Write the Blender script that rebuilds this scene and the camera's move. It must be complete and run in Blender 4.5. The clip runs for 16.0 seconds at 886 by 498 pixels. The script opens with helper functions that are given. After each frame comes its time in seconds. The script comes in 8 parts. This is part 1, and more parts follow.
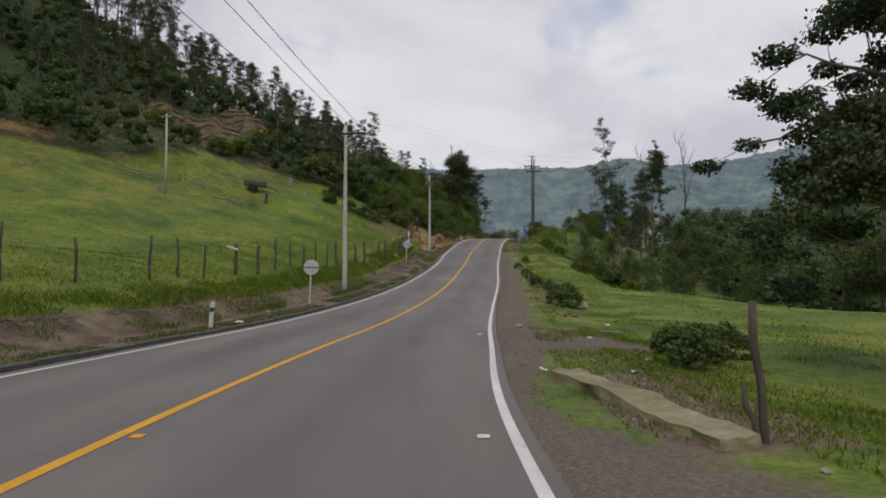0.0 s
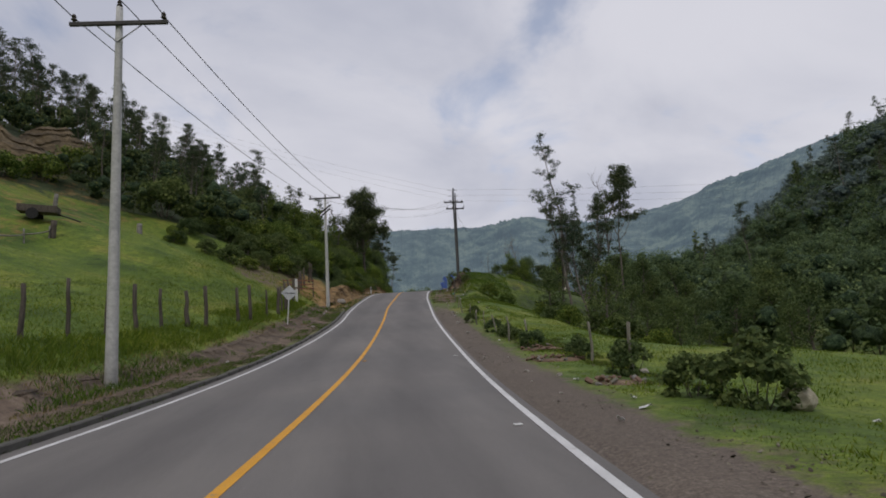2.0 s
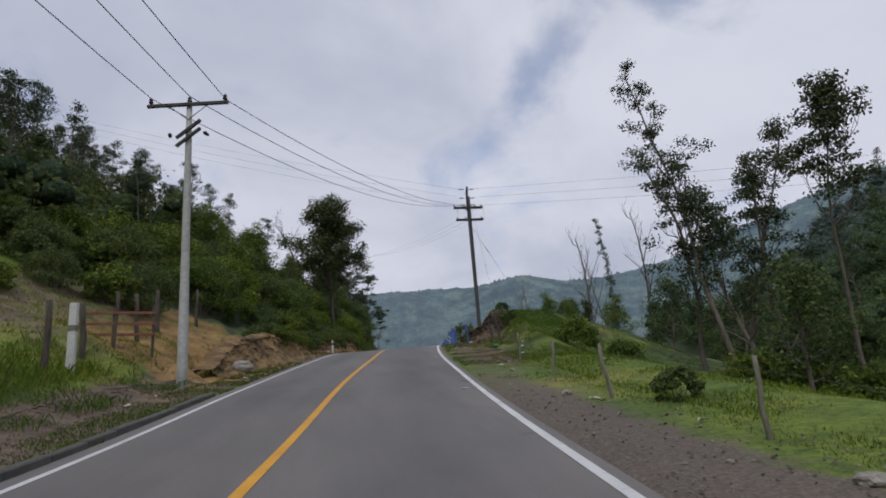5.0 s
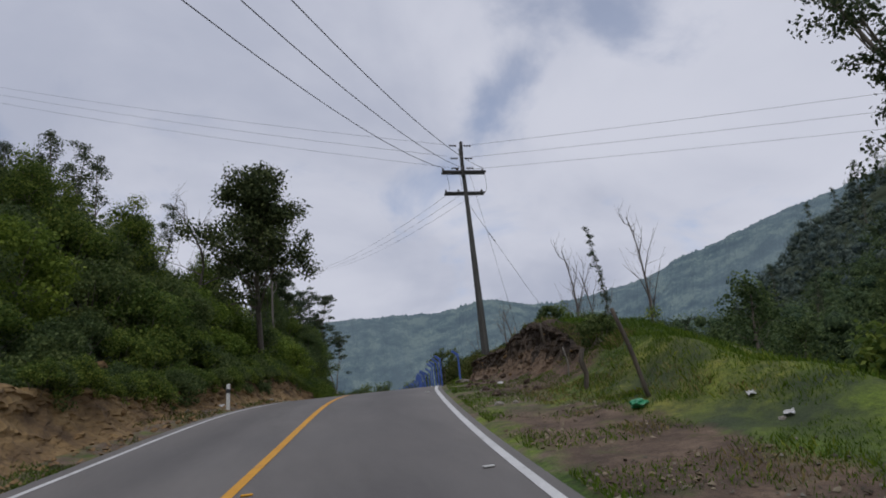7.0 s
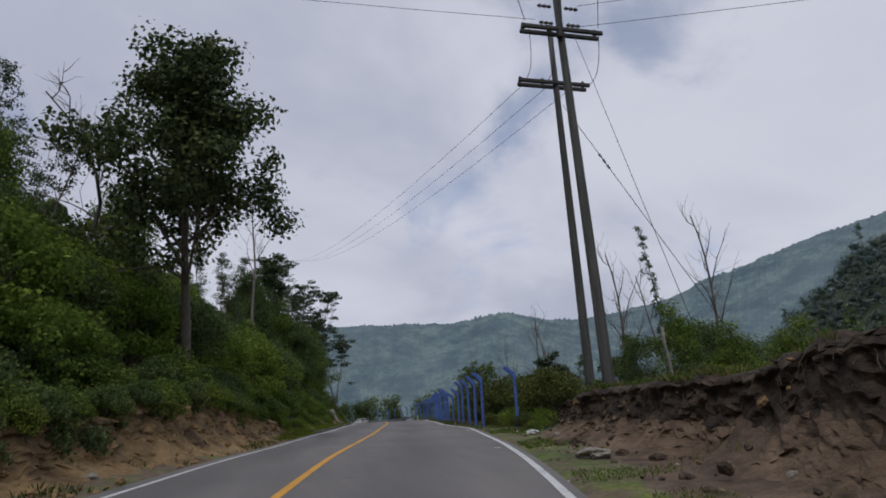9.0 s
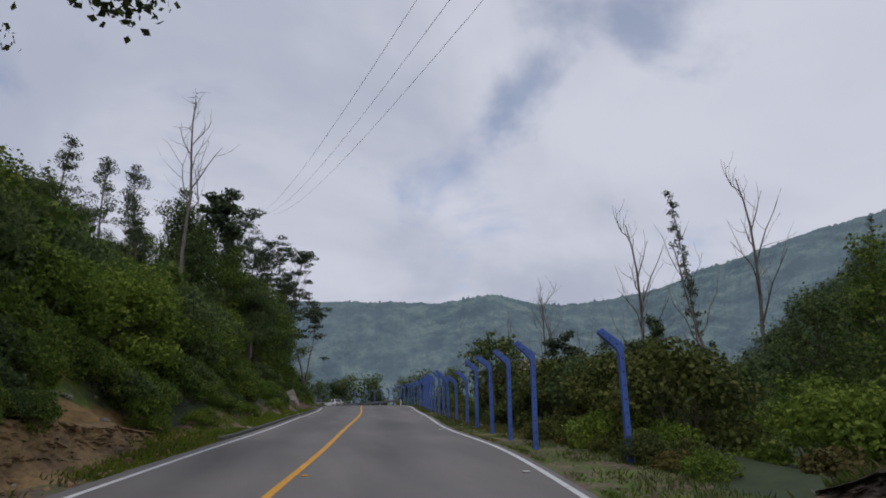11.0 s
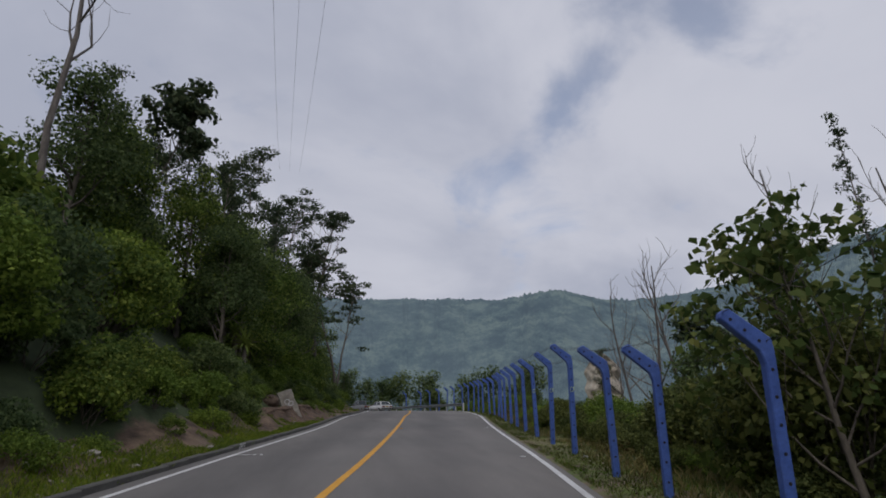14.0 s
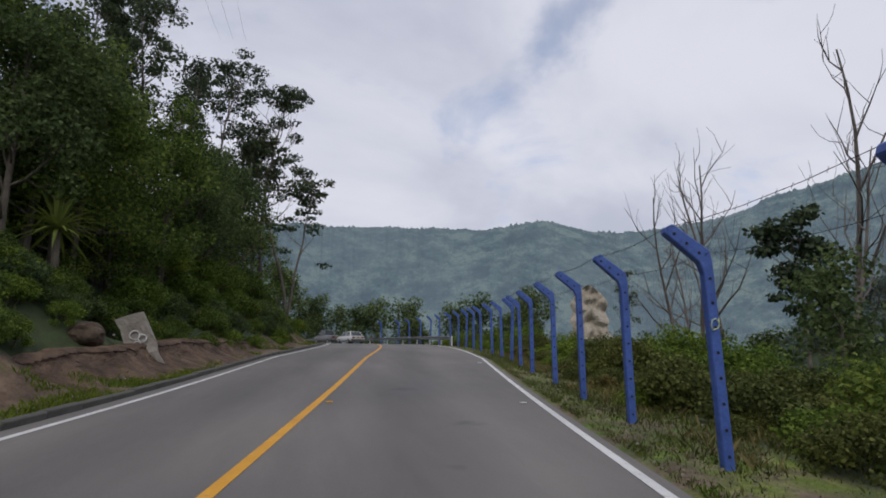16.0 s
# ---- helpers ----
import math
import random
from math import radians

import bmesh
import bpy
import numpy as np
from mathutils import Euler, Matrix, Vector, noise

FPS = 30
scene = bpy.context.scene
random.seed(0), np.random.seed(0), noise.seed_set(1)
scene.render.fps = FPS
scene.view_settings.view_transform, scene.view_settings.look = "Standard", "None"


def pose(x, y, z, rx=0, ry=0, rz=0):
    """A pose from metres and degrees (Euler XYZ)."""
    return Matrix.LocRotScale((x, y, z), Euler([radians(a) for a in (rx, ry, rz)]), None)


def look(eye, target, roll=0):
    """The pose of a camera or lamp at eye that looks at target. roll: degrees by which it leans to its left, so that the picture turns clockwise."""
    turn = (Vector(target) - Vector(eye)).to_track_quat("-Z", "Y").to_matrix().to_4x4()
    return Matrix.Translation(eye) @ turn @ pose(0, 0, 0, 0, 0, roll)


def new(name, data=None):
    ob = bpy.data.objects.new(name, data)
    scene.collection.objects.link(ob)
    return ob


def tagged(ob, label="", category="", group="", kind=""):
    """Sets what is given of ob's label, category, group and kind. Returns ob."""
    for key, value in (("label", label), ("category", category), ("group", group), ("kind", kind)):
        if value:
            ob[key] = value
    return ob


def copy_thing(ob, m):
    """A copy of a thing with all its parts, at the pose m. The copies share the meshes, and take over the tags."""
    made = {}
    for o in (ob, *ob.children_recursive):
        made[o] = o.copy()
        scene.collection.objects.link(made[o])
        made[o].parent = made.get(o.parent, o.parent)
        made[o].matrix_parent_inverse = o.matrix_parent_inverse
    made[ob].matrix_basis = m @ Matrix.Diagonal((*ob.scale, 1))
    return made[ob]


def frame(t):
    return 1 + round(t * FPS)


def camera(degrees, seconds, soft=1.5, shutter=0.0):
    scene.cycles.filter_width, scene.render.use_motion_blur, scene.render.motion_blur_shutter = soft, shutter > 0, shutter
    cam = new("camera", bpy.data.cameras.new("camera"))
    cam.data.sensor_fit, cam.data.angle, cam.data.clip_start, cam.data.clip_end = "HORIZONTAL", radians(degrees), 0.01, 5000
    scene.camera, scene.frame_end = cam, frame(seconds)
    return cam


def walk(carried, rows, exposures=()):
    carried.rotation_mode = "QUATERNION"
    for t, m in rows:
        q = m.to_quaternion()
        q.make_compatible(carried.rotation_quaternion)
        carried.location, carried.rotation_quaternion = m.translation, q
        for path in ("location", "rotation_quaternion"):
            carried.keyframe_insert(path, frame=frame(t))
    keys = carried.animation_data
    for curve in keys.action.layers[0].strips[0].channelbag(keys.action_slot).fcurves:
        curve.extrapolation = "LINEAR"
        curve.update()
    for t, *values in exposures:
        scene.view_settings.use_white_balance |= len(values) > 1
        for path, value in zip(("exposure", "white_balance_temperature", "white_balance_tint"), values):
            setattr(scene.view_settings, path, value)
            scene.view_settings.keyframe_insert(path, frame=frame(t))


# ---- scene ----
cam = camera(73.1, 16.0, soft=1.8)
METRES, EYE, TILT, LEAN, TURN = 140.0, 1.5, 0.0, 0.0, 0.0
ROWS = [
    (0.0, 0.0, 0.0, 0.0, 0.0, 2.38, 0.03),
    (0.5, -0.0029, 0.0394, -0.0008, -1.45, 4.4, -2.37),
    (1.0, -0.0038, 0.0749, -0.0015, -3.36, 5.4, 2.07),
    (1.5, -0.0034, 0.1125, -0.0029, -4.05, 5.33, 2.6),
    (2.0, -0.0014, 0.1511, -0.0019, -9.06, 8.38, 3.28),
    (2.5, 0.0013, 0.1875, -0.0013, -9.96, 11.35, 4.66),
    (3.0, 0.0062, 0.225, -0.0001, -9.7, 9.15, 5.16),
    (3.5, 0.0101, 0.263, 0.0017, -11.73, 8.66, 0.89),
    (4.0, 0.0139, 0.3006, 0.0038, -11.04, 10.4, 2.27),
    (6.5, 0.0321, 0.4722, 0.0235, -10.49, 16.9, 6.81),
    (7.0, 0.0363, 0.5045, 0.0276, -13.08, 16.78, 6.15),
    (7.5, 0.0401, 0.5366, 0.0319, -12.29, 17.73, 4.0),
    (8.0, 0.0448, 0.5673, 0.0363, -12.61, 18.36, 3.58),
    (8.5, 0.0491, 0.5964, 0.0403, -12.77, 18.76, 2.57),
    (9.0, 0.0538, 0.6256, 0.0444, -12.53, 17.92, 3.01),
    (9.5, 0.0584, 0.6534, 0.0477, -13.33, 16.78, 2.67),
    (10.0, 0.063, 0.6799, 0.0502, -13.68, 16.43, 2.02),
    (12.5, 0.0844, 0.8066, 0.0574, -15.42, 15.88, -0.5),
    (13.0, 0.0888, 0.8306, 0.0587, -15.46, 16.55, -0.57),
    (13.5, 0.0933, 0.8557, 0.0601, -8.06, 18.2, -1.45),
    (14.0, 0.0977, 0.8816, 0.0616, -8.76, 16.16, 0.27),
    (14.5, 0.1017, 0.9074, 0.0627, -12.11, 11.45, 3.35),
    (15.0, 0.1054, 0.9311, 0.0638, -12.6, 10.01, 1.47),
    (15.5, 0.1096, 0.9585, 0.065, -11.29, 9.23, 0.34),
    (16.0, 0.114, 0.9878, 0.0668, -10.47, 9.63, -0.56),
]
walk(cam, [(t, pose(0, 0, EYE, TILT, LEAN, TURN) @ pose(METRES * x, METRES * y, METRES * z, 90 + pitch, roll, yaw)) for t, x, y, z, yaw, pitch, roll in ROWS],
     exposures=[(0, 0.2, 7020, 10), (0.5, -0.05, 6630, 10), (1.5, 0.06, 6715, 10), (2.5, -0.03, 6540, 10), (4, 0.08, 6400, 10), (6.5, -0.08, 6333, 10), (8.5, -0.1, 6328, 10), (12.5, -0.08, 6350, 10), (14, -0.2, 6410, 10), (15, 0.12, 6450, 10), (16, 0.14, 6500, 10)])
# ---------------------------------------------------------------- world and sun
SUN_EL, SUN_AZ = 52.0, 200.0
world = bpy.data.worlds.new("world")
scene.world = world
world.use_nodes = True
wn, wl_ = world.node_tree.nodes, world.node_tree.links
wn.clear()
w_out = wn.new("ShaderNodeOutputWorld")
w_bg = wn.new("ShaderNodeBackground")
w_bg.inputs["Strength"].default_value = 1.0
w_sky = wn.new("ShaderNodeTexSky")
w_sky.sky_type = "NISHITA"
w_sky.sun_disc = False
w_sky.sun_elevation = radians(SUN_EL)
w_sky.sun_rotation = radians(SUN_AZ)
w_sky.altitude = 2500
w_dim = wn.new("ShaderNodeVectorMath"); w_dim.operation = "SCALE"; w_dim.inputs["Scale"].default_value = 0.15
wl_.new(w_sky.outputs[0], w_dim.inputs[0])
w_co = wn.new("ShaderNodeTexCoord")
w_sep = wn.new("ShaderNodeSeparateXYZ"); wl_.new(w_co.outputs["Generated"], w_sep.inputs[0])
# project the direction on a flat cloud deck
w_zz = wn.new("ShaderNodeMath"); w_zz.operation = "MAXIMUM"; w_zz.inputs[1].default_value = 0.0; wl_.new(w_sep.outputs["Z"], w_zz.inputs[0])
w_za = wn.new("ShaderNodeMath"); w_za.operation = "ADD"; w_za.inputs[1].default_value = 0.38; wl_.new(w_zz.outputs[0], w_za.inputs[0])
w_dx = wn.new("ShaderNodeMath"); w_dx.operation = "DIVIDE"; wl_.new(w_sep.outputs["X"], w_dx.inputs[0]); wl_.new(w_za.outputs[0], w_dx.inputs[1])
w_dy = wn.new("ShaderNodeMath"); w_dy.operation = "DIVIDE"; wl_.new(w_sep.outputs["Y"], w_dy.inputs[0]); wl_.new(w_za.outputs[0], w_dy.inputs[1])
w_cv = wn.new("ShaderNodeCombineXYZ"); wl_.new(w_dx.outputs[0], w_cv.inputs[0]); wl_.new(w_dy.outputs[0], w_cv.inputs[1])
w_cv.inputs[2].default_value = 3.7


def world_noise(scale, detail, rough, offset):
    add = wn.new("ShaderNodeVectorMath"); add.operation = "ADD"; add.inputs[1].default_value = offset
    wl_.new(w_cv.outputs[0], add.inputs[0])
    n = wn.new("ShaderNodeTexNoise")
    n.inputs["Scale"].default_value, n.inputs["Detail"].default_value, n.inputs["Roughness"].default_value = scale, detail, rough
    n.inputs["Distortion"].default_value = 0.35
    wl_.new(add.outputs[0], n.inputs["Vector"])
    return n


def world_ramp(src, stops):
    r = wn.new("ShaderNodeValToRGB")
    while len(r.color_ramp.elements) < len(stops):
        r.color_ramp.elements.new(0.5)
    for e, (p, c) in zip(r.color_ramp.elements, stops):
        e.position, e.color = p, (*c, 1)
    r.color_ramp.interpolation = "EASE"
    wl_.new(src, r.inputs[0])
    return r


n_cov = world_noise(3.4, 7, 0.55, (0.3, 0.1, 0))
# thin places in the cloud over the valley
w_cs = n_cov
for at, inner, outer, gone in (((0.525, 0.715, 3.7), 0.01, 0.1, 0.13), ((0.40, 0.92, 3.7), 0.02, 0.16, 0.17), ((0.34, 1.10, 3.7), 0.02, 0.16, 0.12), ((0.46, 0.80, 3.7), 0.05, 0.34, 0.06)):
    w_far = wn.new("ShaderNodeVectorMath"); w_far.operation = "DISTANCE"; w_far.inputs[1].default_value = at
    wl_.new(w_cv.outputs[0], w_far.inputs[0])
    w_thin = wn.new("ShaderNodeMapRange"); w_thin.inputs[1].default_value, w_thin.inputs[2].default_value = inner, outer
    w_thin.inputs[3].default_value, w_thin.inputs[4].default_value = gone, 0.0
    w_thin.interpolation_type = "SMOOTHSTEP"
    wl_.new(w_far.outputs["Value"], w_thin.inputs[0])
    w_less = wn.new("ShaderNodeMath"); w_less.operation = "SUBTRACT"
    wl_.new(w_cs.outputs[0], w_less.inputs[0]); wl_.new(w_thin.outputs[0], w_less.inputs[1])
    w_cs = w_less
cover = world_ramp(w_cs.outputs[0], [(0.2, (0.45, 0.45, 0.45)), (0.44, (1, 1, 1))])
n_tone = world_noise(1.5, 7, 0.52, (2.1, 4.2, 0))
CLOUD_LO, CLOUD_HI = (0.45, 0.475, 0.575), (0.645, 0.655, 0.735)
tone = world_ramp(n_tone.outputs["Fac"], [(0.32, CLOUD_LO), (0.66, CLOUD_HI)])
w_mix = wn.new("ShaderNodeMix"); w_mix.data_type = "RGBA"
wl_.new(cover.outputs[0], w_mix.inputs["Factor"])
wl_.new(w_dim.outputs[0], w_mix.inputs["A"]); wl_.new(tone.outputs[0], w_mix.inputs["B"])
wl_.new(w_mix.outputs["Result"], w_bg.inputs["Color"])
wl_.new(w_bg.outputs[0], w_out.inputs["Surface"])

sun = new("sun", bpy.data.lights.new("sun", "SUN"))
sun.data.energy, sun.data.angle, sun.data.color = 1.0, radians(18), (1.0, 0.95, 0.87)
_az, _el = radians(SUN_AZ), radians(SUN_EL)
sun.matrix_world = look((0, 0, 0), (-math.sin(_az) * math.cos(_el), -math.cos(_az) * math.cos(_el), -math.sin(_el)))


# ---------------------------------------------------------------- materials
def material(name, rough=0.8, metal=0.0):
    m = bpy.data.materials.new(name)
    m.use_nodes = True
    b = m.node_tree.nodes["Principled BSDF"]
    b.inputs["Roughness"].default_value, b.inputs["Metallic"].default_value = rough, metal
    return m, m.node_tree.nodes, m.node_tree.links, b


def mat_noise(nodes, links, scale, detail=4, rough=0.6, coords="Object", stretch=(1, 1, 1)):
    tc = nodes.new("ShaderNodeTexCoord")
    mp = nodes.new("ShaderNodeMapping"); mp.inputs["Scale"].default_value = stretch
    links.new(tc.outputs[coords], mp.inputs["Vector"])
    n = nodes.new("ShaderNodeTexNoise")
    n.inputs["Scale"].default_value, n.inputs["Detail"].default_value, n.inputs["Roughness"].default_value = scale, detail, rough
    links.new(mp.outputs[0], n.inputs["Vector"])
    return n.outputs["Fac"]


def mat_ramp(nodes, links, src, stops):
    r = nodes.new("ShaderNodeValToRGB")
    while len(r.color_ramp.elements) < len(stops):
        r.color_ramp.elements.new(0.5)
    for e, (p, c) in zip(r.color_ramp.elements, stops):
        e.position, e.color = p, (*c, 1)
    links.new(src, r.inputs[0])
    return r.outputs[0]


def mat_mix(nodes, links, fac, a, b, mode="MIX"):
    mx = nodes.new("ShaderNodeMix"); mx.data_type, mx.blend_type = "RGBA", mode
    if isinstance(fac, float):
        mx.inputs["Factor"].default_value = fac
    else:
        links.new(fac, mx.inputs["Factor"])
    for sock, v in (("A", a), ("B", b)):
        if isinstance(v, tuple):
            mx.inputs[sock].default_value = (*v, 1)
        else:
            links.new(v, mx.inputs[sock])
    return mx.outputs["Result"]


def mat_bump(nodes, links, bsdf, src, strength, dist=0.02):
    b = nodes.new("ShaderNodeBump")
    b.inputs["Strength"].default_value, b.inputs["Distance"].default_value = strength, dist
    links.new(src, b.inputs["Height"]); links.new(b.outputs[0], bsdf.inputs["Normal"])


def noisy(name, stops, scale, rough=0.8, metal=0.0, bump=0.3, fine=6.0, stretch=(1, 1, 1), dist=0.01):
    """Two scales of noise over a ramp of colours, with fine relief."""
    m, n, l, b = material(name, rough, metal)
    big = mat_noise(n, l, scale, 5, 0.62, stretch=stretch)
    col = mat_ramp(n, l, big, stops)
    small = mat_noise(n, l, scale * fine, 4, 0.7, stretch=stretch)
    grey = mat_ramp(n, l, small, [(0.25, (0.62, 0.62, 0.62)), (0.75, (1.0, 1.0, 1.0))])
    l.new(mat_mix(n, l, 1.0, col, grey, "MULTIPLY"), b.inputs["Base Color"])
    mat_bump(n, l, b, small, bump, dist)
    return m


def leafy(name, dark, mid, light, through_=0.25, rough=0.7):
    m, n, l, b = material(name, rough)
    geo = n.new("ShaderNodeNewGeometry")
    info = n.new("ShaderNodeObjectInfo")
    col = mat_ramp(n, l, geo.outputs["Random Per Island"], [(0.0, dark), (0.55, mid), (1.0, light)])
    patch = mat_noise(n, l, 0.45, 3, 0.6)
    col = mat_mix(n, l, mat_ramp(n, l, patch, [(0.3, (0, 0, 0)), (0.7, (1, 1, 1))]), mat_mix(n, l, 1.0, col, (0.72, 0.78, 0.8), "MULTIPLY"), mat_mix(n, l, 1.0, col, (1.15, 1.1, 0.95), "MULTIPLY"))
    var = mat_ramp(n, l, info.outputs["Random"], [(0.0, (0.82, 0.86, 0.86)), (1.0, (1.12, 1.06, 0.9))])
    col = mat_mix(n, l, 1.0, col, var, "MULTIPLY")
    l.new(col, b.inputs["Base Color"])
    b.inputs["Specular IOR Level"].default_value = 0.1
    tr = n.new("ShaderNodeBsdfTranslucent"); l.new(col, tr.inputs["Color"])
    ms = n.new("ShaderNodeMixShader"); ms.inputs[0].default_value = through_
    l.new(b.outputs[0], ms.inputs[1]); l.new(tr.outputs[0], ms.inputs[2])
    l.new(ms.outputs[0], n["Material Output"].inputs["Surface"])
    return m


M_LEAF_BUSH = leafy("leaf_bush", (0.06, 0.102, 0.027), (0.13, 0.195, 0.05), (0.29, 0.35, 0.09), 0.48)
M_LEAF_DARK = leafy("leaf_dark", (0.056, 0.086, 0.04), (0.108, 0.155, 0.066), (0.21, 0.265, 0.115), 0.45)
M_LEAF_CROWN = leafy("leaf_crown", (0.036, 0.054, 0.031), (0.07, 0.098, 0.052), (0.15, 0.185, 0.095), 0.32)
M_LEAF_EUCA = leafy("leaf_eucalyptus", (0.04, 0.062, 0.04), (0.068, 0.097, 0.06), (0.125, 0.15, 0.092))
M_LEAF_OCHRE = leafy("leaf_dry", (0.09, 0.07, 0.03), (0.16, 0.13, 0.05), (0.2, 0.2, 0.08))
M_LEAF_LIGHT = leafy("leaf_light", (0.084, 0.134, 0.026), (0.154, 0.228, 0.046), (0.276, 0.36, 0.078), 0.42)
M_FOREST = leafy("leaf_forest", (0.07, 0.108, 0.06), (0.112, 0.168, 0.085), (0.19, 0.25, 0.12), 0.36)
M_SCRUB = leafy("leaf_scrub", (0.066, 0.088, 0.038), (0.118, 0.15, 0.06), (0.21, 0.24, 0.095), 0.34)
M_GRASS = leafy("grass_blades", (0.078, 0.13, 0.018), (0.132, 0.2, 0.027), (0.235, 0.275, 0.055), 0.35)
M_LUSH = leafy("lush_blades", (0.05, 0.098, 0.015), (0.092, 0.165, 0.024), (0.17, 0.235, 0.045), 0.3)
M_PASTURE = leafy("pasture_blades", (0.1, 0.168, 0.018), (0.165, 0.24, 0.028), (0.265, 0.3, 0.055), 0.4)
# far leaves, paled towards blue to paint in the haze
M_FAR_HAZE = leafy("leaf_far_haze", (0.105, 0.143, 0.142), (0.138, 0.18, 0.176), (0.175, 0.215, 0.2))


def clumpy(name, dark, mid, light, scale):
    """Leafy skin of far crowns: clumps, sunlit tufts and dark gaps painted by noise."""
    m, n, l, b = material(name, 0.8)
    geo = n.new("ShaderNodeNewGeometry")
    big = mat_noise(n, l, scale, 8, 0.78)
    tuft = mat_noise(n, l, scale * 2.6, 5, 0.8)
    col = mat_ramp(n, l, tuft, [(0.36, dark), (0.5, mid), (0.64, light)])
    col = mat_mix(n, l, 1.0, col, mat_ramp(n, l, big, [(0.35, (0.7, 0.74, 0.78)), (0.65, (1.25, 1.2, 1.1))]), "MULTIPLY")
    var = mat_ramp(n, l, geo.outputs["Random Per Island"], [(0.0, (0.72, 0.8, 0.85)), (0.6, (1.0, 1.0, 1.0)), (1.0, (1.3, 1.2, 0.9))])
    l.new(mat_mix(n, l, 1.0, col, var, "MULTIPLY"), b.inputs["Base Color"])
    b.inputs["Specular IOR Level"].default_value = 0.15
    mat_bump(n, l, b, tuft, 1.0, 0.5 / scale)
    return m


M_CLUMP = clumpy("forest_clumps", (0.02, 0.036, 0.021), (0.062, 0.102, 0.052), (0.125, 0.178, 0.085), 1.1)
# the same skin with the valley haze put into its colours
M_CLUMP_HAZE = clumpy("forest_clumps_haze", (0.058, 0.086, 0.09), (0.098, 0.136, 0.132), (0.145, 0.192, 0.172), 0.7)
M_BARK = noisy("bark_grey", [(0.3, (0.09, 0.075, 0.06)), (0.7, (0.22, 0.19, 0.16))], 3, 0.9, bump=0.6, stretch=(3, 3, 0.6))
M_BARK_DEAD = noisy("bark_dead", [(0.3, (0.10, 0.085, 0.075)), (0.7, (0.24, 0.21, 0.19))], 3, 0.9, bump=0.4, stretch=(3, 3, 0.6))
M_POST_WOOD = noisy("post_wood", [(0.3, (0.05, 0.042, 0.035)), (0.7, (0.15, 0.125, 0.1))], 4, 0.9, bump=0.7, stretch=(4, 4, 0.5))
M_POLE_WOOD = noisy("pole_wood", [(0.3, (0.055, 0.056, 0.056)), (0.7, (0.135, 0.132, 0.126))], 2.5, 0.85, bump=0.6, stretch=(5, 5, 0.25))
M_CONCRETE = noisy("pole_concrete", [(0.3, (0.46, 0.46, 0.45)), (0.7, (0.64, 0.64, 0.62))], 1.5, 0.85, bump=0.3)
M_STEEL = noisy("galvanised", [(0.3, (0.32, 0.33, 0.34)), (0.7, (0.5, 0.51, 0.52))], 5, 0.5, 0.7, bump=0.1)
M_IRON = noisy("dark_iron", [(0.3, (0.03, 0.03, 0.032)), (0.7, (0.07, 0.065, 0.06))], 6, 0.6, 0.3, bump=0.2)
M_WIRE = noisy("wire", [(0.3, (0.05, 0.05, 0.055)), (0.7, (0.09, 0.09, 0.1))], 6, 0.6, 0.4, bump=0.0)
M_GLAZE = noisy("insulator_glaze", [(0.3, (0.045, 0.035, 0.03)), (0.7, (0.09, 0.07, 0.06))], 6, 0.25, bump=0.0)
M_BLUE = noisy("blue_paint", [(0.25, (0.045, 0.095, 0.34)), (0.5, (0.065, 0.135, 0.47)), (0.8, (0.1, 0.18, 0.54))], 3.5, 0.6, bump=0.4)
M_HOLE_SHADE = noisy("hole_shade", [(0.3, (0.012, 0.012, 0.018)), (0.7, (0.025, 0.025, 0.03))], 8, 0.9, bump=0.0)
M_SPRAY = noisy("spray_paint", [(0.3, (0.35, 0.5, 0.3)), (0.7, (0.6, 0.7, 0.55))], 9, 0.7, bump=0.0)
M_SIGN_BACK = noisy("sign_back", [(0.3, (0.52, 0.54, 0.57)), (0.7, (0.66, 0.68, 0.70))], 4, 0.55, 0.1, bump=0.05)
M_WHITE = noisy("white_paint", [(0.3, (0.62, 0.62, 0.6)), (0.7, (0.78, 0.78, 0.76))], 4, 0.6, bump=0.1)
M_BLACK = noisy("black_paint", [(0.3, (0.02, 0.02, 0.02)), (0.7, (0.04, 0.04, 0.04))], 4, 0.6, bump=0.1)
M_ROCK = noisy("rock", [(0.3, (0.22, 0.19, 0.16)), (0.5, (0.36, 0.33, 0.29)), (0.75, (0.5, 0.48, 0.44))], 1.2, 0.9, bump=0.8, dist=0.05)
M_LITTER = noisy("litter_white", [(0.3, (0.6, 0.6, 0.6)), (0.7, (0.8, 0.8, 0.8))], 5, 0.6, bump=0.3)
M_CONC_OLD = noisy("old_concrete", [(0.3, (0.16, 0.15, 0.09)), (0.5, (0.27, 0.25, 0.14)), (0.75, (0.36, 0.34, 0.24))], 1.6, 0.95, bump=0.7, dist=0.02)
M_KERB = noisy("kerb_concrete", [(0.3, (0.07, 0.068, 0.06)), (0.7, (0.17, 0.165, 0.15))], 1.2, 0.95, bump=0.6, dist=0.02)
M_CLIFF = noisy("pale_cliff", [(0.3, (0.34, 0.29, 0.22)), (0.7, (0.6, 0.55, 0.46))], 0.06, 0.95, bump=0.5, dist=1.5)

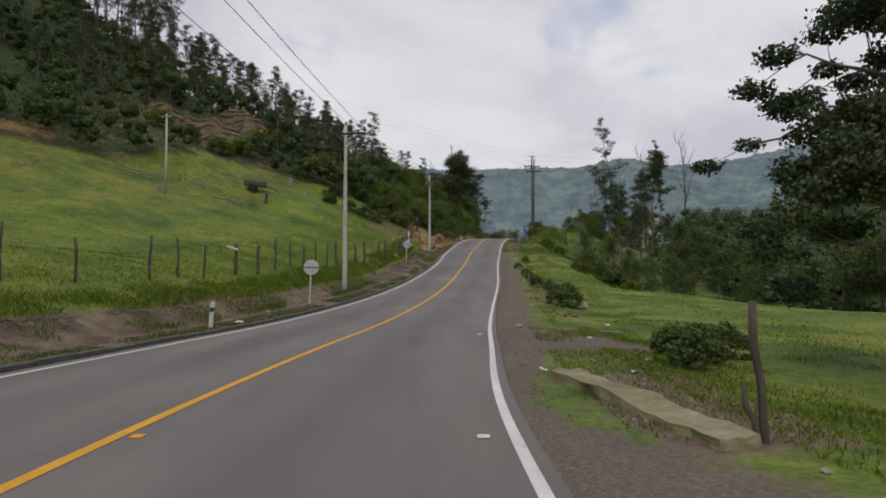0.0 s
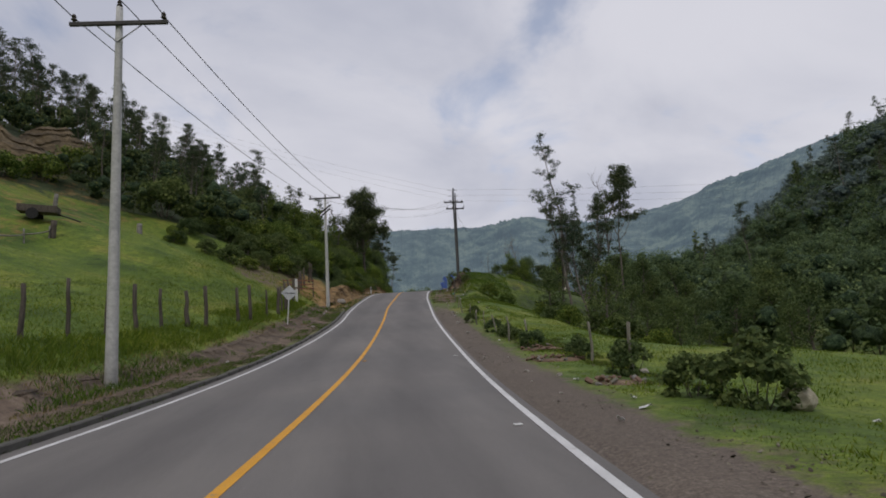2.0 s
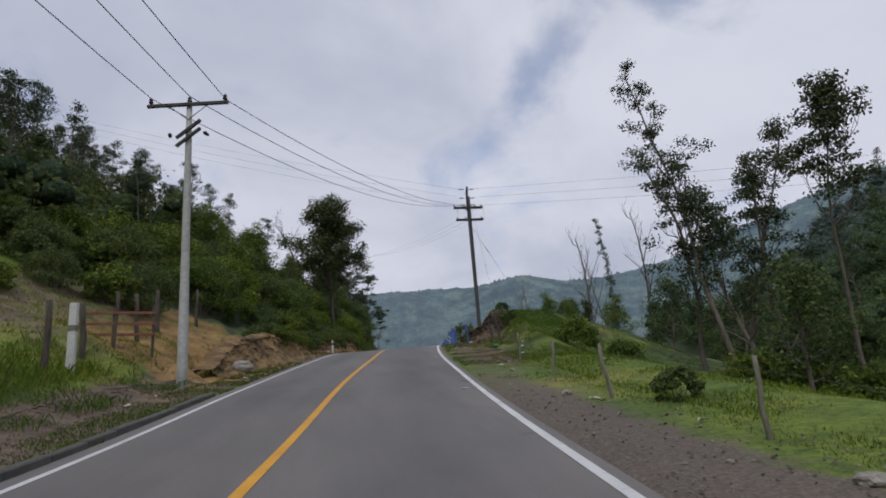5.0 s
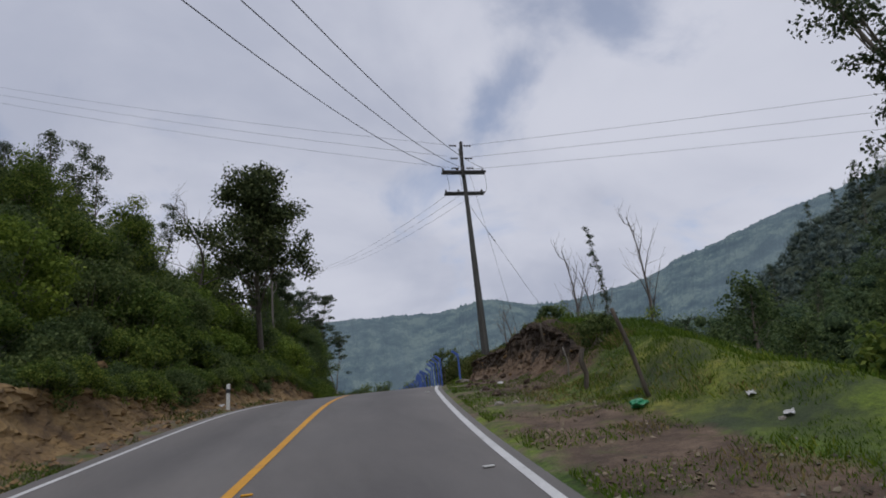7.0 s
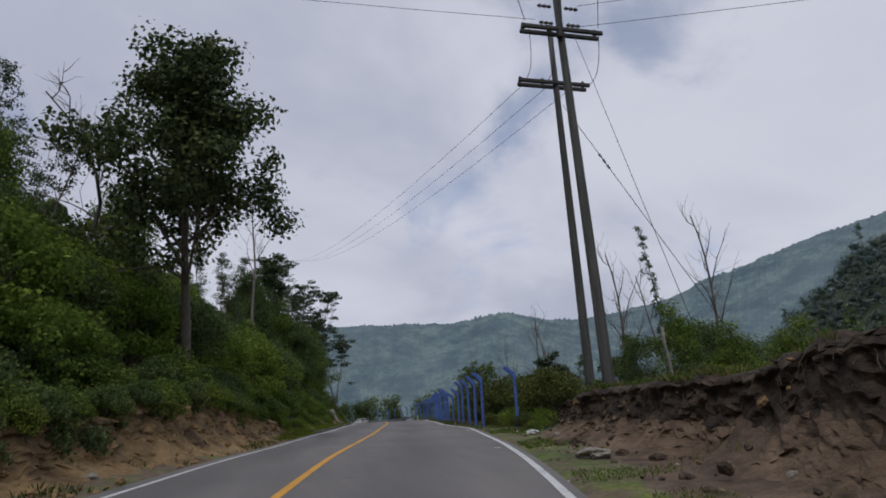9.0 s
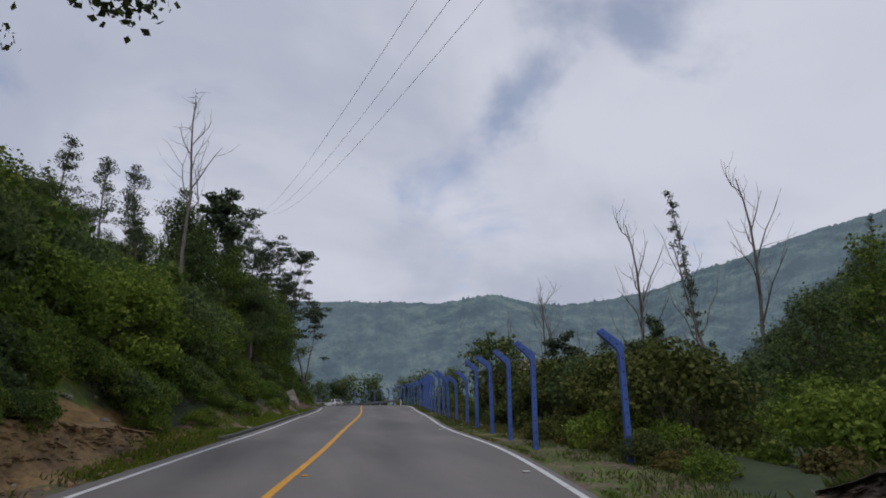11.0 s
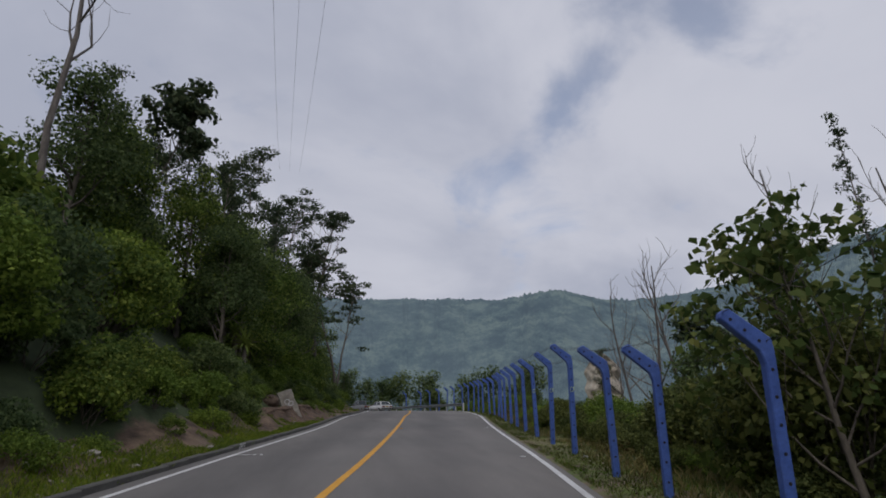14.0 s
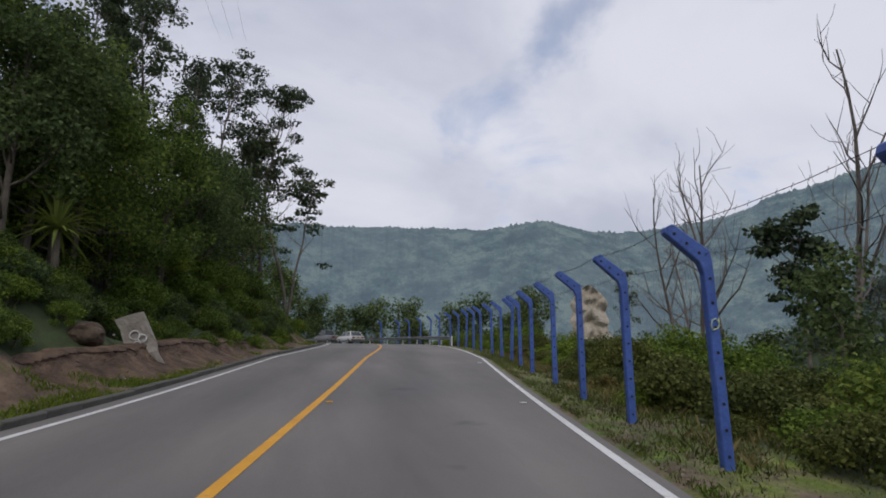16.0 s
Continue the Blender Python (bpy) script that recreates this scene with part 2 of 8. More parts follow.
# asphalt: fine grain, longitudinal wear, pale patches
M_ASPHALT, _n, _l, _b = material("asphalt", 0.82)
_f = mat_noise(_n, _l, 90, 3, 0.7)
_w = mat_noise(_n, _l, 0.8, 5, 0.65, stretch=(1.0, 0.12, 1))
_p = mat_noise(_n, _l, 0.13, 4, 0.55)
_c = mat_ramp(_n, _l, _w, [(0.25, (0.128, 0.121, 0.117)), (0.5, (0.168, 0.159, 0.153)), (0.75, (0.2, 0.189, 0.18))])
_c = mat_mix(_n, _l, 1.0, _c, mat_ramp(_n, _l, _p, [(0.35, (0.85, 0.85, 0.86)), (0.65, (1.08, 1.06, 1.04))]), "MULTIPLY")
_c = mat_mix(_n, _l, 1.0, _c, mat_ramp(_n, _l, _f, [(0.3, (0.72, 0.72, 0.72)), (0.7, (1.1, 1.1, 1.1))]), "MULTIPLY")
_ac = _n.new("ShaderNodeAttribute"); _ac.attribute_name = "across"
_wob = mat_noise(_n, _l, 0.5, 4, 0.6, stretch=(1.0, 0.3, 1))
_am = _n.new("ShaderNodeMath"); _am.operation = "ABSOLUTE"; _l.new(_ac.outputs["Fac"], _am.inputs[0])
_as = _n.new("ShaderNodeMath"); _as.operation = "MULTIPLY_ADD"; _as.inputs[1].default_value = 0.9
_l.new(_wob, _as.inputs[0]); _l.new(_am.outputs[0], _as.inputs[2])
_ad = _n.new("ShaderNodeMath"); _ad.operation = "MULTIPLY"; _ad.inputs[1].default_value = 0.2; _l.new(_as.outputs[0], _ad.inputs[0])
_c = mat_mix(_n, _l, 1.0, _c, mat_ramp(_n, _l, _ad.outputs[0], [(0.0, (1.0, 1.0, 1.0)), (0.25, (1.04, 1.04, 1.04)), (0.43, (0.82, 0.82, 0.83)), (0.52, (0.86, 0.86, 0.87)), (0.68, (1.05, 1.05, 1.05)), (0.9, (0.95, 0.95, 0.94))]), "MULTIPLY")
_st = mat_noise(_n, _l, 0.6, 3, 0.5)
_c = mat_mix(_n, _l, mat_ramp(_n, _l, _st, [(0.70, (0, 0, 0)), (0.76, (0.5, 0.5, 0.5))]), _c, (0.05, 0.05, 0.05))
_l.new(_c, _b.inputs["Base Color"])
mat_bump(_n, _l, _b, _f, 0.35, 0.006)


def road_paint(name, lo, hi):
    m, n, l, b = material(name, 0.7)
    wear = mat_noise(n, l, 5.0, 6, 0.75)
    fine = mat_noise(n, l, 60, 3, 0.7)
    col = mat_ramp(n, l, mat_noise(n, l, 1.3, 4, 0.6), [(0.3, lo), (0.7, hi)])
    col = mat_mix(n, l, mat_ramp(n, l, wear, [(0.28, (1, 1, 1)), (0.40, (0, 0, 0))]), col, (0.2, 0.19, 0.18))
    col = mat_mix(n, l, 1.0, col, mat_ramp(n, l, fine, [(0.3, (0.85, 0.85, 0.85)), (0.7, (1.03, 1.03, 1.03))]), "MULTIPLY")
    l.new(col, b.inputs["Base Color"])
    mat_bump(n, l, b, fine, 0.3, 0.004)
    return m


M_LINE_WHITE = road_paint("line_white", (0.55, 0.55, 0.55), (0.72, 0.72, 0.72))
M_LINE_YELLOW = road_paint("line_yellow", (0.62, 0.29, 0.018), (0.74, 0.37, 0.03))

# ground: grass, dirt, gravel and cut earth blended by where they lie
M_GROUND, _n, _l, _b = material("ground", 0.95)


def attr(name):
    a = _n.new("ShaderNodeAttribute"); a.attribute_name = name
    return a.outputs["Fac"]


def soft_mask(name, noise_scale, lo=0.35, hi=0.65, amount=0.7):
    nz = mat_noise(_n, _l, noise_scale, 6, 0.7)
    s = _n.new("ShaderNodeMath"); s.operation = "SUBTRACT"; s.inputs[1].default_value = 0.5; _l.new(nz, s.inputs[0])
    k = _n.new("ShaderNodeMath"); k.operation = "MULTIPLY_ADD"; k.inputs[1].default_value = amount * 2
    _l.new(s.outputs[0], k.inputs[0]); _l.new(attr(name), k.inputs[2])
    r = _n.new("ShaderNodeMapRange"); r.inputs[1].default_value, r.inputs[2].default_value = lo, hi
    _l.new(k.outputs[0], r.inputs[0])
    return r.outputs[0]


_g1 = mat_noise(_n, _l, 0.22, 5, 0.6)
_g2 = mat_noise(_n, _l, 2.2, 5, 0.7)
_g3 = mat_noise(_n, _l, 26, 3, 0.7)
_grass = mat_ramp(_n, _l, _g1, [(0.3, (0.052, 0.102, 0.012)), (0.44, (0.112, 0.186, 0.02)), (0.56, (0.176, 0.242, 0.03)), (0.74, (0.31, 0.285, 0.066))])
_grass = mat_mix(_n, _l, 1.0, _grass, mat_ramp(_n, _l, _g2, [(0.32, (0.5, 0.55, 0.5)), (0.68, (1.2, 1.14, 1.02))]), "MULTIPLY")
_grass = mat_mix(_n, _l, 1.0, _grass, mat_ramp(_n, _l, mat_noise(_n, _l, 9.0, 6, 0.78), [(0.36, (0.5, 0.53, 0.45)), (0.52, (1.0, 1.0, 1.0)), (0.68, (1.3, 1.22, 1.05))]), "MULTIPLY")
_dirt = mat_ramp(_n, _l, _g2, [(0.25, (0.075, 0.052, 0.037)), (0.5, (0.16, 0.115, 0.083)), (0.75, (0.27, 0.208, 0.152))])
_grav = mat_ramp(_n, _l, mat_noise(_n, _l, 17, 8, 0.85), [(0.3, (0.062, 0.049, 0.04)), (0.5, (0.14, 0.113, 0.093)), (0.72, (0.28, 0.24, 0.205))])
_grav = mat_mix(_n, _l, 1.0, _grav, mat_ramp(_n, _l, _g1, [(0.3, (0.8, 0.78, 0.76)), (0.7, (1.1, 1.08, 1.04))]), "MULTIPLY")
_och = mat_ramp(_n, _l, mat_noise(_n, _l, 1.1, 6, 0.72, stretch=(1, 1, 2.2)), [(0.28, (0.08, 0.046, 0.022)), (0.42, (0.23, 0.135, 0.05)), (0.56, (0.34, 0.21, 0.075)), (0.75, (0.46, 0.305, 0.13))])
_brown = mat_ramp(_n, _l, mat_noise(_n, _l, 1.3, 6, 0.72, stretch=(1, 1, 2.2)), [(0.3, (0.04, 0.026, 0.018)), (0.5, (0.125, 0.083, 0.056)), (0.72, (0.25, 0.175, 0.118))])
# dark floor colour, laid so that gaps between the crowns look dark
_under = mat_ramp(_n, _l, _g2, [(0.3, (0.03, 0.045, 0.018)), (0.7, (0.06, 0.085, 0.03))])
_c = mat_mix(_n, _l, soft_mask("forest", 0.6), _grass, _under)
_c = mat_mix(_n, _l, soft_mask("dirt", 1.6), _c, _dirt)
_c = mat_mix(_n, _l, soft_mask("brown", 1.2), _c, _brown)
_c = mat_mix(_n, _l, soft_mask("ochre", 0.9), _c, _och)
_c = mat_mix(_n, _l, soft_mask("gravel", 2.2), _c, _grav)
_c = mat_mix(_n, _l, 1.0, _c, mat_ramp(_n, _l, _g3, [(0.3, (0.68, 0.68, 0.68)), (0.7, (1.08, 1.08, 1.08))]), "MULTIPLY")
_l.new(_c, _b.inputs["Base Color"])
mat_bump(_n, _l, _b, mat_mix(_n, _l, 0.45, _g2, _g3), 0.7, 0.05)

# far wooded ridge, a kilometre of misty air painted in as colour and glow
M_RIDGE_HAZE, _n, _l, _b = material("far_ridge_haze", 1.0)
_r1 = mat_noise(_n, _l, 0.045, 7, 0.75)
_r2 = mat_noise(_n, _l, 0.008, 4, 0.6)
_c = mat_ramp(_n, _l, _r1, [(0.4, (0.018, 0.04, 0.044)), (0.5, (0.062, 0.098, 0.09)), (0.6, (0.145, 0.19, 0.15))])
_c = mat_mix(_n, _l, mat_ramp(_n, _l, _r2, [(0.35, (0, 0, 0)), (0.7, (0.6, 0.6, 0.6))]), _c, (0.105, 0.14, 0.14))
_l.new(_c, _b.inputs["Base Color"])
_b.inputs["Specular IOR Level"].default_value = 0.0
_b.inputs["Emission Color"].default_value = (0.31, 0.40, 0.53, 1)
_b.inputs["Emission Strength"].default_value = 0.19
mat_bump(_n, _l, _b, _r1, 1.0, 6.0)


# ---------------------------------------------------------------- mesh helpers
def mesh_object(name, verts, faces, mat, smooth=False):
    me = bpy.data.meshes.new(name)
    me.from_pydata([tuple(v) for v in verts], [], [tuple(f) for f in faces])
    me.materials.append(mat)
    if smooth:
        me.polygons.foreach_set("use_smooth", [True] * len(me.polygons))
    me.update()
    return new(name, me)


def quads_mesh(name, verts, mat):
    """verts: (n, 4, 3) array of free quads."""
    v = np.asarray(verts, dtype=np.float32)
    n = len(v)
    me = bpy.data.meshes.new(name)
    me.vertices.add(n * 4); me.loops.add(n * 4); me.polygons.add(n)
    me.vertices.foreach_set("co", v.reshape(-1))
    me.loops.foreach_set("vertex_index", np.arange(n * 4, dtype=np.int32))
    me.polygons.foreach_set("loop_start", np.arange(0, n * 4, 4, dtype=np.int32))
    me.materials.append(mat)
    me.update(calc_edges=True)
    return me


def part(name, bm, mat, parent, label=""):
    me = bpy.data.meshes.new(name)
    bm.to_mesh(me); bm.free()
    me.materials.append(mat)
    ob = new(name, me)
    ob.parent = parent
    return tagged(ob, label)


def part_mesh(name, me, parent, label=""):
    ob = new(name, me)
    ob.parent = parent
    return tagged(ob, label)


def bm_box(bm, size, at=(0, 0, 0), turn=None, bevel=0.0):
    m = Matrix.Translation(at) @ (turn if turn else Matrix.Identity(4)) @ Matrix.Diagonal((*size, 1))
    r = bmesh.ops.create_cube(bm, size=1.0, matrix=m)
    if bevel:
        edges = {e for v in r["verts"] for e in v.link_edges}
        bmesh.ops.bevel(bm, geom=list(edges), offset=bevel, segments=1, affect="EDGES")
    return bm


def bm_tube(bm, pts, radii, sides=8, cap=True):
    pts = [Vector(p) for p in pts]
    rings = []
    for i, p in enumerate(pts):
        d = (pts[min(i + 1, len(pts) - 1)] - pts[max(i - 1, 0)]).normalized()
        a = d.orthogonal().normalized() if i == 0 else (prev - d * prev.dot(d)).normalized()
        prev = a
        b = d.cross(a)
        r = radii[i] if isinstance(radii, (list, tuple)) else radii
        rings.append([bm.verts.new(p + (a * math.cos(2 * math.pi * k / sides) + b * math.sin(2 * math.pi * k / sides)) * r) for k in range(sides)])
    for r0, r1 in zip(rings, rings[1:]):
        for k in range(sides):
            f = bm.faces.new((r0[k], r0[(k + 1) % sides], r1[(k + 1) % sides], r1[k]))
            f.smooth = True
    if cap:
        bm.faces.new(rings[0][::-1]); bm.faces.new(rings[-1])
    return bm


def empty(name, at=(0, 0, 0), turn=0.0):
    e = new(name)
    e.empty_display_size = 0.2
    e.matrix_basis = pose(*at, 0, 0, turn)
    return e


# ---------------------------------------------------------------- road line and heights
def smooth_table(xk, yk):
    xk, yk = np.array(xk, float), np.array(yk, float)
    m = np.gradient(yk, xk)

    def fn(v):
        v = np.clip(np.asarray(v, float), xk[0], xk[-1])
        i = np.clip(np.searchsorted(xk, v) - 1, 0, len(xk) - 2)
        h = xk[i + 1] - xk[i]
        t = (v - xk[i]) / h
        return yk[i] * (2 * t**3 - 3 * t**2 + 1) + m[i] * h * (t**3 - 2 * t * t + t) + yk[i + 1] * (3 * t * t - 2 * t**3) + m[i + 1] * h * (t**3 - t * t)
    return fn


# along the road: y, x of the yellow line, metres to the left and right white lines, height
STATIONS = [
    (-60, -3.0, 4.1, 4.1, 0.9), (-30, -3.1, 4.0, 4.1, 0.45), (0, -3.2, 3.95, 4.0, 0.0), (8, -3.22, 4.1, 3.97, -0.17), (15, -2.85, 3.95, 4.05, -0.27), (20, -2.35, 3.85, 3.9, -0.3),
    (30, -1.2, 3.55, 3.7, -0.07), (45, 0.5, 3.2, 3.62, 0.8), (60, 2.2, 2.75, 3.3, 2.5), (70, 3.2, 2.95, 3.42, 3.78),
    (80, 4.6, 3.1, 3.2, 5.16), (90, 6.1, 2.95, 3.35, 6.51), (100, 7.8, 2.62, 3.97, 7.38), (110, 9.5, 2.85, 4.45, 7.89),
    (118, 10.95, 3.0, 4.45, 8.33), (126, 12.2, 3.0, 3.98, 8.72), (138, 14.15, 3.3, 3.9, 9.33), (150, 15.75, 3.35, 4.2, 9.86), (165, 17.5, 3.9, 5.1, 10.5),
]
_S = np.array(STATIONS)
_ty = np.arange(-60, 165.01, 1.0)
_track = [(float(smooth_table(_S[:, 0], _S[:, 1])(y)), y) + tuple(float(smooth_table(_S[:, 0], _S[:, k])(y)) for k in (2, 3, 4)) for y in _ty]
# the bend to the left behind the crest
_bend_y = [165, 173, 181, 189, 197, 205, 212, 218, 223, 227, 230]
_bend_x = [17.5, 18.6, 19.4, 19.6, 18.9, 17.0, 13.6, 8.6, 2.0, -6.0, -16.0]
_bend_z = [10.5, 10.83, 11.1, 11.3, 11.4, 11.45, 11.45, 11.4, 11.3, 11.2, 11.1]
_u = np.arange(len(_bend_y))
_uu = np.linspace(0, len(_u) - 1, 81)[1:]
for a in _uu:
    _track.append((float(smooth_table(_u, _bend_x)(a)), float(smooth_table(_u, _bend_y)(a)), 3.9, max(4.1, 5.1 - 0.2 * a), float(smooth_table(_u, _bend_z)(a))))
for k in range(1, 60):
    _track.append((-16.0 - 2 * k, 230.0 + 0.35 * k, 3.9, 4.1, 11.1 - 0.03 * k))
TRACK = np.array(_track)
_d = np.gradient(TRACK[:, :2], axis=0)
_d /= np.linalg.norm(_d, axis=1)[:, None]
SIDE = np.stack([_d[:, 1], -_d[:, 0]], 1)        # to the right


_ds = np.gradient(np.cumsum(np.r_[0, np.hypot(*np.diff(TRACK[:, :2], axis=0).T)]))
_grade = np.gradient(TRACK, axis=0) / _ds[:, None]


def road_coords(x, y):
    """The road's row abreast of each point, metres right of the right line (or 0), metres left of the left line (or 0)."""
    x, y = np.atleast_1d(np.asarray(x, float)), np.atleast_1d(np.asarray(y, float))
    rows_ = np.empty((len(x), 5)); off = np.empty(len(x))
    for a in range(0, len(x), 4000):
        dx = x[a:a + 4000, None] - TRACK[None, :, 0]; dy = y[a:a + 4000, None] - TRACK[None, :, 1]
        i = np.argmin(dx * dx + dy * dy, axis=1)
        r = np.arange(len(i))
        along = np.clip(dx[r, i] * -SIDE[i, 1] + dy[r, i] * SIDE[i, 0], -1.2, 1.2)
        rows_[a:a + 4000] = TRACK[i] + _grade[i] * along[:, None]
        s = dx[r, i] * SIDE[i, 0] + dy[r, i] * SIDE[i, 1]
        dist = np.sqrt(dx[r, i] ** 2 + dy[r, i] ** 2)
        off[a:a + 4000] = np.where(s >= 0, dist, -dist)
    return rows_, np.maximum(off - rows_[:, 3], 0), np.maximum(-off - rows_[:, 2], 0)


# cross profiles: metres out from the white line against metres above the road, at some y
LEFT_OUT = [0, 0.5, 1.5, 2.6, 4.0, 6.0, 10, 16, 25, 50, 75, 110, 160, 300, 700, 3000]
LEFT = {
    -60: [0, 0, 0.03, 0.12, 0.7, 1.1, 1.9, 3.2, 5.5, 11, 28, 55, 80, 90, 60, 20],
    25: [0, 0, 0.03, 0.1, 0.95, 1.4, 2.4, 3.9, 6.3, 12.98, 40.86, 76.56, 91.84, 90, 60, 20],
    55: [0, 0, 0.03, 0.12, 0.9, 1.5, 3, 5.2, 8, 18.9, 45.14, 77.67, 91.84, 90, 60, 20],
    68: [0, 0, 0.04, 0.15, 0.85, 1.9, 4.2, 7, 11, 24.15, 43.32, 71.92, 91.84, 90, 60, 20],
    78: [0, 0, 0.15, 0.35, 1.5, 2.6, 5, 8.5, 13, 26.25, 45.6, 71.92, 91.84, 90, 60, 20],
    100: [0, 0, 0.2, 0.45, 1.9, 3, 5.5, 9, 13, 25.2, 43.32, 69.6, 89.6, 90, 60, 20],
    118: [0, 0, 0.1, 0.7, 1.8, 3.2, 5.5, 8.5, 12, 22, 33, 50, 70, 80, 60, 20],
    150: [0, 0, 0.08, 0.6, 1.4, 2.8, 5.5, 8, 11, 20, 28, 40, 60, 70, 60, 20],
    172: [0, 0, 0.08, 0.5, 1.2, 2.6, 4.5, 7, 10, 18, 25, 35, 50, 60, 50, 20],
    195: [0, 0.0, 0.1, 0.4, 0.8, 1.5, 2.8, 4.5, 7, 12, 18, 25, 30, 30, 30, 20],
    240: [0, 0.0, 0.0, 0.0, 0.1, 0.2, 0.3, 0.5, 1, 2, 2, 2, 0, 0, 0, 20],
}
RIGHT_OUT = [0, 0.5, 1.5, 2.1, 2.6, 3.4, 3.9, 4.5, 7, 11, 18, 30, 55, 90, 150, 260, 420, 3000]
RIGHT = {
    -60: [0, 0, -0.05, -0.07, -0.08, -0.1, -0.15, -0.2, -0.3, -0.35, -0.4, -0.4, -0.4, 0, 3, 5, 0, -40],
    30: [0, 0, -0.05, -0.07, -0.08, -0.1, -0.17, -0.25, -0.4, -0.5, -0.6, -0.9, -1.6, -1, 3, 5, 0, -40],
    44: [0, 0, -0.05, -0.06, -0.06, -0.05, -0.06, -0.08, -0.25, -0.6, -1.1, -2.0, -3.0, -2,  3, 5, 0, -40],
    55: [0, 0, -0.05, -0.05, -0.05, 0, 0.02, 0.03, -0.3, -1.9, -4.2, -5.6, -6.0, -5, 2, 5, 0, -40],
    75: [0, 0, -0.03, -0.02, 0, 0.1, 0.14, 0.15, -0.6, -2.1, -4.2, -5.8, -7, -5, 0, 5, 0, -40],
    80: [0, 0, 0, 0.02, 0.06, 0.22, 0.6, 0.9, -0.7, -2.5, -4.4, -6.0, -7.5, -5.5, 0, 5, 0, -40],
    83: [0, 0, 0.01, 0.02, 0.06, 0.28, 0.75, 1.1, 0.2, -2.2, -4.2, -6.0, -7.5, -5.5, 0, 5, 0, -40],
    86: [0, 0, 0.02, 0.03, 0.06, 0.3, 0.8, 1.2, 0.85, -1.3, -3, -6, -7.5, -6, 0, 5, 0, -40],
    92: [0, 0, 0.02, 0.03, 0.05, 0.3, 1.7, 1.8, 1.75, 0.4, -2.5, -6.2, -7.5, -6, 0, 5, 0, -40],
    98: [0, 0, 0.02, 0.03, 0.15, 1.05, 1.2, 1.25, 1.3, 0.6, -2, -6.2, -7.5, -6, 0, 5, 0, -40],
    103.5: [0, 0, 0.02, 0.1, 0.85, 1.1, 1.14, 1.18, 1.2, 0.8, -1.6, -6, -6.5, -5, 0, 5, 0, -40],
    106: [0, 0, 0.02, 0.04, 0.4, 1, 1.05, 1.12, 1, 0.4, -1.6, -6, -6, -5, 0, 5, 0, -40],
    108.5: [0, 0, 0, 0.03, 0.3, 0.5, 0.5, 0.5, 0.2, -0.4, -2, -6, -6, -5, 0, 5, 0, -40],
    111: [0, 0, -0.02, 0, 0, 0.05, 0.03, 0, -0.4, -1, -2.5, -6, -6, -5, 0, 5, 0, -40],
    150: [0, 0, -0.05, -0.08, -0.12, -0.3, -0.43, -0.6, -1.4, -2.8, -5, -8, -8, -6, -2, 0, 0, -40],
    190: [0, 0, -0.05, -0.08, -0.12, -0.3, -0.43, -0.6, -1.4, -2.8, -5, -9, -14, -18, -20, -20, -20, -60],
    240: [0, 0, -0.05, -0.1, -0.15, -0.4, -0.62, -0.9, -2, -3.8, -7, -12, -22, -30, -35, -35, -30, -60],
}


def smooth_step(v, a, b):
    t = np.clip((v - a) / (b - a), 0, 1)
    return t * t * (3 - 2 * t)


def hills(x, y):
    """The wooded valley side on the right and a nearer wooded rise."""
    far = 96 * smooth_step(x, 105, 268) * smooth_step(y, -160, -20) * (1 - smooth_step(y, 255, 420))
    near = 42 * np.exp(-(((x - 142) / 42) ** 2 + ((y - 150) / 55) ** 2))
    mid = 12 * np.exp(-(((x - 60) / 20) ** 2 + ((y - 165) / 26) ** 2))
    return np.maximum(far, near) + mid


def profile(table, outs, along_y, out):
    ky = np.array(sorted(table)); kv = np.array([table[k] for k in ky], float)
    yy = np.clip(along_y, ky[0], ky[-1] - 1e-6)
    i = np.clip(np.searchsorted(ky, yy, side="right") - 1, 0, len(ky) - 2)
    t = (yy - ky[i]) / (ky[i + 1] - ky[i]); t = t * t * (3 - 2 * t)
    o = np.array(outs); oo = np.clip(out, 0, o[-1] - 1e-6)
    j = np.clip(np.searchsorted(o, oo, side="right") - 1, 0, len(o) - 2)
    f = (oo - o[j]) / (o[j + 1] - o[j])
    return (kv[i, j] * (1 - f) + kv[i, j + 1] * f) * (1 - t) + (kv[i + 1, j] * (1 - f) + kv[i + 1, j + 1] * f) * t


def lumps(x, y, size, seed):
    """Cheap smooth value noise in -1..1 on arrays."""
    rng = np.random.default_rng(seed)
    g = rng.uniform(-1, 1, (64, 64))
    u, v = np.asarray(x) / size + 500.3, np.asarray(y) / size + 500.7
    i, j = np.floor(u).astype(int), np.floor(v).astype(int)
    a, b = u - i, v - j
    a, b = a * a * (3 - 2 * a), b * b * (3 - 2 * b)
    p = lambda ii, jj: g[ii % 64, jj % 64]
    return (p(i, j) * (1 - a) + p(i + 1, j) * a) * (1 - b) + (p(i, j + 1) * (1 - a) + p(i + 1, j + 1) * a) * b


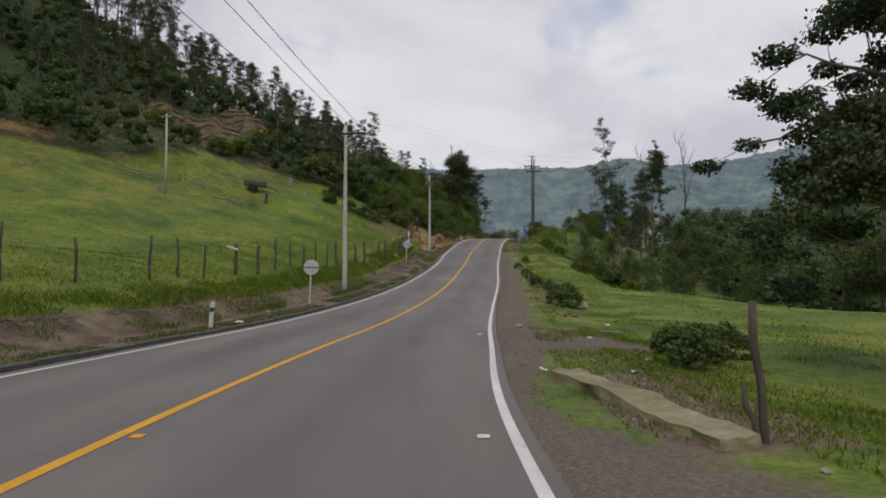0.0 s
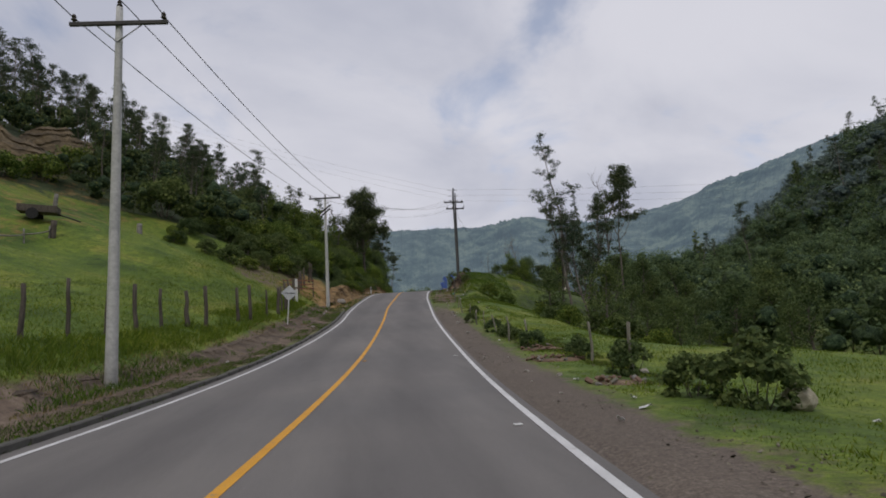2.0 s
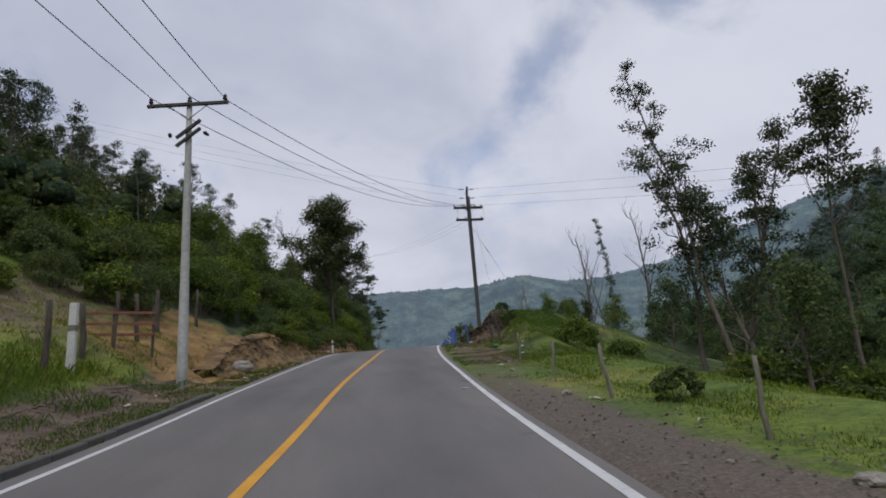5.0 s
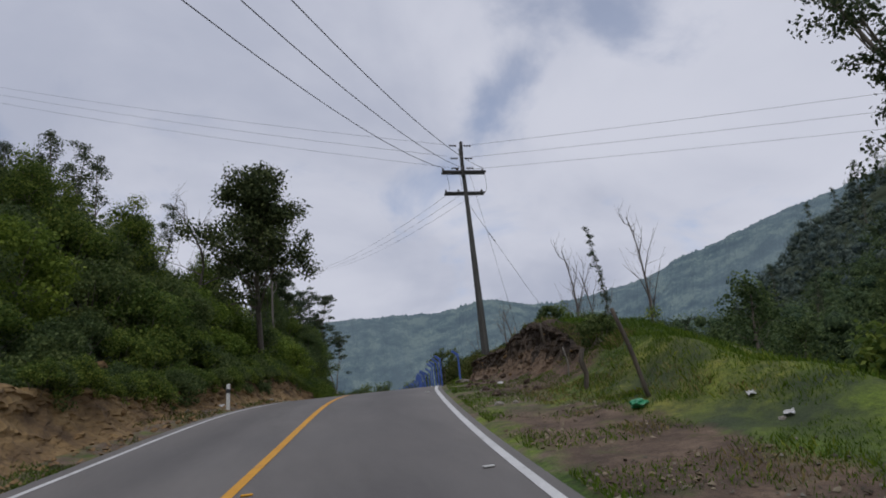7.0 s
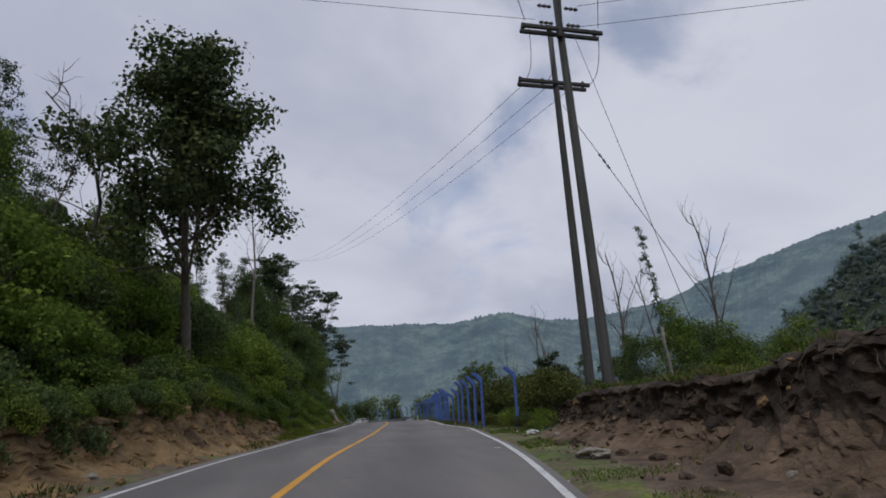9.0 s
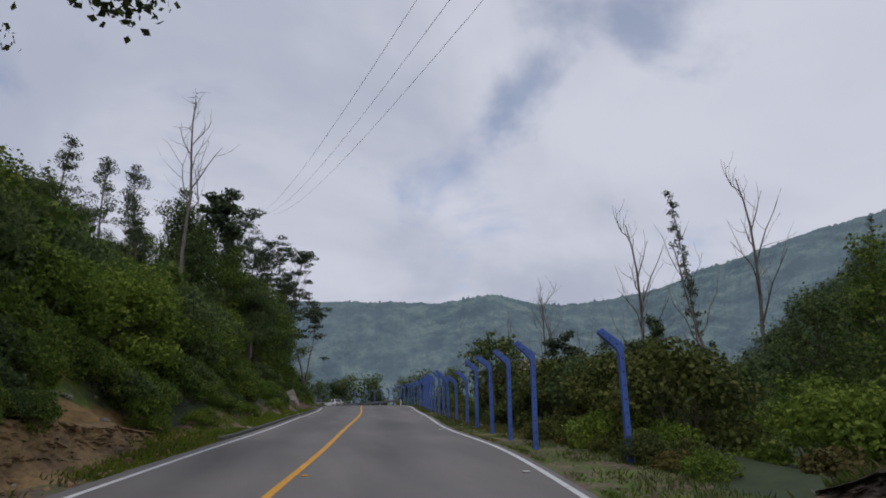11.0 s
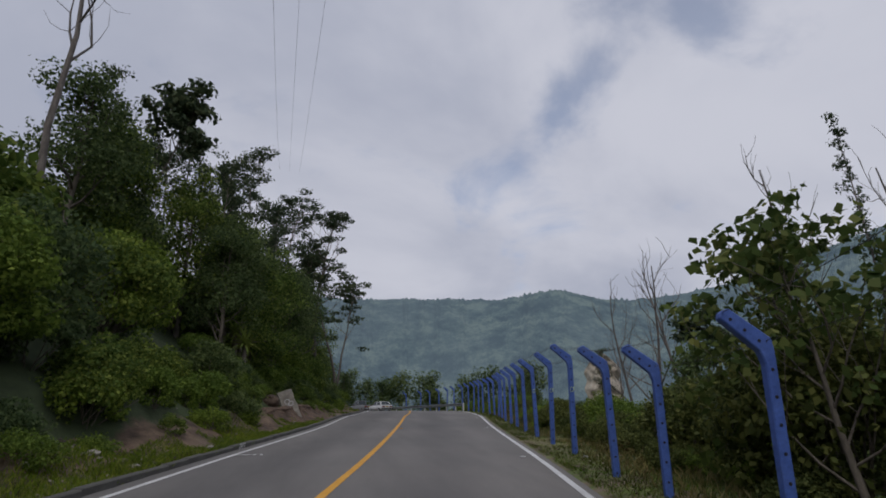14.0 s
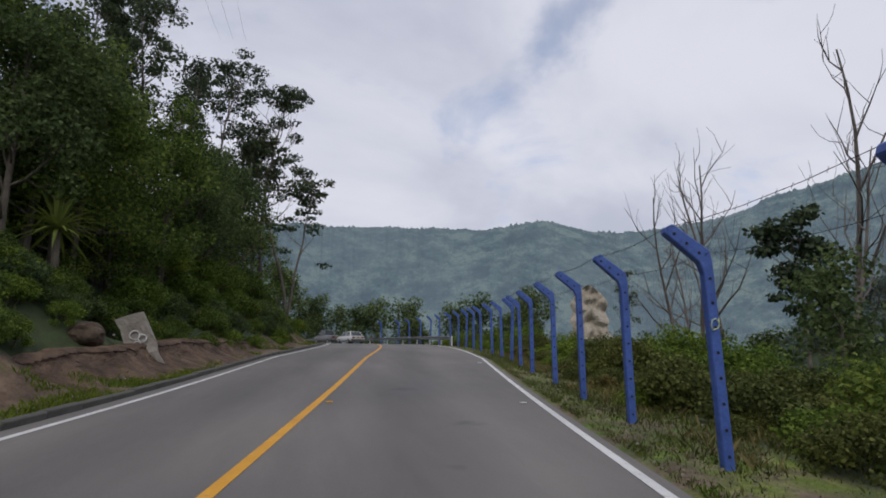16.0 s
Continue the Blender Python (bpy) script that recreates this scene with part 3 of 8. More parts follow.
def ground_z(x, y, with_road=True):
    x, y = np.atleast_1d(np.asarray(x, float)), np.atleast_1d(np.asarray(y, float))
    row, r, l = road_coords(x, y)
    ys = row[:, 1]
    z = row[:, 4] + np.where(l > 0, profile(LEFT, LEFT_OUT, ys, l), profile(RIGHT, RIGHT_OUT, ys, r))
    o = np.maximum(l, r)
    k = np.clip((o - 1.0) / 4, 0, 1)
    z = z + k * np.where(r > 0, 0.6, 1.0) * (0.10 * lumps(x, y, 1.3, 1) + 0.22 * lumps(x, y, 4.5, 2)) + np.clip((o - 8) / 30, 0, 1) * (1.0 * lumps(x, y, 14, 3)) + np.clip((o - 60) / 60, 0, 1) * 5 * lumps(x, y, 45, 4)
    z = z + np.clip((r - 20) / 30, 0, 1) * hills(x, y)
    cut = np.clip((l - 1.5) / 1.0, 0, 1) * np.clip((7 - l) / 3, 0, 1) * (ys > 70) + np.clip((r - 2.3) / 0.8, 0, 1) * np.clip((6 - r) / 2, 0, 1) * (ys > 80) * (ys < 107)
    z = z + cut * np.where(r > 0, 0.3, 1.0) * (0.42 * lumps(x, y, 0.9, 5) + 0.35 * lumps(x, y, 2.3, 6))
    if with_road:
        z = z - np.where(o < 0.35, 0.10, 0.0)
    return z


def gz(x, y):
    return float(ground_z([x], [y])[0])


def beside(y, left=None, right=None):
    """The ground point that many metres outside the left or right white line at that y (before the bend)."""
    i = int(np.argmin(np.abs(TRACK[:285, 1] - y)))
    t = TRACK[i]
    off = -(t[2] + left) if left is not None else t[3] + right
    x, yy = t[0] + SIDE[i, 0] * off, t[1] + SIDE[i, 1] * off
    return x, yy, gz(x, yy)


# ground sheet
def spread(lo, hi, step, far, grow=1.16):
    v = list(np.arange(lo, hi + 1e-6, step))
    s = step
    while v[-1] < far:
        s = min(s * grow, 160); v.append(v[-1] + s)
    s = step
    while v[0] > -far:
        s = min(s * grow, 160); v.insert(0, v[0] - s)
    return np.array(v)


gx, gy = spread(-14, 36, 0.4, 2600), spread(-12, 222, 0.7, 2600)
GX, GY = np.meshgrid(gx, gy)
_zz = ground_z(GX.ravel(), GY.ravel())
_nx, _ny = len(gx), len(gy)
_i = (np.arange(_ny - 1)[:, None] * _nx + np.arange(_nx - 1)[None, :]).ravel()
me = bpy.data.meshes.new("ground")
me.vertices.add(_nx * _ny); me.loops.add(4 * len(_i)); me.polygons.add(len(_i))
me.vertices.foreach_set("co", np.stack([GX.ravel(), GY.ravel(), _zz], 1).astype(np.float32).reshape(-1))
me.loops.foreach_set("vertex_index", np.stack([_i, _i + 1, _i + 1 + _nx, _i + _nx], 1).astype(np.int32).reshape(-1))
me.polygons.foreach_set("loop_start", np.arange(0, 4 * len(_i), 4, dtype=np.int32))
me.polygons.foreach_set("use_smooth", np.ones(len(_i), bool))
me.materials.append(M_GROUND)
me.update(calc_edges=True)
_row, _r, _l2 = road_coords(GX.ravel(), GY.ravel())
_ys = _row[:, 1]


def ramp(v, a, b):
    return np.clip((v - a) / (b - a), 0, 1)


def band(v, a, b, soft):
    return ramp(v, a - soft, a) * (1 - ramp(v, b, b + soft))


def wood_edge(y):
    """How far from the left line the pasture ends and the wood begins."""
    return np.interp(y, [-60, 0, 40, 62, 72, 78, 83], [50, 46, 40, 30, 24, 10, 3])


def scarp(x, y):
    """Where bare cliffs break the scrub on the hill."""
    return lumps(x, y, 17, 9)


_left, _right = _l2 > 0, _r > 0
masks = {
    "dirt": np.where(_left, band(_l2, np.interp(_ys, [68, 76], [1.5, 0.2]), np.interp(_ys, [25, 40, 68, 76], [3.6, 3.1, 3.1, 2.4]), 0.6) * np.interp(_ys, [60, 75, 140, 170], [0.8, 0.6, 0.6, 0.7]) + 0.42 * band(_l2, 0.2, 1.6, 0.3) * (1 - ramp(_ys, 68, 76)) + band(_l2, 8, 16, 4) * 0.10 + band(_l2, 4.5, 9, 1.5) * band(_ys, 70, 78, 2) * 0.5,
                     np.where(_right, band(_r, 0.1, 2.0, 1.0) * np.interp(_ys, [75, 85, 108, 120, 160], [0.35, 0.5, 0.5, 0.5, 0.5]) + band(_r, 3.0, 6, 1.5) * 0.2 * band(_ys, -5, 50, 8) + band(_r, 1.7, 3.2, 0.4) * band(_ys, 6.4, 10.6, 0.7), 0.9)),
    "gravel": np.where(_right, np.maximum(1 - ramp(_r, np.interp(_ys, [5, 6.5, 7.2, 10, 15, 26], [1.6, 0.7, 0.2, 0.35, 0.9, 1.2]), np.interp(_ys, [5, 6.5, 7.2, 10, 15, 26], [2.8, 1.5, 0.8, 1.0, 2.0, 2.3])), 0.9 * band(_r, 1.5, 5.0, 1.0) * band(_ys, 15.5, 20, 1.5)) * np.interp(_ys, [0, 20, 60, 74], [0.85, 0.95, 0.95, 0.25]) * (1 - ramp(_ys, 70, 82)), 0.0),
    "ochre": np.where(_left, ramp(scarp(GX.ravel(), GY.ravel()), 0.3, 0.45) * band(_l2, 44, 80, 4) + np.maximum(band(_l2, 1.4, 2.8, 0.6) * band(_ys, 72, 120, 6), band(_l2, 1.4, 6.0, 1.2) * band(_ys, 72, 82, 2.0)) * (0.6 + 0.4 * ramp(lumps(GX.ravel(), GY.ravel(), 5.0, 12), -0.3, 0.2)) + 0.35 * band(_l2, 20, 42, 8) * band(_ys, 40, 75, 12), 0.0),
    "brown": np.where(_left, band(_l2, 1.5, 2.5, 0.4) * ramp(_ys, 118, 128) * 0.7 + 0.15 * band(_l2, 1.2, 4.6, 0.8) * band(_ys, 74, 118, 4), np.where(_right, band(_r, 1.4, 4.0, 0.6) * band(_ys, 86, 96, 1.2) * 0.95 + band(_r, 1.8, 3.0, 0.5) * band(_ys, 96, 108, 3) * 0.95 + band(_r, 0.7, 2.5, 0.5) * band(_ys, 73, 82, 1.5) * 0.72, 0.0)),
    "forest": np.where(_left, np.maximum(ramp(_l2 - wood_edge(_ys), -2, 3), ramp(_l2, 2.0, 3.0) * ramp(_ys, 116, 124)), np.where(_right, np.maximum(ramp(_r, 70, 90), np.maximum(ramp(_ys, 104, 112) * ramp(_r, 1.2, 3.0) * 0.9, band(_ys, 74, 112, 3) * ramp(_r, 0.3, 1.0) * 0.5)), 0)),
}
for k, v in masks.items():
    me.attributes.new(k, "FLOAT", "POINT").data.foreach_set("value", np.asarray(v, np.float32))
tagged(new("ground", me), "green pasture, bare earth and gravel beside a mountain road", "ground", kind="structure")


# road and its lines
def strip(name, offs, lift, mat, label, category, rows=None, kind="structure"):
    verts, faces = [], []
    rows = range(len(TRACK)) if rows is None else rows
    n = None
    for c, i in enumerate(rows):
        t = TRACK[i]
        oo = offs(t)
        n = len(oo)
        for o in oo:
            verts.append((t[0] + SIDE[i, 0] * o, t[1] + SIDE[i, 1] * o, t[4] + lift + 0.015 * math.cos(o / 4)))
        if c:
            for k in range(n - 1):
                a = (c - 1) * n + k
                faces.append((a, a + 1, a + 1 + n, a + n))
    ob = mesh_object(name, verts, faces, mat, True)
    return tagged(ob, label, category, kind=kind)


road = strip("road", lambda t: [-(t[2] + 0.38), -t[2], -t[2] / 2, 0, t[3] / 2, t[3], t[3] + 0.2], 0.0, M_ASPHALT, "worn grey asphalt two-lane mountain road", "road")
road.data.attributes.new("across", "FLOAT", "POINT").data.foreach_set("value", [o for t in TRACK for o in (-(t[2] + 0.38), -t[2], -t[2] / 2, 0, t[3] / 2, t[3], t[3] + 0.3)])
strip("line_left", lambda t: [-t[2] - 0.06, -t[2] + 0.06], 0.006, M_LINE_WHITE, "worn white painted edge line", "road line")
strip("line_right", lambda t: [t[3] - 0.06, t[3] + 0.06], 0.006, M_LINE_WHITE, "worn white painted edge line beside the shoulder", "road line")
strip("line_middle", lambda t: [-0.07, 0.07], 0.006, M_LINE_YELLOW, "solid orange-yellow painted centre line", "road line")


# ---------------------------------------------------------------- plants
def rng_of(seed):
    return np.random.default_rng(seed)


def leaves(rng, centres, radii, count, size, flat=1.0, droop=0.25, aspect=0.42, shell=0.55, wild=0.75):
    """Free leaf quads spread over ellipsoid clumps: (n, 4, 3)."""
    out = []
    for c, r in zip(centres, radii):
        n = max(3, int(count * (r / np.mean(radii)) ** 2))
        d = rng.normal(size=(n, 3)); d /= np.linalg.norm(d, axis=1)[:, None]
        rad = r * (shell + (1 - shell) * rng.random(n) ** 0.6) * (1 + 0.25 * rng.normal(size=n) * 0.6)
        p = c + d * rad[:, None] * np.array([1, 1, flat])
        nrm = d + wild * rng.normal(size=(n, 3)); nrm[:, 2] += 0.5
        nrm /= np.linalg.norm(nrm, axis=1)[:, None]
        ax = np.cross(nrm, rng.normal(size=(n, 3))); ax[:, 2] -= droop
        ax /= np.linalg.norm(ax, axis=1)[:, None]
        sd = np.cross(nrm, ax); sd /= np.linalg.norm(sd, axis=1)[:, None] + 1e-9
        s = size * (0.6 + 0.8 * rng.random(n))[:, None]
        a = p - ax * s * 0.5; b = p + sd * s * aspect - ax * s * 0.05 + nrm * s * 0.06
        e = p + ax * s * 0.6; f = p - sd * s * aspect - ax * s * 0.05 + nrm * s * 0.06
        out.append(np.stack([a, b, e, f], 1))
    return np.concatenate(out)


def branch(bm, rng, start, direction, length, radius, bends=5, wander=0.22, up=0.06, sides=4):
    """A crooked tapering limb; returns its points."""
    p, d = Vector(start), Vector(direction).normalized()
    pts = [p.copy()]
    for k in range(bends):
        d = (d + Vector(rng.normal(size=3)) * wander + Vector((0, 0, up))).normalized()
        p = p + d * (length / bends)
        pts.append(p.copy())
    bm_tube(bm, pts, [max(radius * (1 - 0.8 * k / bends), 0.006) for k in range(bends + 1)], sides, cap=False)
    return pts


def tree(name, seed, height, trunk_r, first, limbs, limb_len, clump_r, count, leaf, mat, label, lean=0.05, flat=0.6, up=0.1, spread_=0.9, twigs=2, droop=0.3, bark=None, wander=0.10, top=1.0, group="", category="tree", shell=0.4):
    """A trunk with crooked limbs, forked again, with leaf clumps at their ends. Stands at the origin."""
    rng = rng_of(seed)
    e = empty(name)
    bm = bmesh.new()
    trunk = branch(bm, rng, (0, 0, -0.3), (lean * rng.normal(), lean * rng.normal(), 1), height * 0.96, trunk_r, 9, wander * 0.6, 0.05, 8)
    cents, rads = [], []
    for k in range(limbs):
        f = first + (top - first) * (k + rng.random() * 0.7) / limbs
        j = min(int(f * 9), 8); s = trunk[j].lerp(trunk[j + 1], f * 9 - j)
        az = k * 2.4 + rng.normal() * 0.5
        rel = (f - first) / max(1 - first, 1e-3)
        ln = limb_len * (1.15 - 0.65 * rel) * (0.75 + 0.5 * rng.random())
        d = Vector((math.cos(az) * spread_, math.sin(az) * spread_, 0.35 + 0.75 * rel))
        pts = branch(bm, rng, s, d, ln, trunk_r * (0.42 - 0.22 * rel), 4, 0.24, up, 3 if height > 14 else 4)
        tips = [pts[-1]]
        for q in range(twigs):
            b0 = pts[1 + (q % 3)]
            tips.append(branch(bm, rng, b0, (pts[-1] - pts[0]).normalized() + Vector(rng.normal(size=3)) * 0.7, ln * 0.55, trunk_r * 0.13, 3, 0.25, up, 3)[-1])
        for tp in tips:
            cents.append(np.array(tp)); rads.append(clump_r * (0.65 + 0.6 * rng.random()))
    cents.append(np.array(trunk[-1])); rads.append(clump_r)
    part("trunk", bm, bark or M_BARK, e)
    if count:
        part_mesh("crown", quads_mesh("crown", leaves(rng, cents, rads, count, leaf, flat, droop, shell=shell), mat), e)
    return tagged(e, label, category, group)


def bush(name, seed, width, height, clumps, count, leaf, mat, label, group="", flat=0.75, category="bush", droop=0.2, aspect=0.42):
    rng = rng_of(seed)
    e = empty(name)
    bm = bmesh.new()
    cents, rads = [], []
    for k in range(clumps):
        az = k * 2.4 + rng.normal() * 0.4
        rr = width * 0.5 * math.sqrt((k + 0.5) / clumps) * 0.85
        hh = height * (0.25 + 0.6 * (1 - (rr / (width * 0.5)) ** 2) * (0.55 + 0.45 * rng.random()))
        c = np.array([math.cos(az) * rr, math.sin(az) * rr, hh])
        cents.append(c); rads.append(width * (0.13 + 0.09 * rng.random()) * min(1.0, 2.2 / math.sqrt(clumps) + 0.45))
        if k % 2 == 0:
            branch(bm, rng, (c[0] * 0.2, c[1] * 0.2, -0.15), (c[0] * 0.8, c[1] * 0.8, c[2]), float(np.linalg.norm(c)) + 0.1, 0.012 + 0.014 * width * 0.4, 4, 0.12, 0.0, 4)
    # a skirt of low leaves
    for k in range(max(3, clumps // 3)):
        az = rng.random() * 6.28
        cents.append(np.array([math.cos(az) * width * 0.36, math.sin(az) * width * 0.36, height * 0.16])); rads.append(width * 0.13)
    tagged(part("stem", bm, M_BARK, e), kind="stuff")
    part_mesh("foliage", quads_mesh("foliage", leaves(rng, cents, rads, count, leaf, flat, droop, aspect), mat), e)
    return tagged(e, label, category, group)


def place(ob, x, y, scale=1.0, turn=0.0, sink=0.1, tall=None, tilt=(0, 0)):
    c = copy_thing(ob, pose(x, y, gz(x, y) - sink, tilt[0], tilt[1], turn))
    c.scale = (scale, scale, tall if tall else scale)
    return c


def discard(ob):
    for o in (*ob.children_recursive, ob):
        bpy.data.objects.remove(o)


T_EUCA = [tree("eucalyptus_tree", 11 + k, 15, 0.14, (0.5, 0.38, 0.62, 0.45, 0.55)[k], (11, 14, 8, 12, 10)[k], 2.3, 0.72, 52, 0.155, M_LEAF_EUCA, "tall slender dark-green eucalyptus on a wooded hillside", flat=0.5, up=0.3, spread_=0.7, twigs=2, group="hillside trees", shell=0.25) for k in range(5)]
T_BARE = [tree("bare_tree", 31 + k, 10, 0.11, 0.30, 8, 3.0, 0.5, 0, 0.3, M_LEAF_EUCA, "leafless grey dead tree with thin upright branches", up=0.22, spread_=0.55, bark=M_BARK_DEAD, group="dead trees", twigs=4) for k in range(3)]
T_ROUND = [tree("broadleaf_tree", 51 + k, 8, 0.17, 0.22, 12, 2.5, 0.95, 78, 0.2, M_LEAF_DARK, "dense dark-green broadleaf tree on a slope", flat=0.8, group="broadleaf trees") for k in range(3)]
B_NEAR = [bush("bank_bush", 61 + k, 2.4, 2.0, 17, 150, 0.098, (M_LEAF_BUSH, M_LEAF_DARK, M_LEAF_BUSH, M_LEAF_LIGHT)[k], "dense green roadside shrub on an earth bank", "bank shrubs") for k in range(4)]
B_BIG = [bush("thicket", 161 + k, 5.2, 4.4, 42, 150, 0.13, (M_LEAF_BUSH, M_LEAF_DARK, M_LEAF_LIGHT)[k], "large dense green thicket on the bank", "thickets") for k in range(3)]
T_BIG = [tree("leafy_tree", 171 + k, 10, 0.18, 0.2, 18, 2.9, 1.0, 150, 0.15, (M_LEAF_DARK, M_LEAF_BUSH)[k], "tall dense green tree on the roadside bank", flat=0.8, group="bank trees", twigs=2) for k in range(2)]
B_BANK = [bush("bank_bush", 71 + k, 3.6, 2.9, 18, 90, 0.2, M_LEAF_BUSH if k != 1 else M_LEAF_DARK, "dense green shrub on a hillside", "hillside shrubs") for k in range(4)]
B_LIGHT = [bush("light_bush", 81 + k, 2.6, 1.6, 16, 130, 0.1, M_LEAF_LIGHT, "yellow-green leafy undergrowth beside the fence", "light shrubs") for k in range(2)]
B_SMALL = [bush("small_shrub", 91 + k, 1.3, 1.25, 13, 110, 0.085, M_LEAF_DARK, "small dark-green shrub in roadside grass", "small shrubs") for k in range(3)]
B_DRY = [bush("dry_shrub", 101 + k, 1.6, 0.9, 9, 80, 0.11, M_LEAF_OCHRE, "dry brownish low shrub at the road edge", "dry shrubs") for k in range(2)]

# left bank and wood edge
def bank(y0, y1, n, outs, sc, kinds, seed):
    rr = random.Random(seed)
    for k in range(n):
        y = y0 + (y1 - y0) * (k + rr.random()) / n
        u = outs[0] + (outs[1] - outs[0]) * rr.random()
        x, yy, _ = beside(y, left=u)
        ob, s, turn = rr.choice(kinds), sc[0] + (sc[1] - sc[0]) * rr.random(), rr.random() * 360
        if ob in T_BIG and 142 < y < 154 and u < 8.5:
            x, yy, _ = beside(y, left=u + 3.5)
        if ob in B_BIG and 151 < y < 161:
            ob, s = B_NEAR[k % 4], 0.7
        if 150 < y < 159 and u < 5.4:          # open ground round the slab and the yuccas
            if u < 2.9:
                continue
            ob, s = B_NEAR[k % 4], 0.4 if u < 3.8 else 0.6
        place(ob, x, yy, s, turn)


bank(86, 190, 38, (3.6, 5.0), (0.7, 1.15), B_NEAR, 1)
bank(83, 112, 30, (1.95, 2.8), (0.42, 0.7), B_NEAR[:3] + B_NEAR[1:2], 46)
bank(83, 116, 18, (2.8, 3.8), (0.6, 0.95), B_NEAR[:3] + B_NEAR[1:2], 47)
bank(141, 160, 16, (3.0, 6.2), (0.45, 0.75), B_NEAR, 31)
bank(110, 134, 14, (3.0, 5.5), (0.6, 0.9), [B_NEAR[3], B_NEAR[3], B_NEAR[0]] + B_LIGHT, 32)
bank(84, 122, 20, (2.9, 4.2), (0.6, 1.0), [B_NEAR[0], B_NEAR[1], B_NEAR[1]], 9)
bank(121, 192, 34, (2.5, 3.6), (0.5, 0.9), B_NEAR + B_LIGHT[:1], 4)
bank(121, 180, 24, (1.9, 2.6), (0.3, 0.55), B_NEAR[:1] + B_NEAR[3:] + B_LIGHT, 28)
bank(84, 122, 15, (5.2, 7.6), (0.75, 1.0), [B_BIG[0], B_BIG[1], B_BIG[1], B_BIG[2]], 2)
bank(120, 138, 7, (4.6, 7.0), (0.7, 0.95), [B_BIG[2]], 45)
bank(122, 192, 18, (5.4, 7.6), (0.75, 1.05), B_BIG + B_BIG[2:], 22)
bank(82, 128, 14, (8.5, 12), (0.9, 1.2), B_BIG[:2], 23)
bank(128, 192, 16, (9, 13), (1.2, 1.7), B_BANK, 3)
bank(74, 192, 20, (13, 20), (1.2, 1.7), B_BANK, 13)
bank(86, 190, 16, (12, 22), (0.5, 0.75), T_ROUND, 5)
bank(88, 100, 4, (11, 17), (0.42, 0.6), T_BIG, 24)
bank(99, 118, 7, (8.5, 13), (0.5, 0.68), T_BIG, 27)
bank(86, 116, 11, (12, 20), (0.5, 0.7), T_EUCA, 25)
bank(122, 142, 6, (8, 13), (0.42, 0.55), T_BIG, 26)
bank(146, 158, 5, (6, 9), (0.8, 0.98), T_BIG, 41)
bank(156, 168, 6, (5.5, 10), (0.74, 0.9), [T_BIG[1]], 43)
bank(149, 161, 14, (2.7, 5.0), (0.5, 0.6), B_NEAR, 44)
bank(150, 176, 8, (7, 14), (0.6, 0.85), T_EUCA, 6)
bank(150, 192, 11, (5.5, 11), (0.75, 1.1), T_BIG, 7)
bank(160, 194, 7, (6, 11), (0.9, 1.15), T_EUCA, 8)

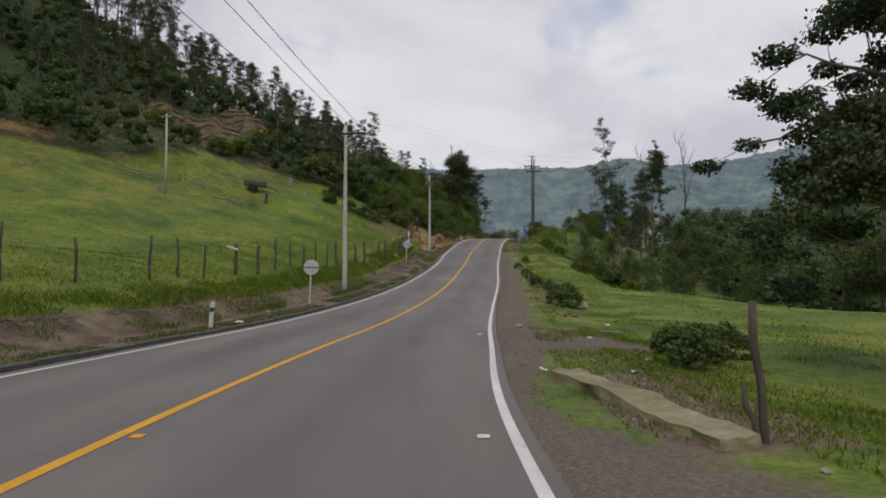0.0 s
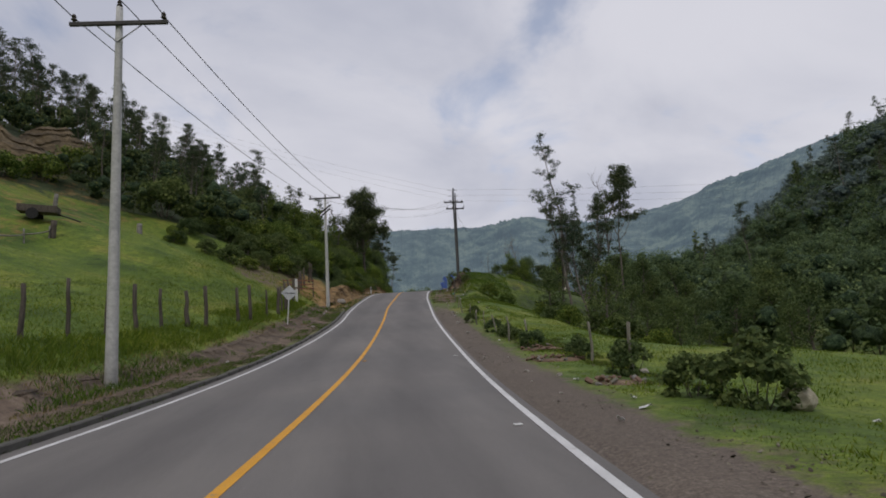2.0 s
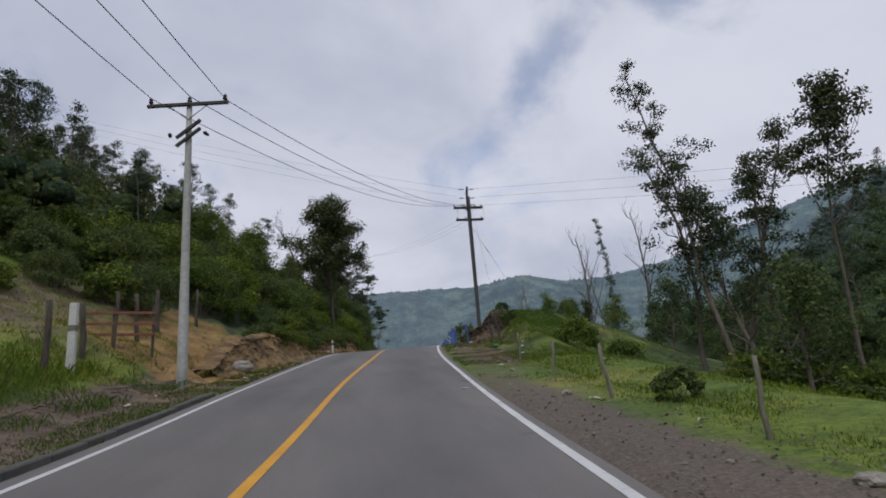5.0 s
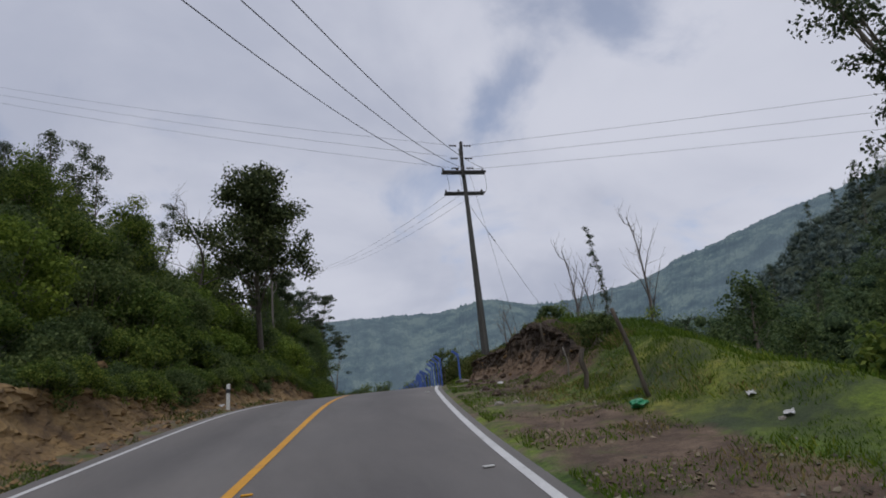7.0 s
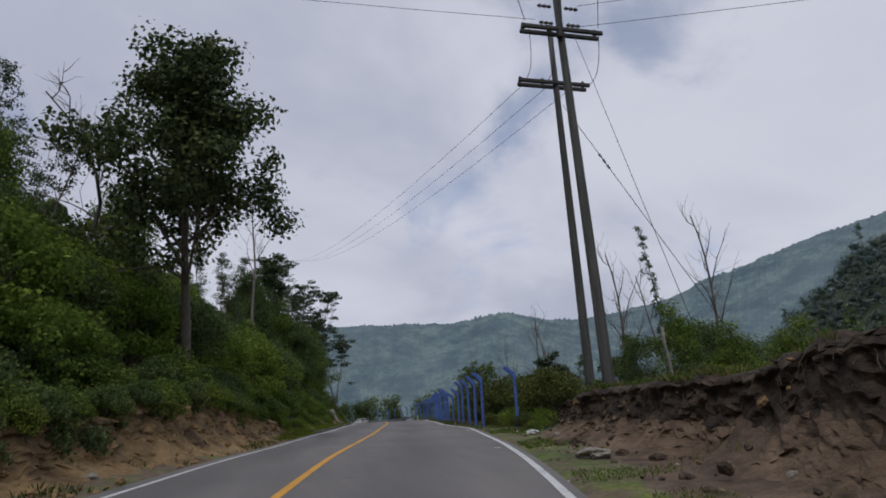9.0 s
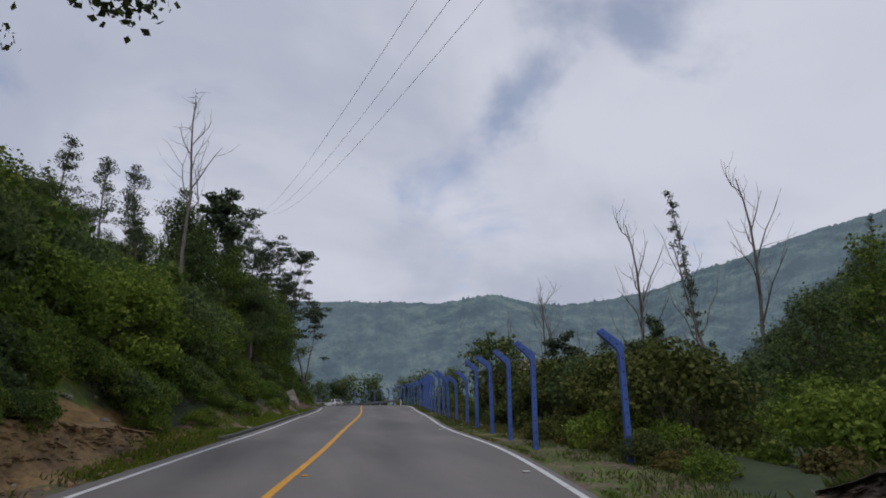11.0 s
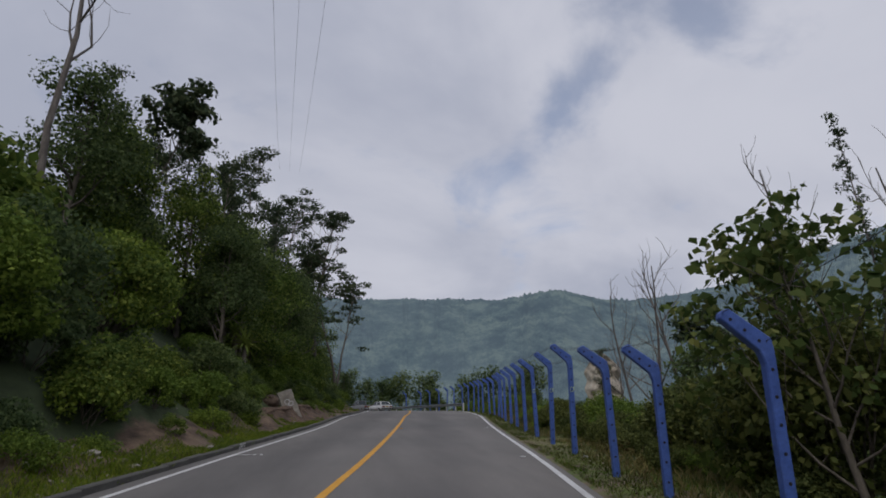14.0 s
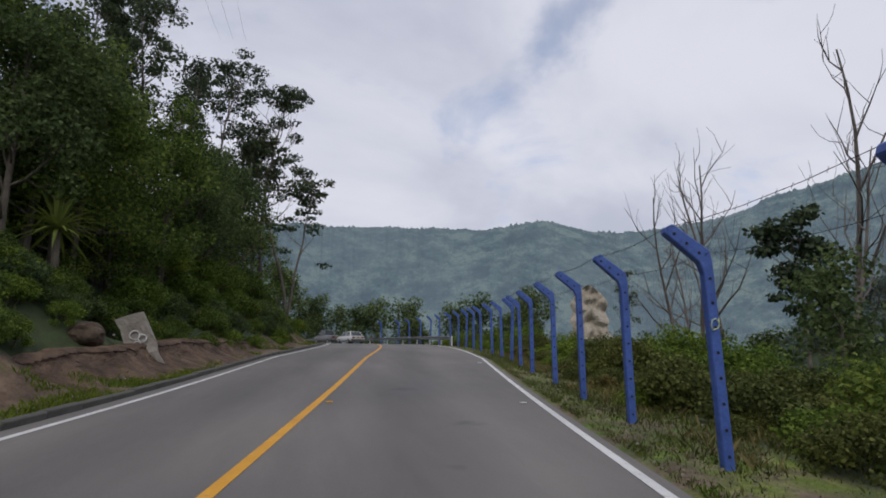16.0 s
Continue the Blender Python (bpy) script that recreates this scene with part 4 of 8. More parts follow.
# wooded hill on the left: stuff of crowns, with standing eucalyptus above
def crowns(name, n, region, size, per, leaf, mat, label, seed, gap=0.9, fine=2):
    """Many trees of a wood, each a domed crown of leaf clumps, with dark gaps between."""
    rng = rng_of(seed)
    pts, tries = [], 0
    P = np.zeros((n, 2))
    while len(pts) < n and tries < n * 30:
        tries += 1
        x, y = region(rng)
        if x is None:
            continue
        k = len(pts)
        if k and np.min(np.hypot(P[:k, 0] - x, P[:k, 1] - y)) < size * gap * (0.6 + 0.6 * rng.random()):
            continue
        P[k] = x, y
        pts.append((x, y))
    P = np.array(pts)
    z = ground_z(P[:, 0], P[:, 1])
    cents, rads = [], []
    for (x, y), zz in zip(pts, z):
        s = size * (0.6 + 0.8 * rng.random() ** 1.5)
        tall = s * (0.75 + 0.7 * rng.random())
        cents.append(np.array([x, y, zz + tall])); rads.append(s * 0.5)
        a0 = rng.random() * 6.28
        for q in range(3):
            a = a0 + q * 2.09 + rng.normal() * 0.3
            d = s * (0.34 + 0.16 * rng.random())
            cents.append(np.array([x + math.cos(a) * d, y + math.sin(a) * d, zz + tall * (0.45 + 0.35 * rng.random())]))
            rads.append(s * (0.34 + 0.12 * rng.random()))
    # clump hearts, painted dark for inner shade, under a thick coat of loose leaves
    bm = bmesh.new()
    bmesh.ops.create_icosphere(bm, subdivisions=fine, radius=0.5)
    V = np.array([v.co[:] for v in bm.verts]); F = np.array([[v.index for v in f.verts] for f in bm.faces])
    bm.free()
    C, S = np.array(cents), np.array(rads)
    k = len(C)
    ruffle = 1 + (0.27 if mat is M_FAR_HAZE else 0.19) * rng.normal(size=(k, len(V)))
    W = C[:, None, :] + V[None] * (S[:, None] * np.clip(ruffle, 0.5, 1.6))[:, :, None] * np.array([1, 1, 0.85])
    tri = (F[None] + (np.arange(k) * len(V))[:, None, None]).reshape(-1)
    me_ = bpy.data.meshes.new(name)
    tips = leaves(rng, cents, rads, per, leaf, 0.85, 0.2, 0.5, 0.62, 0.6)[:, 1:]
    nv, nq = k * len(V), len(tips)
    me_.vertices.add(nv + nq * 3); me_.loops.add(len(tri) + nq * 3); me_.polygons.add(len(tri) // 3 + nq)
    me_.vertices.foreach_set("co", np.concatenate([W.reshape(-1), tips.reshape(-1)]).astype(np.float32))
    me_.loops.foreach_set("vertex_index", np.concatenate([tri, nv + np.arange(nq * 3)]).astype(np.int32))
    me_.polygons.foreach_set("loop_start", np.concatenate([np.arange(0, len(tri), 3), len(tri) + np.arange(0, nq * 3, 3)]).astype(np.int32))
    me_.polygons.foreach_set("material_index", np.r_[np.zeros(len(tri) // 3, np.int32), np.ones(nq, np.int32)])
    me_.materials.append(M_CLUMP_HAZE if mat is M_FAR_HAZE else M_CLUMP); me_.materials.append(mat)
    me_.polygons.foreach_set("use_smooth", np.r_[np.ones(len(tri) // 3, bool), np.zeros(nq, bool)])
    me_.update(calc_edges=True)
    return tagged(new(name, me_), label, "woodland", kind="stuff")


# bare scarps on the hillside: x, y, width, height
SCARPS = [(-30.4, 76.4, 9.0, 3.4), (-30.2, 88.5, 8.0, 3.8), (-36.4, 75.2, 6.5, 2.2)]


def before_scarp(x, y):
    for sx, sy, w, h in SCARPS:
        c, s = math.cos(radians(26)), math.sin(radians(26))
        lx, ly = (x - sx) * c + (y - sy) * s, -(x - sx) * s + (y - sy) * c
        if abs(lx) < w * 0.5 + 1.0 and -9 < ly < 2.5:
            return True
    return False


def left_hill(rng):
    y = rng.uniform(-10, 215); l = rng.uniform(0, 1) ** 0.8 * 135
    if l < float(wood_edge(y)) + 2 or l < 12 or y < 0.9 * l - 12:
        return None, None
    if 44 < l < 80 and scarp(TRACK[int(np.argmin(np.abs(TRACK[:250, 1] - y))), 0] - 3 - l, y) > 0.33:
        return None, None
    i = int(np.argmin(np.abs(TRACK[:250, 1] - y)))
    x = TRACK[i, 0] - TRACK[i, 2] - l
    return (None, None) if before_scarp(x, y) else (x, y)


def right_hill(rng):
    y = rng.uniform(40, 430); x = rng.uniform(100, 300)
    if rng.random() > 1.1 - (x - 100) / 300:
        return None, None
    return x, y


def near_rise(rng):
    x, y = rng.uniform(64, 158), rng.uniform(36, 215)
    return (x, y) if x - 64 > 0.45 * (y - 160) else (None, None)


def right_valley(rng):
    y = rng.uniform(30, 330); x = rng.uniform(30, 110)
    i = int(np.argmin(np.abs(TRACK[:226, 1] - y)))
    if x - TRACK[i, 0] < np.interp(y, [30, 60, 100, 112, 150], [24, 24, 30, 46, 52]):
        return None, None
    return x, y


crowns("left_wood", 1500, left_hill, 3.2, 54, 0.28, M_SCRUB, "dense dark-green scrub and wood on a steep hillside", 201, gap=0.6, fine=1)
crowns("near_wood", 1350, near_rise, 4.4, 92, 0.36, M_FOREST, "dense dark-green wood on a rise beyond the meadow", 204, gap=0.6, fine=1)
crowns("right_wood", 2300, right_hill, 5.2, 44, 0.6, M_FAR_HAZE, "dense forest on a valley side, coloured pale blue for haze", 202, gap=0.6, fine=1)
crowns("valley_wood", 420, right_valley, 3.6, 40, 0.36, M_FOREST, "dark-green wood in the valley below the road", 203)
_rr = random.Random(21)
for k in range(44):
    y = -5 + 190 * (k + _rr.random()) / 50
    l = max(float(wood_edge(y)) + 10, 26) + 55 * _rr.random() ** 0.8
    x, yy, _ = beside(min(y, 164), left=l)
    if not before_scarp(x, yy):
        place(_rr.choice(T_EUCA), x, y, 0.75 + 0.45 * _rr.random(), _rr.random() * 360)
for k in range(46):
    y = 60 + 68 * (k + _rr.random()) / 46
    x, yy, _ = beside(y, left=max(24, float(wood_edge(y)) + 8) + 14 * _rr.random())
    if not before_scarp(x, yy):
        place(_rr.choice(T_EUCA), x, yy, 0.5 + 0.25 * _rr.random(), _rr.random() * 360)
for k in range(22):
    y = 40 + 360 * _rr.random(); x = 90 + 180 * _rr.random()
    place(_rr.choice(T_EUCA), x, y, 0.8 + 0.5 * _rr.random(), _rr.random() * 360)
for k in range(26):
    y = 15 + 75 * (k + _rr.random()) / 26
    x = beside(y, left=58 + 34 * _rr.random())[0]
    if not before_scarp(x, y):
        place(_rr.choice(T_EUCA), x, y, 0.95 + 0.35 * _rr.random(), _rr.random() * 360)
# a close row along the crest of the hill
for k in range(26):
    f = (k + 0.8 * _rr.random()) / 26
    x, y = -47 + 33 * f, 90 - 12 * math.sin(f * 2.6) + 6 * _rr.random()
    if not before_scarp(x, y):
        place(_rr.choice(T_EUCA), x, y, 0.5 + 0.2 * _rr.random(), _rr.random() * 360)
# tall trees standing along the skyline of the hill
for k in range(84):
    f = (k + _rr.random()) / 84
    x, y = -70 + 61 * f, 108 + _rr.uniform(-13, 7)
    if not before_scarp(x, y):
        place(_rr.choice(T_EUCA), x, y, (1.12 - 0.62 * f) * _rr.uniform(0.72, 1.12), _rr.random() * 360)
for k in range(20):
    x, y = 205 + 70 * _rr.random(), 175 + 150 * _rr.random()
    place(_rr.choice(T_EUCA), x, y, 0.8 + 0.6 * _rr.random(), _rr.random() * 360)
# tree line where the meadow ends, and single crowns on the rise behind it
for k in range(22):
    y = 34 + 62 * (k + _rr.random()) / 22
    place(_rr.choice(T_ROUND), 30.5 + 0.06 * (y - 40) + 5 * _rr.random(), y, 0.55 + 0.35 * _rr.random(), _rr.random() * 360)
for k in range(16):
    x, y = 60 + 80 * _rr.random(), 60 + 130 * _rr.random()
    place(_rr.choice(T_ROUND + T_EUCA), x, y, 0.8 + 0.5 * _rr.random(), _rr.random() * 360)

# dark trees on the drop where the meadow ends
for k in range(34):
    f = (k + _rr.random()) / 34
    x, y = 14.5 + 24 * f + _rr.uniform(-1, 1), 50 + 5 * f + 22 * _rr.random() ** 1.5
    place(_rr.choice(T_ROUND + B_BANK[:2]), x, y, (0.3 if x < 26 else 0.42) + 0.25 * _rr.random(), _rr.random() * 360)
for k in range(16):
    x, y = 13.0 + 5 * _rr.random(), 52 + 26 * _rr.random()
    place(_rr.choice(B_BANK), x, y, 0.4 + 0.3 * _rr.random(), _rr.random() * 360)

# far ridge behind the valley
def ridge():
    """Far wooded skyline: a long ridge with one hump, and a higher valley side that closes it on the right."""
    verts, faces = [], []
    na, nr = 1100, 64
    for i in range(na + 1):
        deg = -45 + 115 * i / na
        az = radians(deg)
        far_ = float(np.interp(deg, [-45, 24, 34, 70], [520, 520, 610, 640]))
        up_ = float(np.interp(deg, [-45, -3, 1, 5, 10, 14, 17, 20, 23, 26, 29, 32, 37, 41, 46, 51, 60, 70], [11.9, 11.75, 11.65, 11.8, 11.8, 11.7, 11.95, 12.4, 11.9, 11.1, 10.9, 11.1, 11.7, 12.9, 14.0, 15.0, 16.0, 16.5]))
        top = 10.5 + far_ * math.tan(radians(up_)) + 1.6 * noise.noise((az * 26, 5, 0))
        top += 2.6 * abs(noise.noise((az * 110, 0, 0))) + 3.4 * abs(noise.noise((az * 420, 3, 0))) - 2.0
        for j in range(nr + 1):
            f = j / nr
            d = 255 + (far_ - 255) * f
            z = -45 + (top + 45) * (math.sin((f - 0.5) * math.pi) * 0.5 + 0.5) ** 0.8
            x, y = 15 + d * math.sin(az), 150 + d * math.cos(az)
            z += (9 * noise.noise((x / 60, y / 60, 0.3)) + 4 * noise.noise((x / 19, y / 19, 2.3)) + 0.9 * noise.noise((x / 11, y / 11, 7.3))) * min(1, 3 * (1 - f))
            verts.append((x, y, z))
    for i in range(na):
        for j in range(nr):
            a = i * (nr + 1) + j
            faces.append((a, a + nr + 1, a + nr + 2, a + 1))
    return tagged(mesh_object("backdrop", verts, faces, M_RIDGE_HAZE, True), "blue-green wooded mountain ridge far off with painted haze", "mountain", kind="structure")


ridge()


# ---------------------------------------------------------------- poles and wires
def wire(name, a, b, sag, r=0.014, label="thin dark overhead power wire", group="power wires", n=20, mat=None):
    a, b = Vector(a), Vector(b)
    pts = [a.lerp(b, k / n) - Vector((0, 0, 4 * sag * (k / n) * (1 - k / n))) for k in range(n + 1)]
    bm = bmesh.new()
    bm_tube(bm, pts, r, 4)
    me_ = bpy.data.meshes.new(name)
    bm.to_mesh(me_); bm.free()
    me_.materials.append(mat or M_WIRE)
    return tagged(new(name, me_), label, "wire", group)


def bm_insulator(bm, at, h=0.22, r=0.075, axis=(0, 0, 1)):
    a = Vector(axis).normalized(); p = Vector(at)
    pts, rad = [], []
    for f, k in ((0, 0.35), (0.25, 0.35), (0.3, 1.0), (0.45, 0.9), (0.5, 0.45), (0.62, 0.45), (0.67, 0.85), (0.85, 0.6), (1.0, 0.3)):
        pts.append(p + a * h * f); rad.append(r * k)
    return bm_tube(bm, pts, rad, 8)


def concrete_pole(x, y, height, arms, label, turn=0.0, strain=False):
    e = empty("utility_pole", (x, y, gz(x, y)), turn)
    bm = bmesh.new()
    n = 8
    bm_tube(bm, [(0, 0, -0.6 + (height + 0.6) * k / n) for k in range(n + 1)], [0.165 - 0.075 * k / n for k in range(n + 1)], 14)
    part("pole", bm, M_CONCRETE, e)
    for z, half, shift in arms:
        arm = part("crossarm", bm_box(bmesh.new(), (2 * half, 0.09, 0.12), (shift, -0.13, z), bevel=0.012), M_IRON, e, "dark steel crossarm")
        for s in (-1, 1):
            bm = bmesh.new()
            bm_tube(bm, [(shift + s * half * 0.45, -0.10, z - 0.05), (0, -0.10, z - 0.55)], 0.018, 5)
            part("brace", bm, M_STEEL, e)
        for px in (shift - half + 0.12, shift + half - 0.12):
            bm = bmesh.new()
            bm_insulator(bm, (px, -0.13, z + 0.05), 0.26, 0.08)
            part("insulator", bm, M_GLAZE, arm, "brown glazed insulator")
    bm = bmesh.new()
    bm_insulator(bm, (0, 0, height - 0.02), 0.26, 0.08)
    part("insulator", bm, M_GLAZE, e, "brown glazed insulator")
    if strain:
        for z, a in ((height - 1.35, 38), (height - 1.05, 38)):
            part("short_crossarm", bm_box(bmesh.new(), (1.0, 0.09, 0.1), (0.05, -0.17, z), pose(0, 0, 0, 0, -a, 0), bevel=0.01), M_IRON, e)
        for s in (-1, 1):
            bm = bmesh.new()
            bm_insulator(bm, (s * 0.55, -0.2, height - 1.2), 0.3, 0.07, (s * 0.3, 1, 0))
            part("insulator", bm, M_GLAZE, e)
    return tagged(e, label, "utility pole", "concrete poles")


P1 = (-6.27, 38.2); P2 = tuple(beside(71.5, left=2.0)[:2]); P0 = tuple(beside(-9, left=2.0)[:2])
H1, H2 = 10.7, 9.5
concrete_pole(*P1, H1, [(H1 - 0.55, 1.35, 0.05)], "pale concrete utility pole with a dark crossarm", -6)
concrete_pole(*P2, H2, [(H2 - 0.12, 1.35, 0.0)], "pale concrete utility pole with strain crossarms", -8, strain=True)
concrete_pole(*P0, H1, [(H1 - 0.55, 1.35, 0.05)], "pale concrete utility pole beside the pasture", -2)


def pole_tops(p, h, arm, half):
    z = gz(*p)
    return [(p[0] - half, p[1], z + h + arm + 0.25), (p[0], p[1], z + h + 0.25), (p[0] + half, p[1], z + h + arm + 0.25)]


W0, W1, W2 = pole_tops(P0, H1, -0.55, 1.25), pole_tops(P1, H1, -0.55, 1.25), pole_tops(P2, H2, -0.12, 1.2)

HPA, HPB = (15.83, 104.36), (15.32, 102.22)
HTOP = 21.9


def timber_pole():
    e = empty("timber_power_pole", (HPA[0], HPA[1], gz(*HPA)))
    z0 = gz(*HPA)
    for p, top, r in ((HPA, HTOP - 0.1, 0.155), (HPB, HTOP - 0.35, 0.17)):
        bm = bmesh.new()
        d = (p[0] - HPA[0], p[1] - HPA[1])
        n = 8
        bm_tube(bm, [(d[0] + (0.0 if p is HPB else 0.2) * k / n, d[1] + (0.1 if p is HPB else 0.1) * k / n, -0.8 + (top - z0 + 0.8) * k / n) for k in range(n + 1)], [r - 0.06 * k / n for k in range(n + 1)], 12)
        part("pole", bm, M_POLE_WOOD, e, "weathered grey-brown timber pole")
    part("top_timber", bm_box(bmesh.new(), (0.17, 0.17, 2.3), (-0.55, -2.2, HTOP - z0 - 1.1), pose(0, 0, 0, 0, 4, 0), 0.02), M_IRON, e, "dark square timber at the pole top")
    for z, half, ax, ay in ((19.95 - z0, 1.35, -0.5, -2.1), (19.5 - z0, 1.3, 0.1, 0.1)):
        for dy in (-0.14, 0.14):
            arm = part("crossarm", bm_box(bmesh.new(), (2 * half, 0.10, 0.13), (ax, ay + dy, z), bevel=0.012), M_IRON, e, "dark timber crossarm")
        for px in (-half + 0.12, -0.35, half - 0.1):
            bm = bmesh.new()
            bm_insulator(bm, (ax + px, ay + 0.14, z + 0.06), 0.28, 0.085)
            part("insulator", bm, M_GLAZE, arm, "brown glazed insulator")
    for k, z in enumerate((21.7, 20.85, 20.2)):
        for s in (-1, 1):
            bm = bmesh.new()
            for q in range(3):
                bm_insulator(bm, (-0.55 + s * (0.22 + 0.16 * q), -2.15, z - z0), 0.16, 0.07, (s, 0, 0.05))
            part("strain_insulator", bm, M_GLAZE, e, "string of brown disc insulators")
    # jumper loops between the arms
    for px in (-1.1, -0.3, 1.3):
        bm = bmesh.new()
        pts = [Vector((-0.5 + px + 0.1 * k + 0.12 * math.sin(k / 6 * math.pi), -2.1 + 2.2 * k / 6, 20.0 - z0 - 0.45 * k / 6 - 0.35 * math.sin(k / 6 * math.pi))) for k in range(7)]
        bm_tube(bm, pts, 0.012, 4)
        part("jumper", bm, M_WIRE, e)
    return tagged(e, "double timber power pole with two dark crossarms", "utility pole")


timber_pole()
for k in range(3):
    wire("power_wire", W0[k], W1[k], 0.55)
    wire("power_wire", W1[k], W2[k], 0.45)
    wire("power_wire", W2[k], (14.05 + 1.25 * k, 102.1, 20.15), 1.3)
    wire("power_wire", (15.9, 102.1, 21.7 - 0.8 * k), (83.0 + 2 * k, 58.5 + 1.5 * k, 13.2 - 0.5 * k), 0.9, 0.008)
    wire("power_wire", (14.4, 102.1, 21.7 - 0.75 * k), (-63 + 2 * k, 143 - 3 * k, 58.5 - 2.5 * k), 1.6, 0.008)
    wire("power_wire", (14.8 + 0.9 * k, 104.5, 19.45), (4.0 + 1.2 * k, 196, 41), 2.2, 0.008)
wire("guy_wire", (16.1, 104.3, 18.6), (21.0, 103.0, gz(21.0, 103.0)), 0.0, 0.011, "taut guy wire from the timber pole to the ground", "guy wires", 4)
wire("guy_wire", (15.6, 102.2, 20.3), (16.3, 99.2, gz(16.3, 99.2)), 0.0, 0.008, "taut guy wire from the timber pole to the ground", "guy wires", 4)


def guy_insulator():
    bm = bmesh.new()
    a, b = Vector((16.1, 104.3, 18.6)), Vector((21.0, 103.0, gz(21.0, 103.0)))
    for q in range(3):
        bm_insulator(bm, a.lerp(b, 0.19 + 0.022 * q), 0.2, 0.05, b - a)
    me_ = bpy.data.meshes.new("guy_insulator"); bm.to_mesh(me_); bm.free(); me_.materials.append(M_GLAZE)
    tagged(new("guy_insulator", me_), "dark insulators threaded on a guy wire", "insulator")


guy_insulator()


# ---------------------------------------------------------------- signs and markers
def sign(shape, x, y, centre, size, lean, turn, label):
    e = empty("road_sign", (x, y, gz(x, y)), turn)
    e.matrix_basis = pose(x, y, gz(x, y), 0, lean, turn)
    part("post", bm_box(bmesh.new(), (0.055, 0.055, centre + 0.5), (0, 0, (centre - 0.5) / 2 + 0.0), bevel=0.006), M_WHITE, e, "white-painted steel post")
    bm = bmesh.new()
    if shape == "round":
        bmesh.ops.create_cone(bm, cap_ends=True, segments=36, radius1=size / 2, radius2=size / 2, depth=0.02, matrix=pose(0, 0.05, centre, 90, 0, 0))
    else:
        bm_box(bm, (size, 0.02, size), (0, 0.05, centre), pose(0, 0, 0, 0, 45, 0), 0.004)
    plate = part("plate", bm, M_SIGN_BACK, e, "pale grey metal back of the sign")
    w = size * (0.98 if shape == "round" else 0.95)
    part("rail", bm_box(bmesh.new(), (w, 0.04, 0.035), (0, -0.02 + 0.04, centre), bevel=0.004), M_IRON, plate, "dark mounting rail")
    part("upright", bm_box(bmesh.new(), (0.05, 0.03, size * 0.9), (0, 0.025, centre), bevel=0.004), M_SIGN_BACK, plate)
    return tagged(e, label, "road sign")


sign("round", -6.76, 30.34, 1.84 - gz(-6.76, 30.34), 0.77, 2.0, 4, "round road sign seen from behind, grey back with a dark rail")
sign("diamond", -3.62, 57.8, 4.36 - gz(-3.62, 57.8), 0.67, 4.0, 8, "diamond road sign seen from behind, grey back with a dark rail")


def delineator(x, y, lean, turn):
    e = empty("delineator_post", (x, y, gz(x, y)))
    e.matrix_basis = pose(x, y, gz(x, y) - 0.05, 0, lean, turn)
    part("body", bm_box(bmesh.new(), (0.12, 0.11, 0.95), (0, 0, 0.425), bevel=0.02), M_WHITE, e)
    part("band", bm_box(bmesh.new(), (0.126, 0.116, 0.16), (0, 0, 0.66), pose(0, 0, 0, 0, 12, 0), 0.01), M_BLACK, e, "black slanted band")
    return tagged(e, "white plastic delineator post with a black band", "delineator", "delineators")


delineator(-7.6, 19.6, 5, 0)
delineator(*beside(91.6, left=0.75)[:2], 1, 10)


# ---------------------------------------------------------------- fences
def stake(parent, x, y, h, r, lean, seed, name="post", mat=None, at=None):
    rng = rng_of(seed)
    bm = bmesh.new()
    o = parent.matrix_basis.translation
    z = gz(x, y)
    pts, rad = [], []
    for k in range(5):
        f = k / 4
        pts.append((x - o.x + lean[0] * f * h + 0.02 * rng.normal(), y - o.y + lean[1] * f * h + 0.02 * rng.normal(), z - o.z - 0.25 + f * (h + 0.25)))
        rad.append(r * (1.05 - 0.2 * f + 0.1 * rng.normal() * 0.5))
    bm_tube(bm, pts, rad, 7)
    return part(name, bm, mat or M_POST_WOOD, parent), (pts[-1], o)


def strands(parent, tops, drops, r=0.0035, name="strand"):
    for d in drops:
        bm = bmesh.new()
        pts = []
        for a, b in zip(tops, tops[1:]):
            for k in range(4):
                f = k / 4
                pts.append(Vector(a).lerp(Vector(b), f) - Vector((0, 0, d + 0.12 * f * (1 - f))))
        pts.append(Vector(tops[-1]) - Vector((0, 0, d)))
        bm_tube(bm, pts, r, 3)
        part(name, bm, M_WIRE, parent, "rusty fence wire")


def pasture_fence():
    e = empty("pasture_fence", beside(30, left=4.2))
    tops = []
    rr = random.Random(5)
    for k, y in enumerate((8.4, 11.0, 14.1, 17.0, 20.0, 23.7, 25.6, 27.9, 30.7, 33.4, 35.2, 36.6, 39.0, 41.2, 43.3, 45.2, 46.9, 48.7, 50.5, 52.6, 54.2, 56.6, 59.6, 61.4, 63.2, 65.4, 67.7, 69.6, 71.8, 74.2, 76.5, 79.0, 81.4)):
        u = float(np.interp(y, [0, 30, 36, 42, 48, 54, 62, 84], [7.2, 6.7, 6.0, 5.7, 5.4, 3.95, 3.9, 5.4]))
        x, yy, z = beside(y, left=u)
        ob, (tp, o) = stake(e, x, yy, 1.6 + 0.35 * rr.random(), 0.06 + 0.045 * rr.random() ** 2, (0.10 * (rr.random() - 0.5), 0.08 * (rr.random() - 0.5)), 400 + k)
        tops.append(tp)
    strands(e, tops, (0.1, 0.45, 0.8))
    return tagged(e, "row of dark weathered wooden posts with fence wire beside a pasture", "fence")


pasture_fence()


